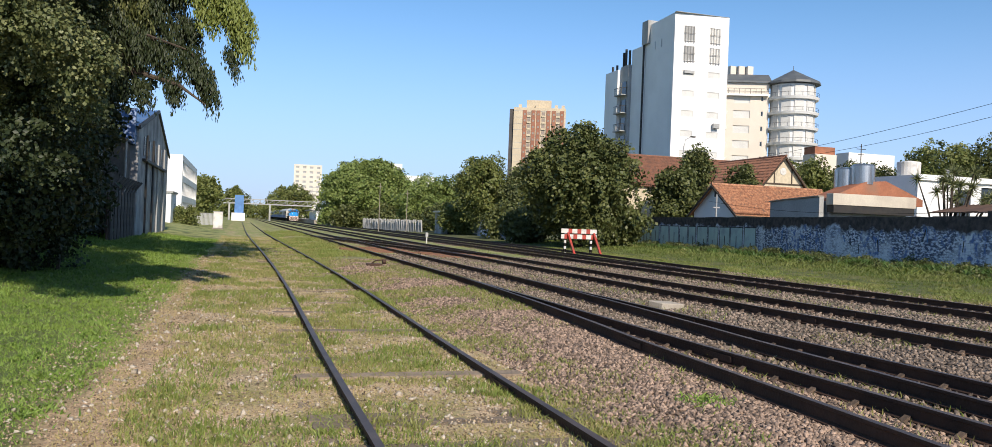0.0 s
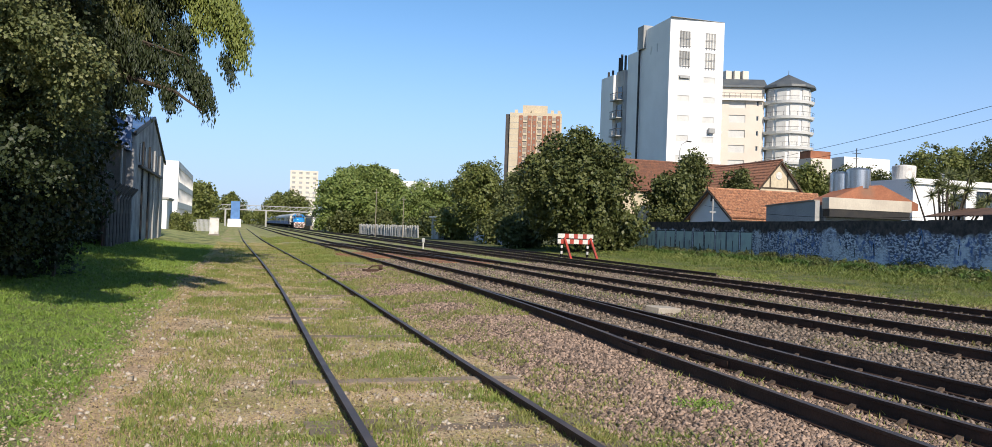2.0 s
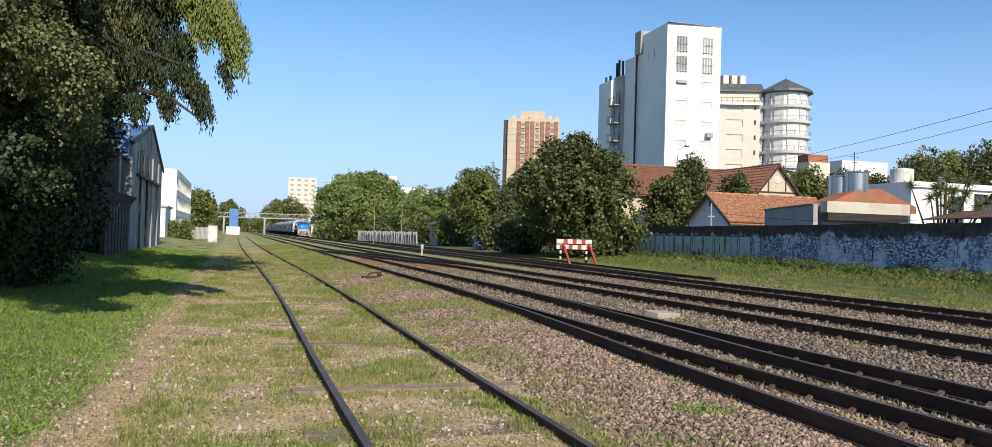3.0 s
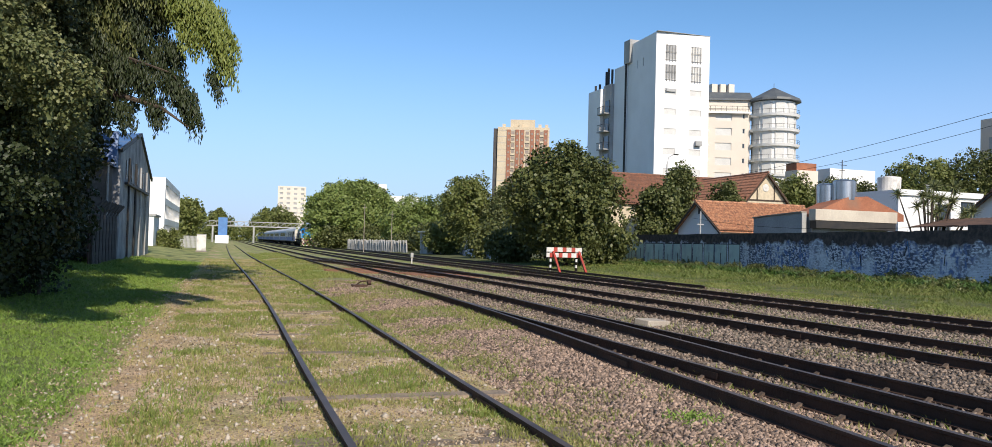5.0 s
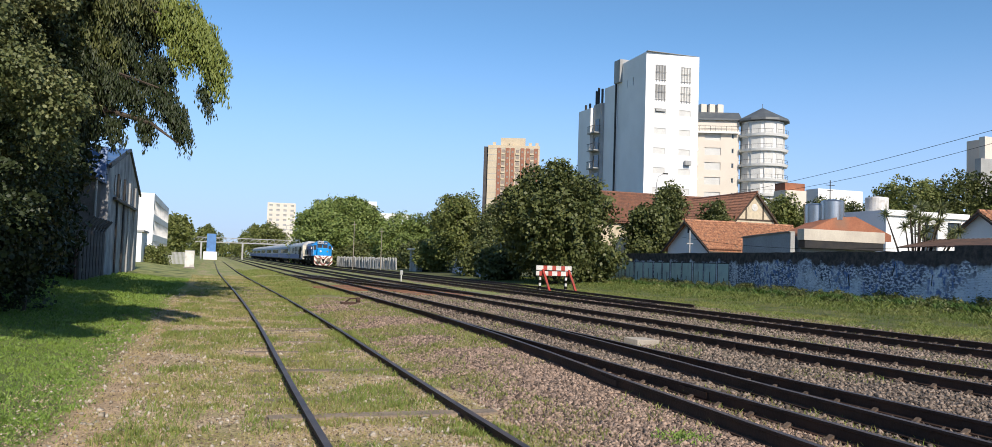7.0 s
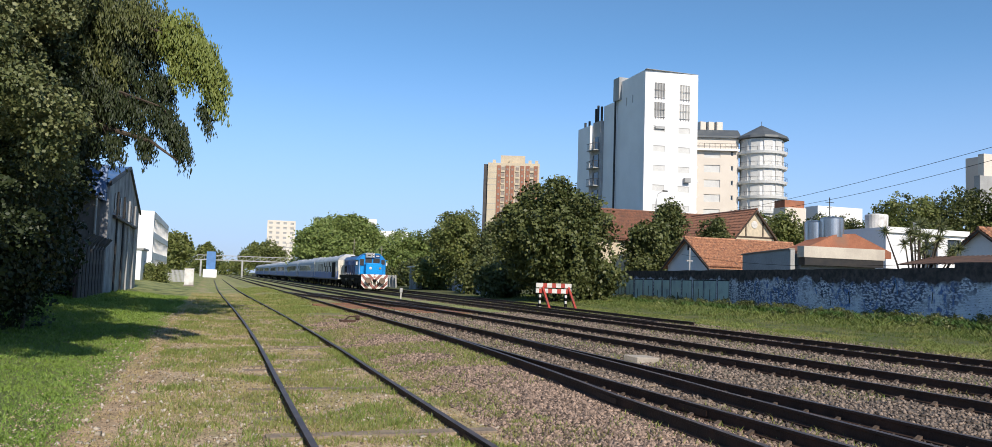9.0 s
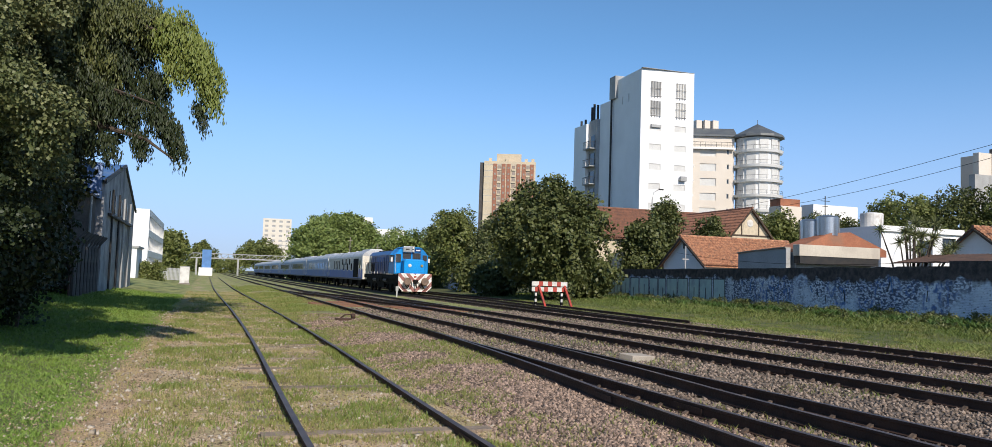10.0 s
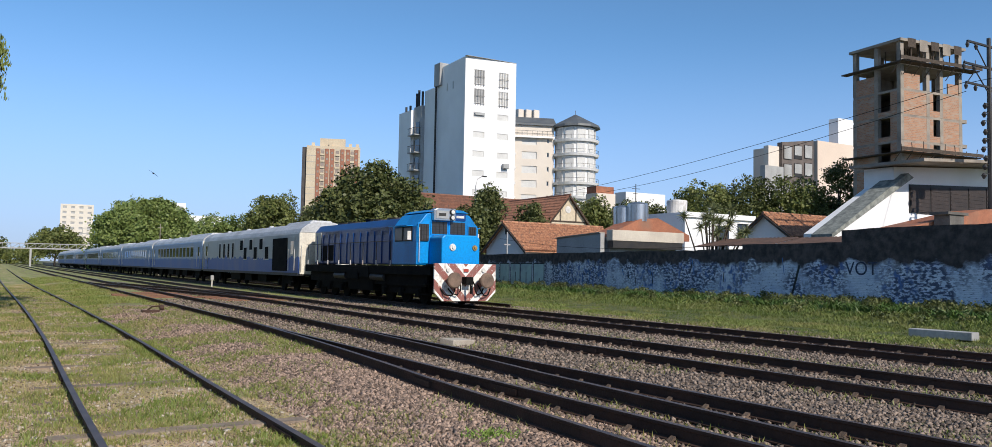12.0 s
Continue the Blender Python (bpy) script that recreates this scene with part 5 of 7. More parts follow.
def painted_wall_mat():
    m, nt, bs, co = start("peeling_wall_paint", 0.9)
    sep = nt.nodes.new("ShaderNodeSeparateXYZ")
    nt.links.new(co, sep.inputs[0])
    base = ramp_mix(nt, noise_fac(nt, co, 0.8, 0.35, 0.65), (0.90, 0.91, 0.94), (0.70, 0.73, 0.82))
    # paint lost along the brick courses, more in some stretches than in others

    def worn(scale, lo, hi, stretch, patch_scale, plo, phi):
        both = nt.nodes.new("ShaderNodeMath")
        both.operation = "MULTIPLY"
        nt.links.new(noise_fac(nt, co, scale, lo, hi, 12, stretch), both.inputs[0])
        nt.links.new(noise_fac(nt, co, patch_scale, plo, phi, 5, (1, 1.0, 0.7)), both.inputs[1])
        return both.outputs[0]

    col = ramp_mix(nt, worn(6.0, 0.44, 0.54, (1, 0.8, 1.7), 0.45, 0.44, 0.56), base, (0.11, 0.115, 0.17))
    col = ramp_mix(nt, worn(3.0, 0.50, 0.62, (1, 1.2, 0.9), 0.55, 0.42, 0.58), col, (0.14, 0.21, 0.44))
    col = ramp_mix(nt, noise_fac(nt, co, 9.0, 0.60, 0.68, 10, (1, 0.7, 2.0)), col, (0.14, 0.14, 0.18))
    course = nt.nodes.new("ShaderNodeTexWave")
    course.wave_type, course.bands_direction = "BANDS", "Z"
    course.inputs["Scale"].default_value = 4.2
    course.inputs["Distortion"].default_value = 0.5
    course.inputs["Detail Scale"].default_value = 2.0
    nt.links.new(co, course.inputs["Vector"])
    line = nt.nodes.new("ShaderNodeMapRange")
    line.inputs["From Min"].default_value, line.inputs["From Max"].default_value = 0.10, 0.0
    nt.links.new(course.outputs["Fac"], line.inputs["Value"])
    col = ramp_mix(nt, line.outputs[0], col, ramp_mix(nt, 0.35, col, (0.10, 0.10, 0.13)))
    up = nt.nodes.new("ShaderNodeMath")
    up.operation = "MULTIPLY_ADD"
    nt.links.new(noise_fac(nt, co, 1.0, 0.2, 0.8, 6), up.inputs[0])
    up.inputs[1].default_value = 0.9
    nt.links.new(sep.outputs[2], up.inputs[2])
    r = nt.nodes.new("ShaderNodeMapRange")
    r.inputs["From Min"].default_value, r.inputs["From Max"].default_value = 2.56, 2.80
    nt.links.new(up.outputs[0], r.inputs["Value"])
    col = ramp_mix(nt, r.outputs[0], col, ramp_mix(nt, noise_fac(nt, co, 3, 0.35, 0.65), (0.045, 0.035, 0.031), (0.12, 0.09, 0.077)))
    nt.links.new(col, bs.inputs["Base Color"])
    bump(nt, bs, noise_fac(nt, co, 9, 0.3, 0.7, 7), 0.6, 0.03)
    return m


WALL_PAINT = painted_wall_mat()


def build_wall():
    t = thing("boundary_wall", "old brick boundary wall with peeling white paint and graffiti", "wall", kind="structure")
    for y0, y1, top in ((30.4, 76, 2.95), (24.0, 30.4, 3.2), (8, 24.0, 3.75)):
        s = Shape()
        n = int((y1 - y0) / 0.8)
        ys = [y0 + (y1 - y0) * k / n for k in range(n + 1)]
        tops = [top + random.uniform(-0.03, 0.03) for _ in ys]
        for i in range(n):
            a, b = ys[i], ys[i + 1]
            for d in (0.0, 0.28):
                s.poly([(wall_x(a) + d, a, -0.1), (wall_x(b) + d, b, -0.1), (wall_x(b) + d, b, tops[i + 1]), (wall_x(a) + d, a, tops[i])])
            s.poly([(wall_x(a), a, tops[i]), (wall_x(b), b, tops[i + 1]), (wall_x(b) + 0.28, b, tops[i + 1]), (wall_x(a) + 0.28, a, tops[i])])
        for y, tp in ((y0, tops[0]), (y1, tops[-1])):
            s.poly([(wall_x(y), y, -0.1), (wall_x(y) + 0.28, y, -0.1), (wall_x(y) + 0.28, y, tp), (wall_x(y), y, tp)])
        part("wall_section", s, WALL_PAINT, t)
        for yy in (y0 + 0.2,) if y0 == 8 else ():
            part("pier", Shape().box(wall_x(yy) - 0.07, wall_x(yy) + 0.3, yy - 0.2, yy + 0.2, -0.1, top + 0.06), WALL_PAINT, t)
    # faded graffiti panels with outlined shapes
    GP = mat("faded_green_panel", (0.72, 0.84, 0.77), (0.60, 0.73, 0.69), 1.2, 0.9, fine=12, dirt=(0.42, 0.47, 0.50), grit=0.1)
    y = 75.0
    while y > 52.5:
        wd = random.uniform(1.3, 2.0)
        s = Shape()
        s.prism([(y - wd, 0.35), (y, 0.35), (y, 2.2), (y - wd, 2.2)], "x", -0.012, -0.002)
        s.v = [(wall_x(p[1]) + p[0], p[1], p[2]) for p in s.v]
        pan = part("graffiti_panel", s, GP, t)
        cut = random.uniform(0.35, 0.65) * wd
        for a0, a1, z0, z1 in ((y - 0.07, y, 0.35, 2.2), (y - wd, y - wd + 0.07, 0.35, 2.2), (y - wd + 0.07, y - 0.07, 2.13, 2.2), (y - wd + 0.07, y - 0.07, 0.35, 0.42), (y - cut - 0.05, y - cut + 0.05, 0.42, random.uniform(1.0, 1.7))):
            st = Shape().prism([(a0, z0), (a1, z0), (a1, z1), (a0, z1)], "x", -0.018, -0.013)
            st.v = [(wall_x(p[1]) + p[0], p[1], p[2]) for p in st.v]
            part("graffiti_stroke", st, DARKMETAL, pan)
        y -= wd + random.uniform(0.05, 0.3)
    for k in range(14):
        a, z = random.uniform(27, 50), random.uniform(0.7, 2.0)
        h, lean, wd = random.uniform(0.2, 0.9), random.uniform(-0.25, 0.25), random.uniform(0.03, 0.08)
        st = Shape().prism([(a, z), (a + wd, z), (a + wd + lean, z + h), (a + lean, z + h)], "x", -0.014, -0.003)
        st.v = [(wall_x(p[1]) + p[0], p[1], p[2]) for p in st.v]
        part("graffiti_stroke", st, (DARKMETAL, BLUE)[k % 2], t)
    slash = Shape().prism([(26.9, 0.75), (27.02, 0.75), (26.55, 2.15), (26.42, 2.15)], "x", -0.014, -0.003)
    slash.v = [(wall_x(p[1]) + p[0], p[1], p[2]) for p in slash.v]
    part("graffiti_stroke", slash, DARKMETAL, t)
    # faded painted word and strokes
    cu = bpy.data.curves.new("lettering", "FONT")
    cu.body, cu.size, cu.extrude = "VOT", 0.85, 0.004
    tmp = new("lettering_source", cu)
    me = bpy.data.meshes.new_from_object(tmp.evaluated_get(bpy.context.evaluated_depsgraph_get()))
    bpy.data.objects.remove(tmp)
    FADED = mat("faded_lettering", (0.045, 0.05, 0.09), (0.10, 0.11, 0.16), 3.0, 0.9, fine=12)
    me.materials.append(FADED)
    ob = part("lettering", me, FADED, t, "faded dark painted letters")
    ang = math.atan(0.1)
    ob.matrix_basis = Matrix.Translation((wall_x(23.8) - 0.012, 23.8, 1.72)) @ Matrix.Rotation(-math.pi / 2 - ang, 4, "Z") @ Matrix.Rotation(math.pi / 2, 4, "X")
    return t


build_wall()


# ---- buffer stop on the dead-end siding ----
def build_buffer_stop():
    t = thing("buffer_stop", "red and white buffer stop of rail posts and striped planks", "buffer stop", pose(19.5, 46.2, 0.04))
    for x in (-0.84, 0.84):
        part("post", Shape().box(x - 0.06, x + 0.06, -0.06, 0.06, 0, 1.55), CHALK, t, bevel=0.01)
        for k in range(3):
            part("black_band", Shape().box(x - 0.065, x + 0.065, -0.065, 0.065, 0.15 + k * 0.36, 0.33 + k * 0.36), BLACK, t)
        part("strut", Shape().prism([(0.05, 1.4), (0.05, 1.55), (-1.35, 0.0), (-1.2, 0.0)], "x", x + 0.07, x + 0.19), RED, t, "red raking strut")
    for z in (0.95, 1.28):
        pl = part("plank", Shape().box(-1.15, 1.15, -0.14, -0.07, z, z + 0.27), CHALK, t, bevel=0.01)
        for k in range(4):
            x = -0.95 + k * 0.58 + (0.25 if z > 1 else 0)
            if x + 0.25 < 1.15:
                part("red_stripe", Shape().box(x, x + 0.25, -0.146, -0.138, z, z + 0.27), RED, pl)
    return t


build_buffer_stop()


# ---- houses behind the wall ----
def gable_house(name, label, x, y, turn, w, d, eave, ridge, wall_m, roof_m, hip=0.0, waves=True):
    """A house whose gable faces -y in its own space; w across the gable, d along the ridge."""
    t = thing(name, label, "house", pose(x, y, 0.2, 0, 0, turn))
    s = Shape()
    s.poly([(-w / 2, 0, 0), (w / 2, 0, 0), (w / 2, 0, eave), (0, 0, ridge), (-w / 2, 0, eave)])
    s.poly([(-w / 2, d, 0), (w / 2, d, 0), (w / 2, d, eave), (0, d, ridge), (-w / 2, d, eave)])
    for sx in (-1, 1):
        s.poly([(sx * w / 2, 0, 0), (sx * w / 2, d, 0), (sx * w / 2, d, eave), (sx * w / 2, 0, eave)])
    wall = part("wall", s, wall_m, t)
    over = 0.45
    for sx in (-1, 1):
        r = Shape()
        n = 2 * max(8, int((d + 0.8) / 0.24))
        dz = (ridge - eave) * over / (w / 2)
        rows = 10 if waves else 1
        for j in range(2 * rows):
            for k in range(n + 1):
                f = (j + 1) // 2 / rows
                r.v.append((sx * (w / 2 + over) * f, -0.4 + (d + 0.8) * k / n, ridge - (ridge - eave + dz) * f + 0.06 + (0.13 if k % 2 and waves else 0.0) + (0.07 if j % 2 and waves else 0.0) + random.uniform(-0.015, 0.015)))
        for j in range(2 * rows - 1):
            for k in range(n):
                i = j * (n + 1) + k
                r.f.append((i, i + 1, i + n + 2, i + n + 1))
        r.poly([(0, -0.4, ridge), (sx * (w / 2 + over), -0.4, eave - dz), (sx * (w / 2 + over), d + 0.4, eave - dz), (0, d + 0.4, ridge)])
        part("roof", r, roof_m, t, "weathered clay tile roof slope" if waves else "")
    part("ridge_cap", Shape().tube([(0, -0.45, ridge + 0.09), (0, d + 0.45, ridge + 0.09)], 0.13, 8), roof_m, t)
    for sx in (-1, 1):
        dz = (ridge - eave) * over / (w / 2)
        part("bargeboard", Shape().prism([(0, ridge - 0.02), (sx * (w / 2 + over), eave - dz - 0.02), (sx * (w / 2 + over), eave - dz - 0.2), (0, ridge - 0.2)], "y", -0.46, -0.41), BARK, t)
    return t, wall


h1, w1 = gable_house("house", "white house with a weathered orange clay tile roof", 39.2, 62.9, -89, 6.6, 10.6, 3.3, 5.6, WHITE, TILE)
part("vent", Shape().box(-0.12, 0.12, -0.03, 0.0, 4.6, 5.1), DARKMETAL, w1)
h2, w2 = gable_house("house", "half-timbered house with a brown tile roof and oval gable window", 55.9, 76.5, 0, 5.2, 12, 7.0, 10.0, BEIGE, TILE_BROWN)
part("oval_window", Shape().tube([(0, 0.0, 8.4), (0, -0.06, 8.4)], [0.42, 0.36], 16), CHALK, w2)
for x in (-1.1, 1.1):
    part("timber", Shape().box(x - 0.07, x + 0.07, -0.05, 0, 7.0, 8.7), BARK, w2)
part("timber", Shape().box(-2.6, 2.6, -0.055, 0, 6.95, 7.12), BARK, w2)
big, wb = gable_house("house", "long building with a steep brown tile roof", 41.5, 92.5, -90, 9, 19, 7.0, 10.6, BEIGE, TILE_BROWN)
PARAPET = mat("cream_parapet", (0.62, 0.56, 0.46), (0.52, 0.46, 0.38), 0.8, 0.9, fine=9, dirt=(0.36, 0.31, 0.26), streak=True, grit=0.12)
flat = thing("house", "low flat-roofed house with a white parapet and terracotta roof deck", "house", pose(0, 0, 0.2))
part("wall", Shape().box(38.7, 45.2, 47.7, 51, 0, 4.0), GREYW, flat)
part("canopy", Shape().box(38.4, 45.4, 47.0, 47.7, 3.72, 4.5), PARAPET, flat, bevel=0.02)
# dark box stands in for the shadow below the canopy
part("canopy_shade", Shape().box(38.5, 45.3, 47.05, 47.7, 3.2, 3.715), DARKMETAL, flat)
part("roof", Shape().prism([(40.0, 4.3), (43.2, 5.6), (45.0, 5.75), (48.4, 4.5), (48.4, 4.0), (40.0, 4.0)], "y", 49.5, 51.5), TERRA, flat, "terracotta painted low roof")
grey = thing("house", "grey rendered lean-to beside the tiled house", "house", pose(0, 0, 0.2))
part("wall", Shape().prism([(47.9, 0), (53.4, 0), (53.4, 3.95), (51.5, 4.08), (47.9, 4.25)], "x", 38.0, 38.38), GREYW, grey)
part("roof", Shape().prism([(47.9, 4.26), (51.5, 4.09), (53.5, 3.96), (53.5, 4.04), (51.5, 4.17), (47.9, 4.34)], "x", 37.9, 38.38), CONC, grey)
lean = thing("shed", "row of low sheds with rusty corrugated roofs against the wall", "shed", pose(0, 0, 0.2))
OLDSHEET = mat("old_brown_sheet", (0.13, 0.075, 0.052), (0.085, 0.05, 0.037), 1.5, 0.9, fine=14, dirt=(0.05, 0.035, 0.03))
for y0, y1, rise in ((25.0, 30.4, 0.0), (30.5, 36.0, 0.08)):
    part("wall", Shape().box(35.9, 37.7, y0, y1, 0, 2.85), DARKCONC, lean)
    rf = Shape()
    nk = int((y1 - y0) / 0.15)
    for k in range(nk + 1):
        for xx in (35.5, 38.1):
            rf.v.append((xx, y0 + k * 0.15, 2.95 + rise + (xx - 35.5) * 0.2 + (0.04 if k % 2 else 0.0)))
    for k in range(nk):
        rf.f.append((2 * k, 2 * k + 1, 2 * k + 3, 2 * k + 2))
    ob = part("roof", rf, OLDSHEET, lean, "rusty corrugated sheet roof")
    ob.modifiers.new("thickness", "SOLIDIFY").thickness = 0.04
tank = thing("water_tank", "stainless steel cylindrical roof water tank", "water tank", pose(43.6, 50.3, 5.4))
part("drum", Shape().tube([(0, 0, 0.25), (0, 0, 1.6), (0, 0, 1.72), (0, 0, 1.8)], [0.84, 0.84, 0.66, 0.15], 48), STAINLESS, tank, smooth=False)
for k in range(3):
    a = 2 * math.pi * k / 3
    part("leg", Shape().box(0.6 * math.cos(a) - 0.05, 0.6 * math.cos(a) + 0.05, 0.6 * math.sin(a) - 0.05, 0.6 * math.sin(a) + 0.05, -0.4, 0.25), DARKMETAL, tank)
tank_back = thing("water_tank", "second dull steel water tank beside the first", "water tank", pose(43.1, 51.5, 5.2))
part("drum", Shape().tube([(0, 0, 0.2), (0, 0, 1.55), (0, 0, 1.68), (0, 0, 1.75)], [0.8, 0.8, 0.62, 0.15], 48), STAINLESS, tank_back)
part("leg", Shape().box(-0.6, 0.6, -0.5, 0.5, -0.4, 0.2), DARKCONC, tank_back)
tank2 = thing("water_tank", "white plastic roof water tank", "water tank", pose(54.5, 57.4, 6.8))
part("drum", Shape().tube([(0, 0, 0), (0, 0, 1.5), (0, 0, 1.58), (0, 0, 1.7)], [0.9, 0.95, 0.92, 0.2], 22), CHALK, tank2)
whouse = thing("house", "white flat-roofed house with small dark windows", "house", pose(55.2, 55, 0.2))
s = Shape()
holes = [(3.9, 5.6, 3.4, 5.9), (6.7, 8.2, 4.8, 6.2)]
facade(s, (-2.0, 0), (1, 0), 8.8, 0, 6.95, holes, 0.25)
facade(s, (6.8, 0), (0, 1), 5.4, 0, 6.95, [])
facade(s, (-2.0, 5.4), (0, -1), 5.4, 0, 6.95, [])
s.poly([(-2.0, 0, 6.8), (6.8, 0, 6.8), (6.8, 5.4, 6.8), (-2.0, 5.4, 6.8)])
ww = part("wall", s, WHITE, whouse)
part("parapet", Shape().box(-2.15, 6.95, -0.25, 0.1, 6.5, 6.97), WHITE, whouse, bevel=0.02)
for hh in holes:
    window_in(ww, (-2.0, 0), (1, 0), hh, 0.25, PANE, DARKMETAL)
gable_house("house", "small white house with a tile roof behind the wall", 50.0, 43.0, -90, 4.6, 9, 4.4, 6.0, WHITE, TILE)


# ---- big pale house, building shell, pole at the end of the pan ----
def brick_mat():
    m, nt, bs, co = start("hollow_brick", 0.9)
    sep = nt.nodes.new("ShaderNodeSeparateXYZ")
    nt.links.new(co, sep.inputs[0])
    run = nt.nodes.new("ShaderNodeMath")
    nt.links.new(sep.outputs[0], run.inputs[0])
    nt.links.new(sep.outputs[1], run.inputs[1])
    flat_co = nt.nodes.new("ShaderNodeCombineXYZ")
    nt.links.new(run.outputs[0], flat_co.inputs[0])
    nt.links.new(sep.outputs[2], flat_co.inputs[1])
    br = nt.nodes.new("ShaderNodeTexBrick")
    for key, val in (("Scale", 1.0), ("Brick Width", 0.33), ("Row Height", 0.19), ("Mortar Size", 0.02)):
        br.inputs[key].default_value = val
    br.inputs["Color1"].default_value = (0.44, 0.225, 0.125, 1)
    br.inputs["Color2"].default_value = (0.33, 0.165, 0.095, 1)
    br.inputs["Mortar"].default_value = (0.30, 0.255, 0.20, 1)
    nt.links.new(flat_co.outputs[0], br.inputs["Vector"])
    col = ramp_mix(nt, noise_fac(nt, co, 0.9, 0.5, 0.72, 6, (1, 1, 2.5)), br.outputs[0], (0.36, 0.30, 0.235))
    nt.links.new(col, bs.inputs["Base Color"])
    return m


def build_shell():
    t = thing("building_shell", "unfinished brick and concrete building under construction", "building", pose(84.13, 54.06, 0, 0, 0, -8))
    BR = brick_mat()
    W, D = 9.6, 6.6
    cols = (0.25, 4.2, 6.3, W - 0.25)
    fl = [25.2 - 2.85 * (8 - k) for k in range(9)]
    for k, z in enumerate(fl):
        part("floor_slab", Shape().box(0.03, W - 0.03, 0.03, D - 0.03, z - 0.25, z), CONC, t)
        top = z + 2.6
        for x in cols:
            for y in (0.25, 3.3, D - 0.25):
                part("column", Shape().box(x - 0.25, x + 0.25, y - 0.25, y + 0.25, z, top), CONC, t)
        if k < 7:
            for x0, x1, za, zb in ((0.5, 3.95, z, top), (4.45, 5.0, z, top), (6.55, W - 0.5, z, top), (5.0, 6.05, z, z + 0.7)):
                part("brick_panel", Shape().box(x0, x1, 0.015, 0.2, za, zb), BR, t)
            part("brick_panel", Shape().box(0.015, 0.2, 3.55, D - 0.5, z, top), BR, t)
            part("brick_panel", Shape().box(0.015, 0.2, 0.5, 1.4, z, top), BR, t)
            part("brick_panel", Shape().box(0.015, 0.2, 1.4, 3.05, z, z + 0.5), BR, t)
            part("brick_panel", Shape().box(0.5, W - 0.5, D - 0.2, D - 0.06, z, top), BR, t)
            part("brick_panel", Shape().box(W - 0.2, W - 0.06, 0.5, 3.05, z, top), BR, t)
            part("brick_panel", Shape().box(3.5, 3.64, 0.5, D - 0.5, z, top), CONC, t)
        elif k == 7:
            part("brick_panel", Shape().box(0.5, 3.0, 0.06, 0.2, z, z + 1.7), BR, t)
            part("brick_panel", Shape().box(0.015, 0.2, 3.55, D - 0.5, z, z + 1.9), BR, t)
            part("brick_panel", Shape().box(W - 2.2, W - 0.5, 0.06, 0.2, z, z + 1.2), BR, t)
            part("brick_panel", Shape().box(2.0, W - 0.5, D - 0.2, D - 0.06, z, top), CONC, t)
        if k in (3, 5, 6):
            part("side_ledge", Shape().box(W, W + 1.0, 0.2, 3.0, z - 0.2, z + 0.2), CONC, t)
    z = fl[-1] + 2.6
    part("floor_slab", Shape().box(-0.3, W + 0.3, -0.3, D + 0.3, z - 0.3, z), CONC, t)
    for zz in (15.1, 25.0):
        part("scaffold_deck", Shape().box(-1.0, W + 1.4, -1.2, -0.1, zz, zz + 0.12), BARK, t)
        part("scaffold_deck", Shape().box(-1.0, -0.1, -0.1, D + 0.8, zz, zz + 0.12), BARK, t)
        for k in range(8):
            x = -1.4 + k * 1.65
            part("scaffold_pole", Shape().tube([(x, -1.2, zz), (x, -0.1, zz - 1.2)], 0.05, 5), BARK, t)
            part("scaffold_pole", Shape().tube([(x, -1.25, zz), (x + random.uniform(-0.2, 0.2), -1.25, zz + random.uniform(0.6, 1.3))], 0.045, 5), BARK, t)
        part("guard_board", Shape().box(-1.5, W + 1.6, -1.38, -1.33, zz + 0.12, zz + 0.5), BARK, t)
    for k in range(26):
        x, y = random.uniform(0.3, W - 0.3), random.choice((0.3, 0.5, 2.0, 4.0))
        part("prop", Shape().tube([(x, y, fl[-1]), (x + random.uniform(-0.3, 0.3), y, z - 0.3)], 0.06, 5), BARK, t)
    for k in range(5):
        x = 0.8 + k * 1.8
        part("formwork_board", Shape().box(x, x + 1.2, -0.33, -0.27, z - 0.9 - 0.3 * (k % 2), z + 0.1), CONC if k % 2 else BARK, t)


build_shell()
DARKSLAT = mat("dark_shutter", (0.045, 0.032, 0.028), (0.03, 0.022, 0.02), 2.0, 0.7)
SLOPE = mat("grey_green_roof", (0.30, 0.31, 0.27), (0.16, 0.17, 0.15), 2.5, 0.85, fine=5, relief=0.5)
lodge = thing("house", "pale two-storey house with a steep grey roof slope and long windows", "house", pose(0, 0, 0.2))
part("wall", Shape().prism([(44.4, 0), (64, 0), (64, 9.6), (50.6, 8.7), (50.6, 7.4), (44.4, 4.1)], "y", 33, 35.2), WHITE, lodge)
part("roof", Shape().prism([(43.6, 4.0), (43.6, 3.75), (52.0, 8.05), (51.4, 8.3)], "y", 32.5, 34.0), SLOPE, lodge, "grey corrugated roof slope")
part("eave", Shape().prism([(49.6, 8.72), (64.4, 9.7), (64.4, 9.9), (49.6, 8.92)], "y", 30.3, 35.6), CONC, lodge)
band = part("window_band", Shape().prism([(52.2, 5.75), (63.8, 5.75), (63.8, 8.2), (52.2, 7.65)], "y", 32.93, 32.996), DARKMETAL, lodge)
for k in range(5):
    part("shutter", Shape().box(52.3 + k * 2.3, 54.45 + k * 2.3, 32.89, 32.928, 5.85, 7.5 + 0.11 * k), DARKSLAT, band)
    for j in range(6):
        part("slat", Shape().box(52.36 + k * 2.3, 54.4 + k * 2.3, 32.87, 32.889, 5.95 + j * 0.27, 6.07 + j * 0.27), DARKSLAT, band)
shed_roof = thing("house", "low house with an orange tile roof and brick chimney", "house", pose(0, 0, 0.2))
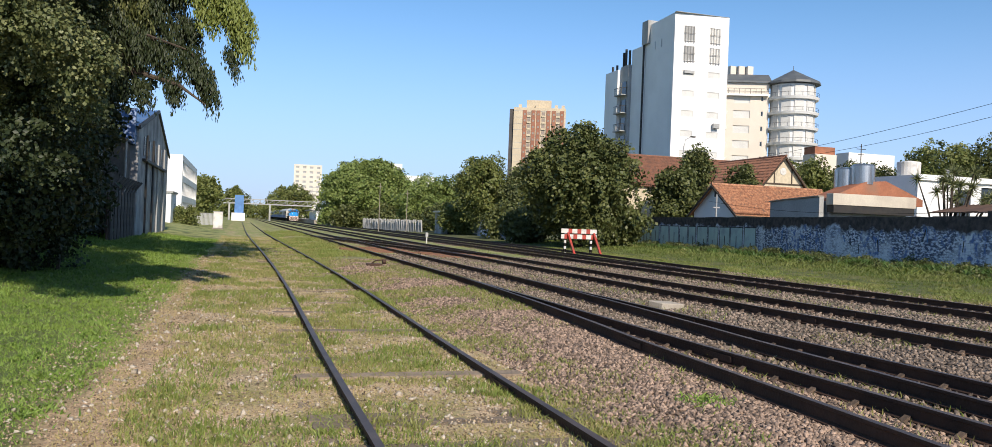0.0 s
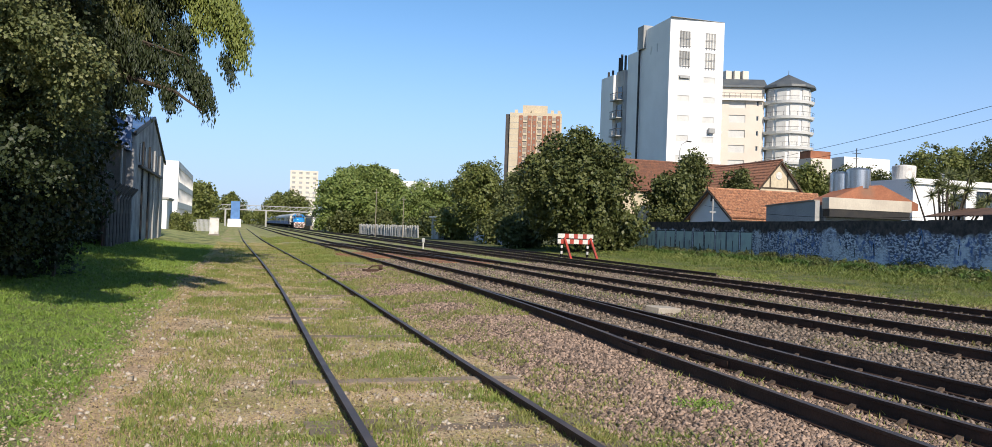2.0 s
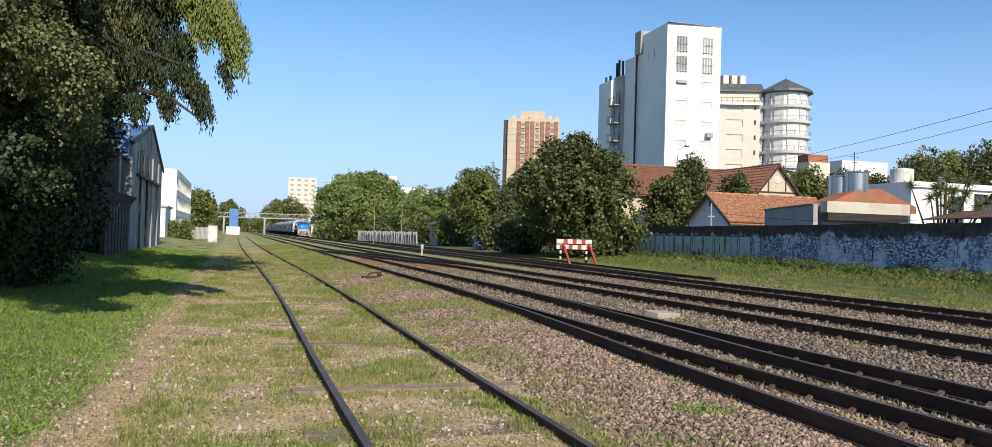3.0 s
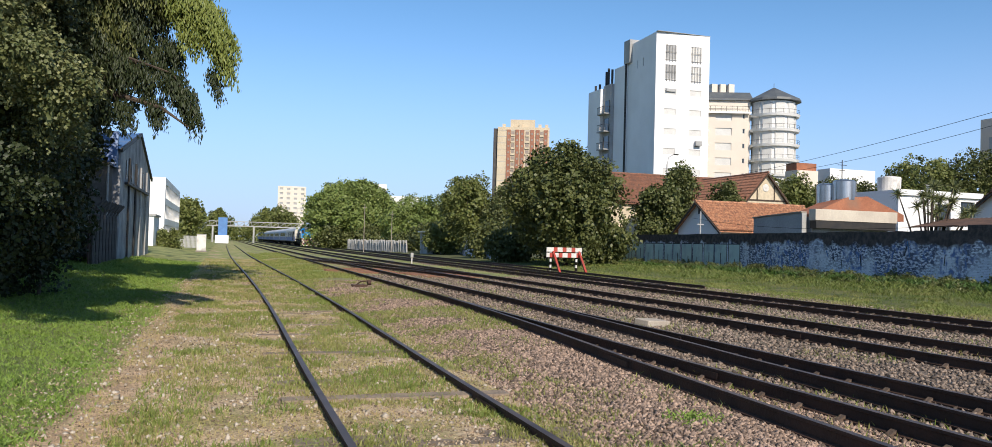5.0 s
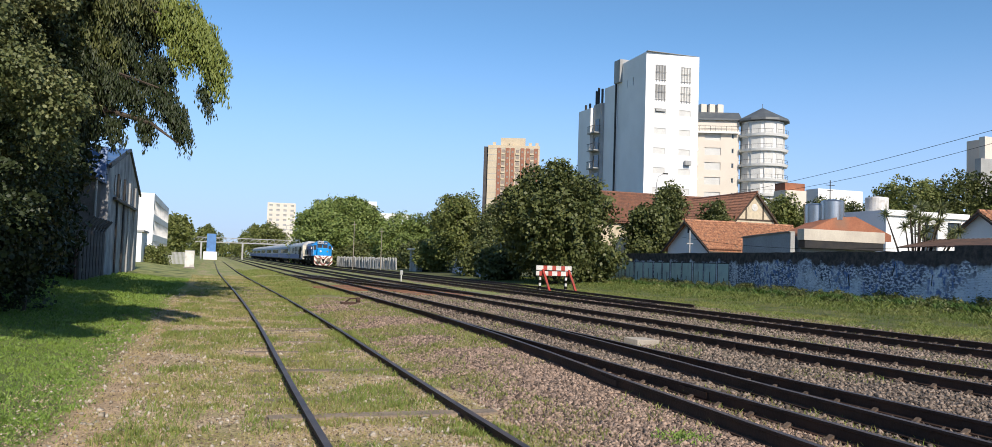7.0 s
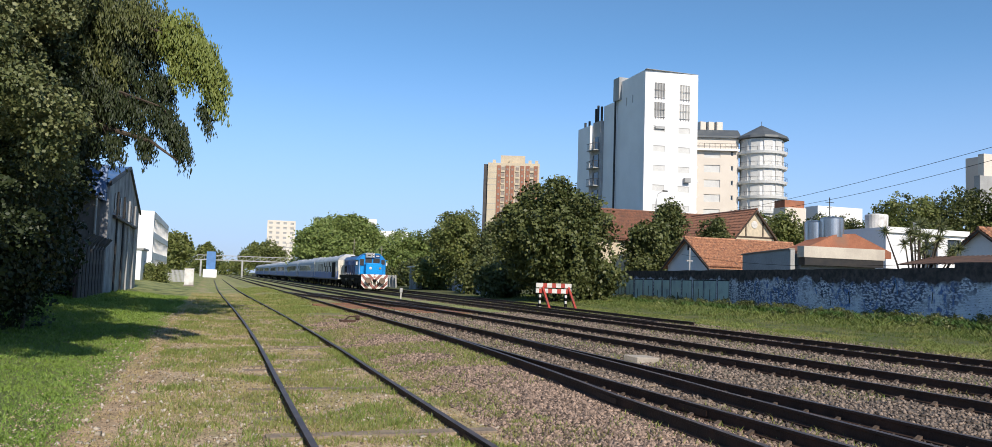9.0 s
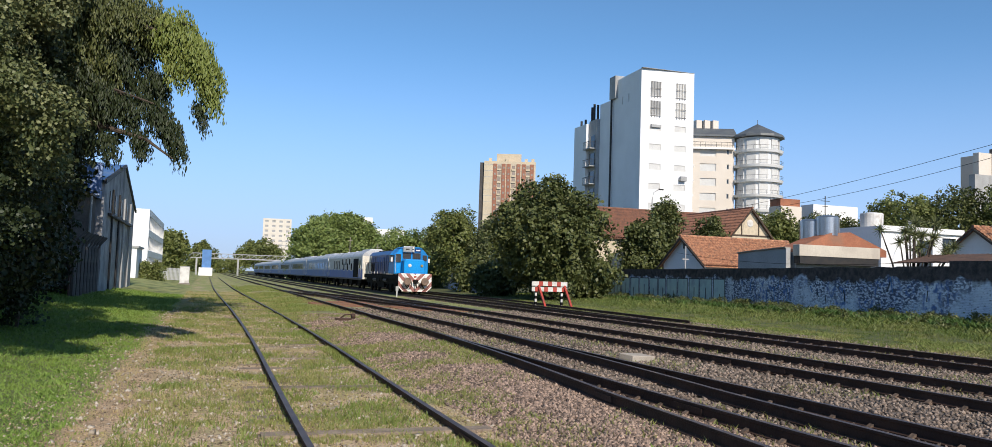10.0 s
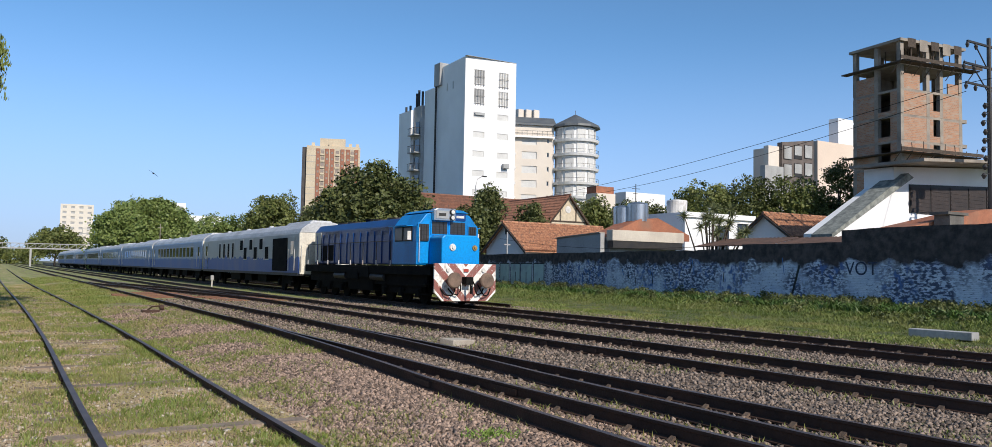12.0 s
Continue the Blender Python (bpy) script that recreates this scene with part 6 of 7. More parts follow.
part("wall", Shape().box(42.5, 58, 27, 29.2, 0, 3.9), WHITE, shed_roof)
part("roof", Shape().prism([(41.6, 3.9), (50.9, 5.6), (58, 6.2), (58, 4.9), (46, 3.9)], "y", 27.4, 29.4), TERRA, shed_roof, "orange roof")
part("parapet", Shape().prism([(46.5, 3.9), (58, 5.0), (58, 3.9)], "y", 26.9, 27.3), CHALK, shed_roof)
part("chimney", Shape().box(45.6, 47.0, 26.4, 27.3, 3.4, 5.0).box(45.3, 47.3, 26.3, 27.4, 5.0, 5.15), DARKCONC, shed_roof)

pole = thing("utility_pole", "steel lattice utility pole with crossarms and insulators", "utility pole", pose(53.2, 28.2, 0.2))
part("mast", Shape().tube([(0, 0, 0), (0, 0, 16.6)], [0.2, 0.12], 8), DARKMETAL, pole)
for z, w in ((16.0, 2.4), (14.6, 2.8), (13.4, 2.6)):
    arm = part("crossarm", Shape().box(-w, w, -0.06, 0.06, z, z + 0.12), DARKMETAL, pole)
    for k in (-1, -0.6, 0.5, 0.95):
        part("insulator", Shape().tube([(k * w, 0, z), (k * w, 0, z - 0.15), (k * w, 0, z - 0.35)], [0.05, 0.12, 0.06], 8), DARKMETAL, arm)
for k in range(9):
    z = 12.4 - k * 0.55
    part("insulator", Shape().tube([(-0.5 - 0.12 * (k % 3), 0, z), (-0.5 - 0.12 * (k % 3), 0, z - 0.16), (-0.5 - 0.12 * (k % 3), 0, z - 0.36)], [0.06, 0.16, 0.06], 8), DARKMETAL, pole)
    part("bracket", Shape().tube([(0, 0, z), (-0.6, 0, z)], 0.03, 5), DARKMETAL, pole)
for sx in (-1, 1):
    part("brace", Shape().tube([(0, 0, 13.0), (sx * 1.9, 0, 14.6)], 0.04, 5), DARKMETAL, pole)
    part("brace", Shape().tube([(0, 0, 14.4), (sx * 1.6, 0, 16.0)], 0.04, 5), DARKMETAL, pole)
part("transformer", Shape().tube([(0.5, 0, 10.0), (0.5, 0, 11.6)], 0.4, 14), DARKMETAL, pole)


def wire(a, b, sag, r=0.02):
    pts = [(a[0] + (b[0] - a[0]) * k / 16, a[1] + (b[1] - a[1]) * k / 16, a[2] + (b[2] - a[2]) * k / 16 - sag * 4 * (k / 16) * (1 - k / 16)) for k in range(17)]
    t = thing("overhead_wire", "black overhead wire sagging between poles", "wire", group="overhead wires")
    part("cable", Shape().tube(pts, r, 5), BLACK, t)


wire((52.4, 29.2, 14.1), (55.7, 80.0, 10.4), 0.5)
wire((52.4, 29.2, 13.5), (62.0, 80.0, 11.0), 0.7)
wire((52.4, 29.2, 14.0), (40, -20, 14.2), 0.6)


# ---- left side: barn, posts, buildings, station ----
barn = thing("warehouse", "grey warehouse with streaked white gable and blue metal roof", "warehouse")
# real streaks; base and stains are also darkened for the trees' shade
WASH = mat("streaked_whitewash", (0.50, 0.50, 0.50), (0.26, 0.26, 0.27), 0.9, 0.9, fine=5, dirt=(0.07, 0.07, 0.08), streak=True)
BLUEROOF = mat("blue_sheet_roof", (0.10, 0.20, 0.42), (0.07, 0.15, 0.33), 0.5, 0.45, fine=6, dirt=(0.2, 0.24, 0.3), streak=True)
part("wall", Shape().prism([(50.0, 0), (69.5, 0), (69.5, 6.1), (60.4, 8.3), (50.0, 6.3)], "x", -22, -5.5), WASH, barn)
for a, b, za, zb in ((49.6, 60.5, 6.3, 8.45), (60.5, 70.2, 8.45, 6.0)):
    r = Shape()
    for k in range(40):
        x0 = -22.4 + k * 0.4255
        r.poly([(x0, a, za), (x0 + 0.21, a, za + 0.05), (x0 + 0.21, b, zb + 0.05), (x0, b, zb)])
        r.poly([(x0 + 0.21, a, za + 0.05), (x0 + 0.4255, a, za), (x0 + 0.4255, b, zb), (x0 + 0.21, b, zb + 0.05)])
    part("roof", r, BLUEROOF, barn, "blue corrugated metal roof slope")
part("fascia", Shape().prism([(49.6, 6.15), (60.45, 8.3), (70.2, 5.85), (70.2, 6.05), (60.45, 8.5), (49.6, 6.4)], "x", -5.5, -5.38), DARKMETAL, barn)
part("ledge", Shape().box(-5.49, -5.25, 52, 66, 4.55, 4.7), DARKMETAL, barn)
for y in (52.5, 55.5, 59, 63):
    part("slit_window", Shape().box(-5.49, -5.45, y, y + 0.5, 4.9, 6.0), DARKPANE, barn)
# dark streaked render, shared with the fence posts
ANNEX = mat("dark_annex_render", (0.17, 0.155, 0.14), (0.11, 0.10, 0.09), 0.8, 0.95, fine=8, dirt=(0.05, 0.047, 0.045), streak=True)
annex = thing("shed", "dark grey annex with a blue sheet roof against the warehouse", "shed")
part("wall", Shape().prism([(-12, 0.1), (-5.9, 0.1), (-5.9, 5.3), (-12, 5.3)], "y", 47.6, 49.9), ANNEX, annex)
part("dormer", Shape().prism([(49.0, 5.3), (49.95, 5.3), (49.95, 7.3), (49.6, 7.3)], "x", -8.2, -5.62), BLUEROOF, annex, "faded blue sheet cladding")
part("roof_edge", Shape().box(-12.1, -5.75, 47.4, 49.9, 5.3, 5.42), DARKMETAL, annex)
part("downpipe", Shape().tube([(-5.82, 47.55, 0.1), (-5.82, 47.55, 5.3)], 0.05, 8), GREYW, annex)
part("downpipe", Shape().tube([(-7.0, 47.5, 2.8), (-7.0, 47.5, 5.3)], 0.05, 8), GREYW, annex)
for py in (53.8, 57.6, 61.0, 65.5):
    part("downpipe", Shape().tube([(-5.42, py, 0.2), (-5.42, py, 6.2)], 0.06, 8), DARKMETAL if py < 60 else GREYW, barn)
# posts wear the dark annex tone in place of the trees' shade
for k in range(8):
    y = 41.5 + k * 1.15
    p = thing("fence_post", "concrete fence post with a bent top, toned for shade", "fence post", pose(-5.6, y, 0.25), group="bent concrete fence posts")
    part("post", Shape().tube([(0, 0, -0.2), (0, 0, 2.3), (0.12, 0, 2.6), (0.4, 0, 2.95)], [0.10, 0.09, 0.08, 0.07], 6), ANNEX, p)
fence = thing("fence", "rusty sheet fence between concrete posts", "fence")
part("sheet", Shape().box(-5.75, -5.70, 41, 49.9, 0.1, 2.4), STEEL, fence)

lwhite = thing("building", "long white factory building with rows of windows", "building")
s = Shape()
holes = [(0.8 + 2.6 * k, 3.1 + 2.6 * k, z, z + 1.9) for k in range(15) for z in (1.2, 4.0, 6.8)]
facade(s, (-7.7, 122), (0, 1), 40, 0, 9.6, holes, 0.3)
facade(s, (-26, 122), (1, 0), 18.3, 0, 9.6, [], 0.3)
s.poly([(-26, 122, 9.6), (-7.7, 122, 9.6), (-7.7, 162, 9.6), (-26, 162, 9.6)])
w = part("wall", s, WHITE, lwhite)
for hh in holes:
    window_in(w, (-7.7, 122), (0, 1), hh, 0.3, PANE, GREYW)
lowhouse = thing("building", "low white shed before the factory", "building")
part("wall", Shape().box(-16, -7.4, 100, 108, 0, 3.8), WHITE, lowhouse)
part("roof", Shape().box(-16.2, -7.2, 99.8, 108.2, 3.8, 4.0), GREYW, lowhouse)

g = np.random.default_rng(77)
ivy_fence = thing("hedge", "ivy-covered fence beside the factory yard", "hedge")
hx, hy = g.uniform(-7.2, -5.2, 40), g.uniform(104, 110, 40)
part("foliage", leaf_cloud("foliage", np.stack([hx, hy, g.uniform(0.3, 2.0, 40)], 1), g.uniform(0.35, 0.6, 40), 7000, 0.22, LEAF_MID, seed=78), LEAF_MID, ivy_fence)
for k in range(5):
    part("post", Shape().box(-7.1 + k * 0.46, -7.0 + k * 0.46, 107, 107.1, 0, 2.3), CONC, ivy_fence)
yard = thing("fence", "pale concrete slat fence at the factory yard", "fence")
slat_mesh = Shape().box(-0.06, 0.06, -0.03, 0.03, 0, 1.6).mesh("slat", GREYW)
for k in range(14):
    o = part("slat", slat_mesh, GREYW, yard)
    o.matrix_basis = pose(-5.3 + k * 0.16, 118, 0.1, 0, 0, 3)
hut = thing("building", "low whitewashed trackside hut with a flat pale roof", "building")
# grey instead of whitewash: the wall's shade is put into its colour
part("wall", Shape().box(25.6, 32.2, 107, 111, 0, 3.0), GREYW, hut)
part("roof", Shape().box(25.3, 32.4, 106.2, 111.3, 3.0, 3.2), CHALK, hut, bevel=0.03)
for x in (26.4, 28.2):
    part("doorway", Shape().box(x, x + 0.9, 106.94, 106.996, 0.1, 2.2), DARKMETAL, hut)

cab1 = thing("relay_cabinet", "white trackside relay cabinet with graffiti", "cabinet", pose(-2.3, 100, -0.05))
part("body", Shape().box(-0.5, 0.5, -0.4, 0.4, 0.1, 1.9), CHALK, cab1, bevel=0.03)
part("plinth", Shape().box(-0.6, 0.6, -0.5, 0.5, -0.1, 0.1), CONC, cab1)
part("cap", Shape().box(-0.54, 0.54, -0.44, 0.44, 1.9, 1.97), GREYW, cab1)

bridge = thing("footbridge", "pale steel truss footbridge over the station tracks", "footbridge")
g = Shape().box(-14, 27, 262, 262.3, 4.9, 5.2).box(-14, 27, 262, 262.3, 6.3, 6.5)
for k in range(21):
    x = -14 + k * 2.0
    g.tube([(x, 262.1, 5.0), (x + 2.0, 262.1, 6.4)], 0.07, 5).tube([(x, 262.1, 5.0), (x, 262.1, 6.4)], 0.07, 5)
part("truss", g, GREYW, bridge)
part("deck", Shape().box(-14, 27, 262.3, 264.5, 4.9, 5.1), GREYW, bridge)
for x in (-13, -3, 8.8, 26):
    part("column", Shape().box(x - 0.25, x + 0.25, 262, 262.6, 0, 4.9), GREYW, bridge)
tower = thing("station_sign", "blue and white station tower by the footbridge", "sign tower")
part("panel", Shape().box(-1.3, 1.0, 230, 230.6, 0.2, 6.8), BLUE, tower)
part("base", Shape().box(-2.0, 1.4, 229, 232, 0, 2.1), WHITE, tower)
plat = thing("platform_building", "white station platform shelter with a flat canopy", "station building")
part("wall", Shape().box(20.5, 29, 236, 260, 0.2, 3.4), WHITE, plat)
part("canopy", Shape().box(19.2, 30, 235.6, 262, 3.6, 3.85), GREYW, plat)
part("platform", Shape().box(19, 30, 225, 420, 0.0, 1.0), CONC, plat)
gantry = thing("signal_gantry", "pale steel signal gantry beside the platform", "signal gantry", pose(18.7, 190, 0))
g = Shape()
for x in (0, 1.0):
    g.tube([(x, 0, 0), (x, 0, 8.6)], 0.09, 6)
for k in range(8):
    g.tube([(0, 0, k * 1.05), (1.0, 0, (k + 1) * 1.05)], 0.05, 5)
g.box(-3.2, 1.4, -0.4, 0.4, 7.4, 7.5).tube([(-3.2, -0.4, 8.4), (1.4, -0.4, 8.4)], 0.05, 5).tube([(-3.2, -0.4, 7.4), (-3.2, -0.4, 8.4)], 0.05, 5)
part("lattice", g, GREYW, gantry)

# picket fence, dwarf signal, point lever, small loose things
pick = thing("picket_fence", "whitish concrete picket fence with gaps", "fence")
pm = Shape().box(-0.09, 0.09, -0.04, 0.04, 0, 1.75).mesh("picket", GREYW)
for k in range(-12, 70):
    if random.random() < 0.12:
        continue
    f = k / 70
    o = part("picket", pm, GREYW, pick)
    o.matrix_basis = pose(21.5 + 3.5 * f, 142 - 26 * f, 0.1 + random.uniform(-0.1, 0.1), random.uniform(-3, 3), random.uniform(-4, 4), 8)
dw = thing("dwarf_signal", "small white trackside dwarf signal", "signal", pose(13.7, 62, 0.0))
part("post", Shape().tube([(0, 0, 0), (0, 0, 0.55)], 0.05, 8), CHALK, dw)
part("head", Shape().box(-0.11, 0.11, -0.08, 0.08, 0.5, 0.85), GREYW, dw, bevel=0.03)
lev = thing("point_lever", "rusty point lever box between the tracks", "point lever", pose(4.6, 29.2, 0.0))
part("frame", Shape().box(-0.28, 0.28, -0.14, 0.14, 0.0, 0.13), STEEL, lev, bevel=0.02)
part("lever", Shape().tube([(-0.1, 0, 0.12), (0.05, -0.03, 0.24), (0.34, -0.05, 0.27)], 0.028, 6), STEEL, lev)
part("weight", Shape().tube([(0.28, -0.05, 0.2), (0.40, -0.05, 0.2)], 0.09, 10), STEEL, lev)
slab = thing("concrete_slab", "broken pale concrete slab lying in the ballast", "concrete slab", pose(8.75, 15.8, 0.02, 4, 3, 20))
part("slab", Shape().box(-0.35, 0.35, -0.2, 0.2, 0, 0.14), mat("pale_concrete", (0.5, 0.44, 0.36), (0.42, 0.36, 0.29), 3, 0.9), slab, bevel=0.02)
kerb = thing("concrete_block", "long pale concrete beam lying in the grass", "concrete beam", pose(21.7, 12.3, 0.07, 0, 0, 4))
part("beam", Shape().box(-0.2, 0.2, -0.4, 1.25, 0, 0.21), GREYW, kerb, bevel=0.015)

oldwall = thing("boundary_wall", "low weathered wall with blue graffiti under dark trees", "wall", kind="structure")
part("wall_section", Shape().prism([(25.2, 74), (25.4, 74), (28.2, 98), (28.0, 98)], "z", 0, 2.1), WALL_PAINT, oldwall)
for k in range(5):
    y = 78 + k * 2.2
    part("graffiti_panel", Shape().box(25.2 + (y - 74) * 0.1167 - 0.03, 25.2 + (y - 74) * 0.1167 + 0.02, y, y + 1.3, 0.5, 1.8), BLUE if k % 2 else GREYW, oldwall)
for x, y, h in ((17.9, 111, 6.6), (22.6, 116, 6.0), (33.0, 118, 8.0)):
    lp = thing("lamp_post", "thin grey steel post beside the tracks", "post", pose(x, y, 0), group="trackside posts")
    part("mast", Shape().tube([(0, 0, 0), (0, 0, h)], [0.06, 0.04], 8), CONC, lp)
    part("arm", Shape().box(-0.3, 0.3, -0.03, 0.03, h - 0.5, h - 0.44), CONC, lp)
bird = thing("bird", "dark bird in flight with spread wings", "bird")
part("body", Shape().tube([(0, -0.35, 0), (0, -0.15, 0.02), (0, 0.2, 0.03), (0, 0.5, 0.0)], [0.03, 0.11, 0.12, 0.02], 8), BLACK, bird)
for sx in (-1, 1):
    part("wing", Shape().prism([(0, -0.12), (sx * 0.5, -0.22), (sx * 0.95, 0.05), (sx * 0.45, 0.14), (0, 0.15)], "z", 0.02, 0.05), BLACK, bird)

for vx, vh in ((57.5, 0.9), (60.4, 0.7)):
    vp = thing("chimney", "small white roof vent with a cap", "chimney", pose(vx, 56.0, 6.9))
    part("stack", Shape().box(-0.18, 0.18, -0.18, 0.18, 0, vh), CHALK, vp, bevel=0.02)
    part("cap", Shape().box(-0.25, 0.25, -0.25, 0.25, vh, vh + 0.08), CONC, vp)
mast = thing("antenna_mast", "thin rooftop antenna mast beside the steel tank", "antenna", pose(43.9, 50.9, 5.3))
part("mast", Shape().tube([(0, 0, 0), (0, 0, 3.4)], 0.035, 6), DARKMETAL, mast)
part("crossbar", Shape().box(-0.4, 0.4, -0.02, 0.02, 3.0, 3.04).box(-0.25, 0.25, -0.02, 0.02, 2.6, 2.64), DARKMETAL, mast)
pipe = thing("vent_pipe", "weathered vent pipe with a small crosspiece above the wall", "pipe", pose(36.9, 59.0, 0.2))
part("pipe", Shape().tube([(0, 0, 0), (0, 0, 4.6)], 0.06, 8), GREYW, pipe)
part("crosspiece", Shape().box(-0.3, 0.3, -0.04, 0.04, 3.5, 3.6), GREYW, pipe)
lamp = thing("street_lamp", "tall street lamp with a bent arm behind the houses", "street lamp", pose(47.2, 82.6, 0.2))
part("pole", Shape().tube([(0, 0, 0), (0, 0, 11.0), (0.2, 0, 11.8), (0.9, 0, 12.2)], [0.1, 0.07, 0.05, 0.05], 8), GREYW, lamp)
part("head", Shape().box(0.8, 1.4, -0.12, 0.12, 12.1, 12.25), DARKMETAL, lamp, bevel=0.03)
wire((38.3, 62.5, 4.4), (33.6, 31.0, 3.2), 0.5, 0.012)


# ---- loose cover: ballast stones, grass, weeds, pale stones ----
def scatter_stones(name, label, x, y, size, material, seed, group=None):
    """Small angular stones of eight faces lying on the ground."""
    g = np.random.default_rng(seed)
    n = len(x)
    base = np.array([(1, 0, 0), (-1, 0, 0), (0, 1, 0), (0, -1, 0), (0, 0, 0.8), (0, 0, -0.8)], dtype=float)
    tri = np.array([(0, 2, 4), (2, 1, 4), (1, 3, 4), (3, 0, 4), (2, 0, 5), (1, 2, 5), (3, 1, 5), (0, 3, 5)])
    v = base[None] * g.uniform(0.55, 1.25, (n, 6, 1)) + g.normal(size=(n, 6, 3)) * 0.18
    a = g.uniform(0, 2 * math.pi, n)
    tilt = g.normal(size=n) * 0.5
    ca, sa, ct, st = np.cos(a), np.sin(a), np.cos(tilt), np.sin(tilt)
    vx, vy, vz = v[..., 0], v[..., 1], v[..., 2]
    vy, vz = vy * ct[:, None] - vz * st[:, None], vy * st[:, None] + vz * ct[:, None]
    v = np.stack([vx * ca[:, None] - vy * sa[:, None], vx * sa[:, None] + vy * ca[:, None], vz], -1) * size[:, None, None]
    v += np.stack([x, y, ground_z(x, y) + size * 0.3], 1)[:, None]
    f = (np.arange(n)[:, None, None] * 6 + tri[None]).reshape(-1, 3)
    ob = new(name, bulk(name, v.reshape(-1, 3), f, material))
    return tagged(ob, label, "ballast" if not group else group, kind="stuff")


def scatter_blades(name, label, x, y, height, material, seed, lean=0.5, wide=0.09, z=None):
    g = np.random.default_rng(seed)
    n = len(x)
    a = g.uniform(0, 2 * math.pi, n)
    d = g.uniform(0, 2 * math.pi, n)
    z0 = (ground_z(x, y) if z is None else z) - 0.01
    w = (height * wide)[:, None]
    side = np.stack([np.cos(a), np.sin(a), np.zeros(n)], 1)
    tip = np.stack([np.cos(d) * lean * g.random(n), np.sin(d) * lean * g.random(n), np.ones(n)], 1)
    p = np.stack([x, y, z0], 1)
    mid = p + tip * height[:, None] * 0.55 * np.array([0.5, 0.5, 1])
    v = np.stack([p - side * w, p + side * w, mid + side * w * 0.8, p + tip * height[:, None], mid - side * w * 0.8], 1).reshape(-1, 3)
    i = np.arange(n)[:, None] * 5
    f = np.concatenate([i + np.array([0, 1, 2]), i + np.array([0, 2, 4]), i + np.array([4, 2, 3])], 1).reshape(-1, 3)
    ob = new(name, bulk(name, v, f, material))
    return tagged(ob, label, "grass", kind="stuff")


def spread(n, x0, x1, y0, y1, g):
    """Denser near the start of the y range."""
    return g.uniform(x0, x1, n), y0 * np.exp(g.random(n) * math.log(y1 / y0))


def patchy(x, y, scale, cut, off=0.0):
    keep = np.array([noise.noise((a * scale + off, b * scale, off)) for a, b in zip(x, y)]) > cut
    return x[keep], y[keep]


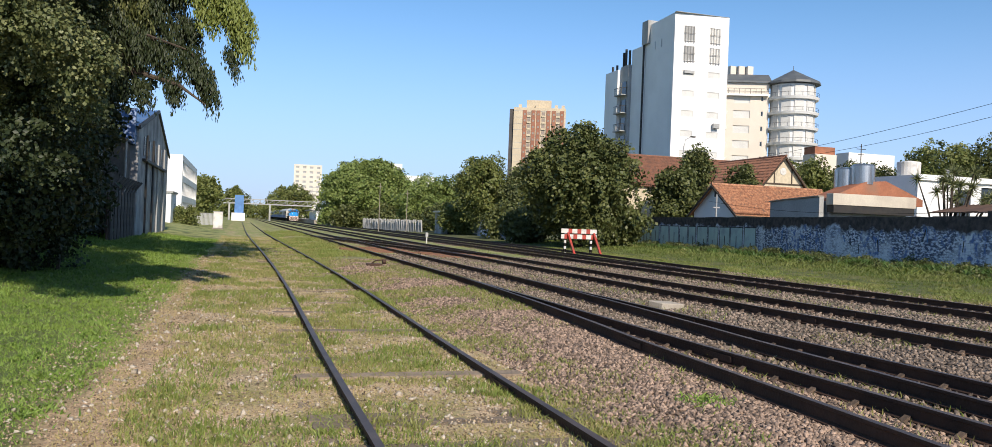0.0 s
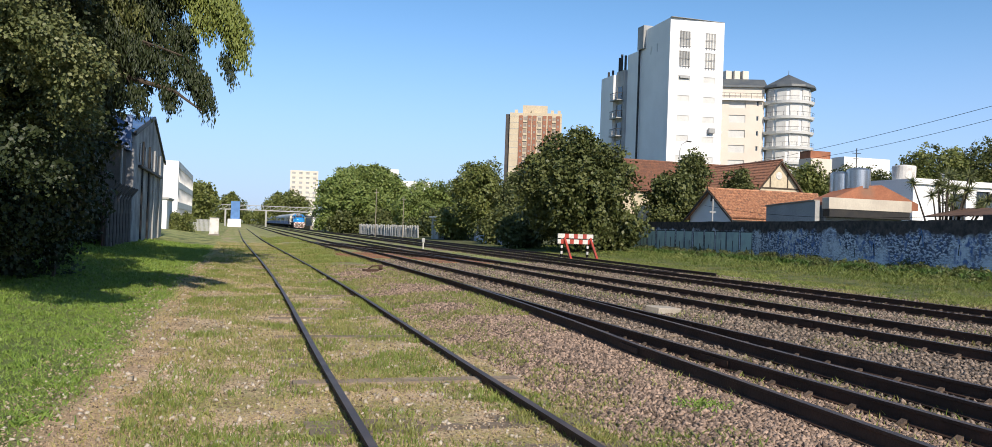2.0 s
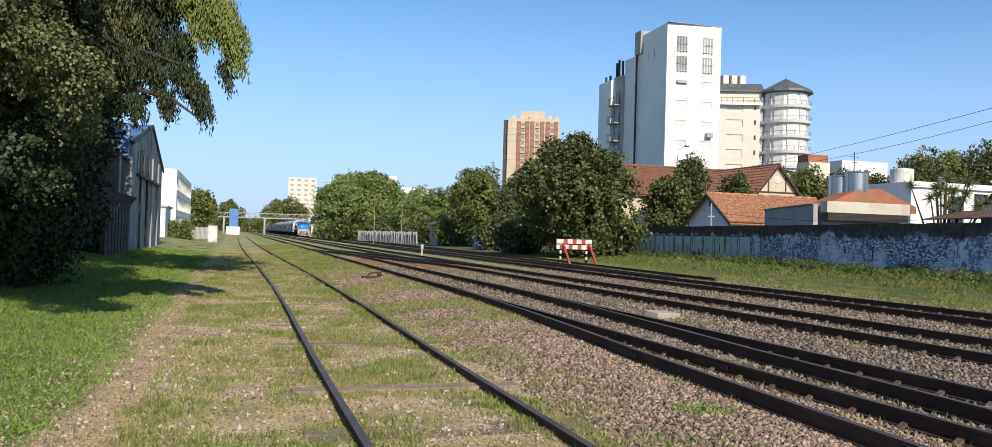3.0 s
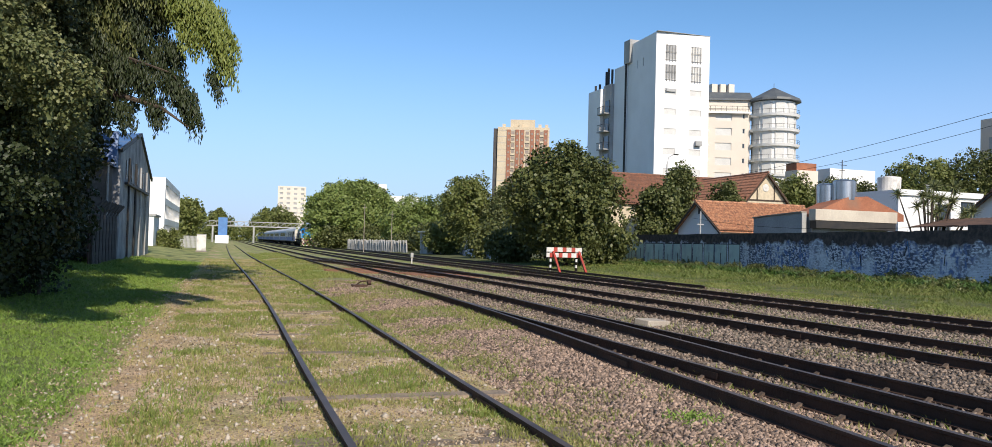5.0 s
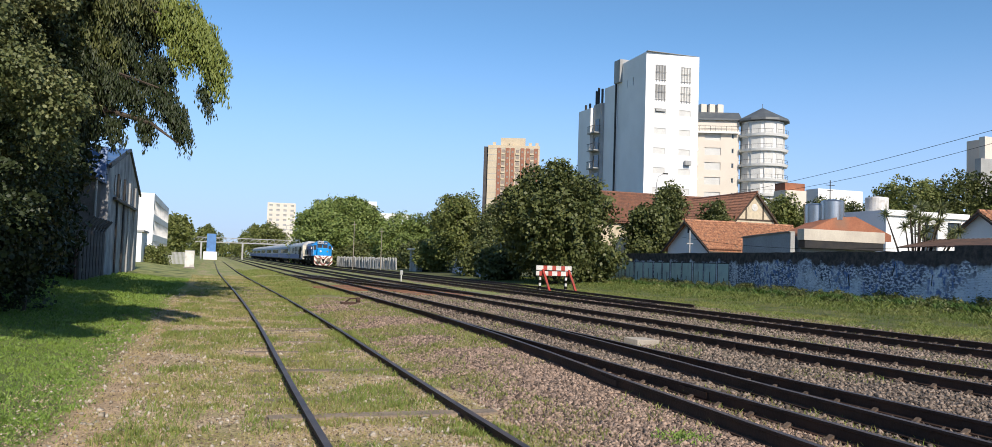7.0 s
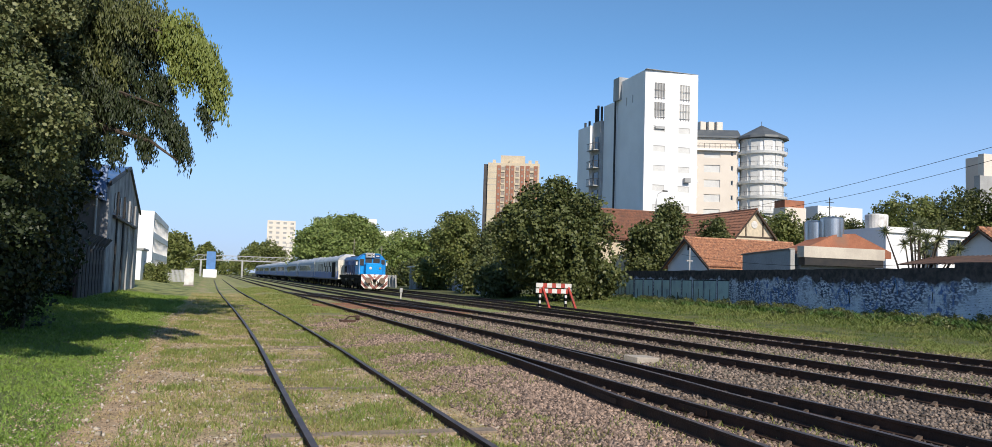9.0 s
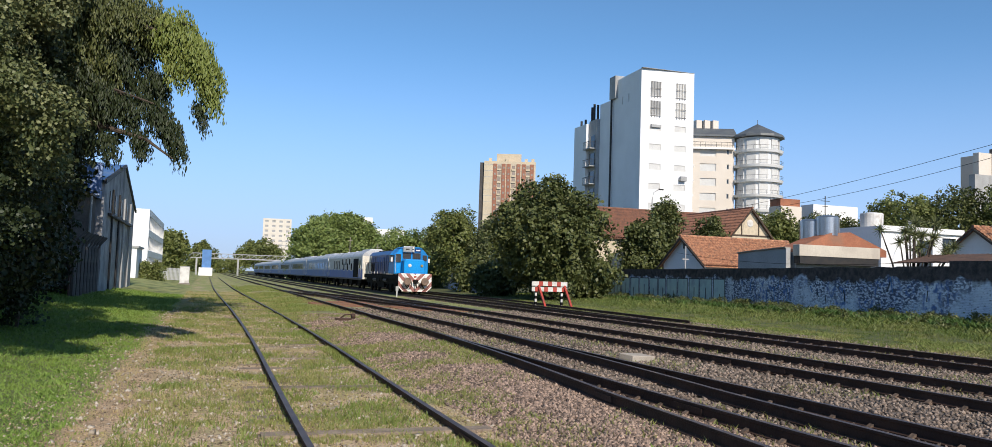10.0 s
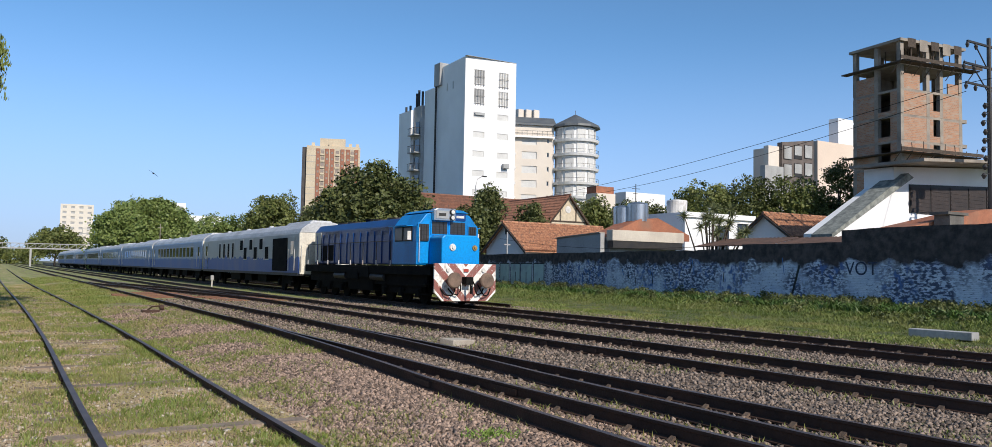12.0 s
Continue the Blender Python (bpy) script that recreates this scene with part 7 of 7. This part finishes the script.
def loose_cover():
    g = np.random.default_rng(21)
    red = island_mat("ballast_stone", (0.56, 0.40, 0.30), (0.085, 0.06, 0.046))
    grey = island_mat("grey_ballast_stone", (0.41, 0.315, 0.245), (0.055, 0.042, 0.034))
    x, y = spread(80000, 3.25, 6.3, 2.6, 34, g)
    scatter_stones("ballast", "brown and pinkish crushed stone ballast", x, y, g.uniform(0.010, 0.033, len(x)) * (1 + 0.02 * y), red, 22)
    x, y = spread(70000, 6.0, 20.2, 3.2, 40, g)
    scatter_stones("ballast", "grey-brown crushed stone ballast between the rails", x, y, g.uniform(0.014, 0.037, len(x)) * (1 + 0.02 * y), grey, 23)
    pale = island_mat("pale_stone", (0.66, 0.57, 0.46), (0.36, 0.30, 0.22))
    x, y = spread(3600, -1.9, 3.4, 3.5, 40, g)
    scatter_stones("loose_stones", "pale stones scattered on the trodden path", x, y, g.uniform(0.008, 0.03, len(x)) * (1 + 0.02 * y), pale, 24, "stones")
    x, y = spread(160, -1.6, 3.2, 4.5, 30, g)
    scatter_stones("loose_stones", "larger whitish stones lying on the trodden path", x, y, g.uniform(0.02, 0.05, len(x)), pale, 36, "stones")
    green = leaf_mat("grass_blade", (0.10, 0.18, 0.025), (0.27, 0.37, 0.075), (0.20, 0.28, 0.05))
    straw = leaf_mat("dry_grass_blade", (0.46, 0.37, 0.16), (0.24, 0.26, 0.06), (0.52, 0.40, 0.21))
    x, y = spread(330000, -8.5, -1.15, 4.2, 60, g)
    keep = x < -1.42 + 0.13 * np.sin(y * 0.7) + g.normal(size=len(x)) * 0.13
    x, y = x[keep], y[keep]
    lush = np.array([0.75 + 0.9 * max(0.0, noise.noise((a * 2.3, b * 1.6, 0))) + 0.5 * noise.noise((a * 7, b * 5, 3)) for a, b in zip(x, y)])
    scatter_blades("grass", "short bright green grass on the bank", x, y, lush * g.uniform(0.015, 0.05, len(x)) * (1 + 0.03 * y), green, 25, 2.0, 0.15)
    x, y = spread(120000, -1.3, 3.9, 3.6, 70, g)
    x, y = patchy(x, y, 0.9, -0.06)
    scatter_blades("grass", "thin dry grass on the path and siding", x, y, g.uniform(0.016, 0.04, len(x)) * (1 + 0.025 * y), straw, 26, 2.2, 0.10)
    litter = island_mat("dry_litter", (0.62, 0.47, 0.31), (0.10, 0.07, 0.042))
    x, y = spread(45000, -2.2, 3.9, 3.4, 40, g)
    scatter_stones("litter", "fine gravel and dry litter on the trodden earth", x, y, g.uniform(0.005, 0.015, len(x)) * (1 + 0.03 * y), litter, 32, "litter")
    mixed = leaf_mat("mixed_grass_blade", (0.13, 0.19, 0.035), (0.25, 0.27, 0.07), (0.30, 0.27, 0.10))
    x, y = spread(80000, -0.85, 4.2, 3.6, 60, g)
    x, y = patchy(x, y, 0.75, 0.06, 7.0)
    scatter_blades("grass", "green tufts between the sleepers of the siding", x, y, g.uniform(0.025, 0.07, len(x)) * (1 + 0.02 * y), mixed, 27, 1.5, 0.10)
    cx, cy = spread(5200, -0.95, 4.0, 3.6, 40, g)
    cx, cy = patchy(cx, cy, 0.8, 0.0, 17.0)
    tx, ty = np.repeat(cx, 16), np.repeat(cy, 16)
    tx, ty = tx + g.normal(size=len(tx)) * 0.045 * (1 + 0.03 * ty), ty + g.normal(size=len(ty)) * 0.045 * (1 + 0.03 * ty)
    scatter_blades("grass", "small grass tufts in the trodden earth", tx, ty, g.uniform(0.03, 0.075, len(tx)) * (1 + 0.02 * ty), mixed, 34, 1.2, 0.09)
    x, y = spread(42000, 4.2, 19.5, 4.0, 60, g)
    x, y = patchy(x, y, 0.42, 0.14, 3.0)
    scatter_blades("grass", "weeds between the main line rails", x, y, g.uniform(0.03, 0.10, len(x)) * (1 + 0.01 * y), mixed, 28, 1.1, 0.08)
    x, y = spread(170000, 19.2, 34.5, 7.0, 78, g)
    keep = (x < 33.3 + 0.1 * (y - 30)) & (x > 19.4 + g.normal(size=len(x)) * 0.5)
    x, y = x[keep], y[keep]
    x2, y2 = spread(60000, 2.6, 6.4, 15, 95, g)
    x2, y2 = patchy(x2, y2, 0.35, -0.08, 11.0)
    scatter_blades("grass", "yellow-green weeds between the siding and the main line", x2, y2, g.uniform(0.03, 0.09, len(x2)) * (1 + 0.012 * y2), mixed, 33, 1.4, 0.12)
    vergem = leaf_mat("verge_blade", (0.06, 0.105, 0.018), (0.185, 0.22, 0.05), (0.20, 0.205, 0.06))
    lump = np.array([0.55 + 0.9 * max(0.0, noise.noise((a * 0.9, b * 0.6, 4))) + 0.4 * noise.noise((a * 3, b * 2, 9)) for a, b in zip(x, y)])
    tall = lump * (0.08 + 0.16 * smooth_step(x, 22, 28))
    scatter_blades("grass", "tall green weeds along the foot of the wall", x, y, g.uniform(0.5, 1.2, len(x)) * tall, vergem, 29, 1.6, 0.14)
    x, y = spread(90000, 24, 34.0, 7.0, 78, g)
    keep = (x < 33.4 + 0.1 * (y - 30)) & (x > 29.2 + 0.1 * (y - 30))
    x, y = patchy(x[keep], y[keep], 0.55, -0.02, 23.0)
    dark = leaf_mat("weed_leaf", (0.05, 0.10, 0.02), (0.09, 0.15, 0.03), (0.07, 0.12, 0.025))
    scatter_blades("weeds", "dark leafy weeds against the wall", x, y, g.uniform(0.10, 0.42, len(x)), dark, 30, 1.7, 0.13)
    k = 520
    wy = 7.5 * np.exp(g.random(k) * math.log(9.5))
    wx = wall_x(wy) - 0.25 - np.abs(g.normal(size=k)) * 2.4
    wr = g.uniform(0.14, 0.42, k) * (1 - 0.5 * np.clip(wall_x(wy) - wx - 0.6, 0, 5) / 5)
    ob = new("weeds", leaf_cloud("weeds", np.stack([wx, wy, ground_z(wx, wy) + wr * 0.6], 1), wr, 90000, 0.095, LEAF_DARK, seed=88))
    tagged(ob, "low leafy weed clumps heaped against the old wall", "weeds", kind="stuff")
    x, y = spread(50000, 18.8, 23.0, 6.5, 60, g)
    x, y = patchy(x, y, 0.6, -0.12, 31.0)
    scatter_blades("grass", "short yellow-green grass beside the far rails", x, y, g.uniform(0.04, 0.12, len(x)), mixed, 37, 1.8, 0.14)
    # one green clump in the ballast
    n = 300
    cx, cy = g.normal(size=n) * 0.15 + 4.4, g.normal(size=n) * 0.12 + 7.1
    scatter_blades("grass", "bright green clump of weed in the ballast", cx, cy, g.uniform(0.03, 0.085, n), green, 31, 1.8, 0.2)


loose_cover()


def motions():
    for ob, off in TRAIN:
        walk(ob, [(t, pose(16.0, front + off, 0.2)) for t, front in RUN])
    walk(bird, [(0.0, pose(27, 186, 6)), (11.2, pose(26, 178, 8)), (11.9, pose(23.3, 151, 14.8, 10, 25, 20)), (12.0, pose(22.4, 148, 16.6, 15, 30, 20))])


RUN = [(0.0, 262.0), (3.0, 204.5), (5.5, 156.0), (7.5, 117.0), (9.5, 75.2), (10.5, 56.5), (11.0, 47.0), (11.5, 37.8), (12.0, 28.5)]
motions()
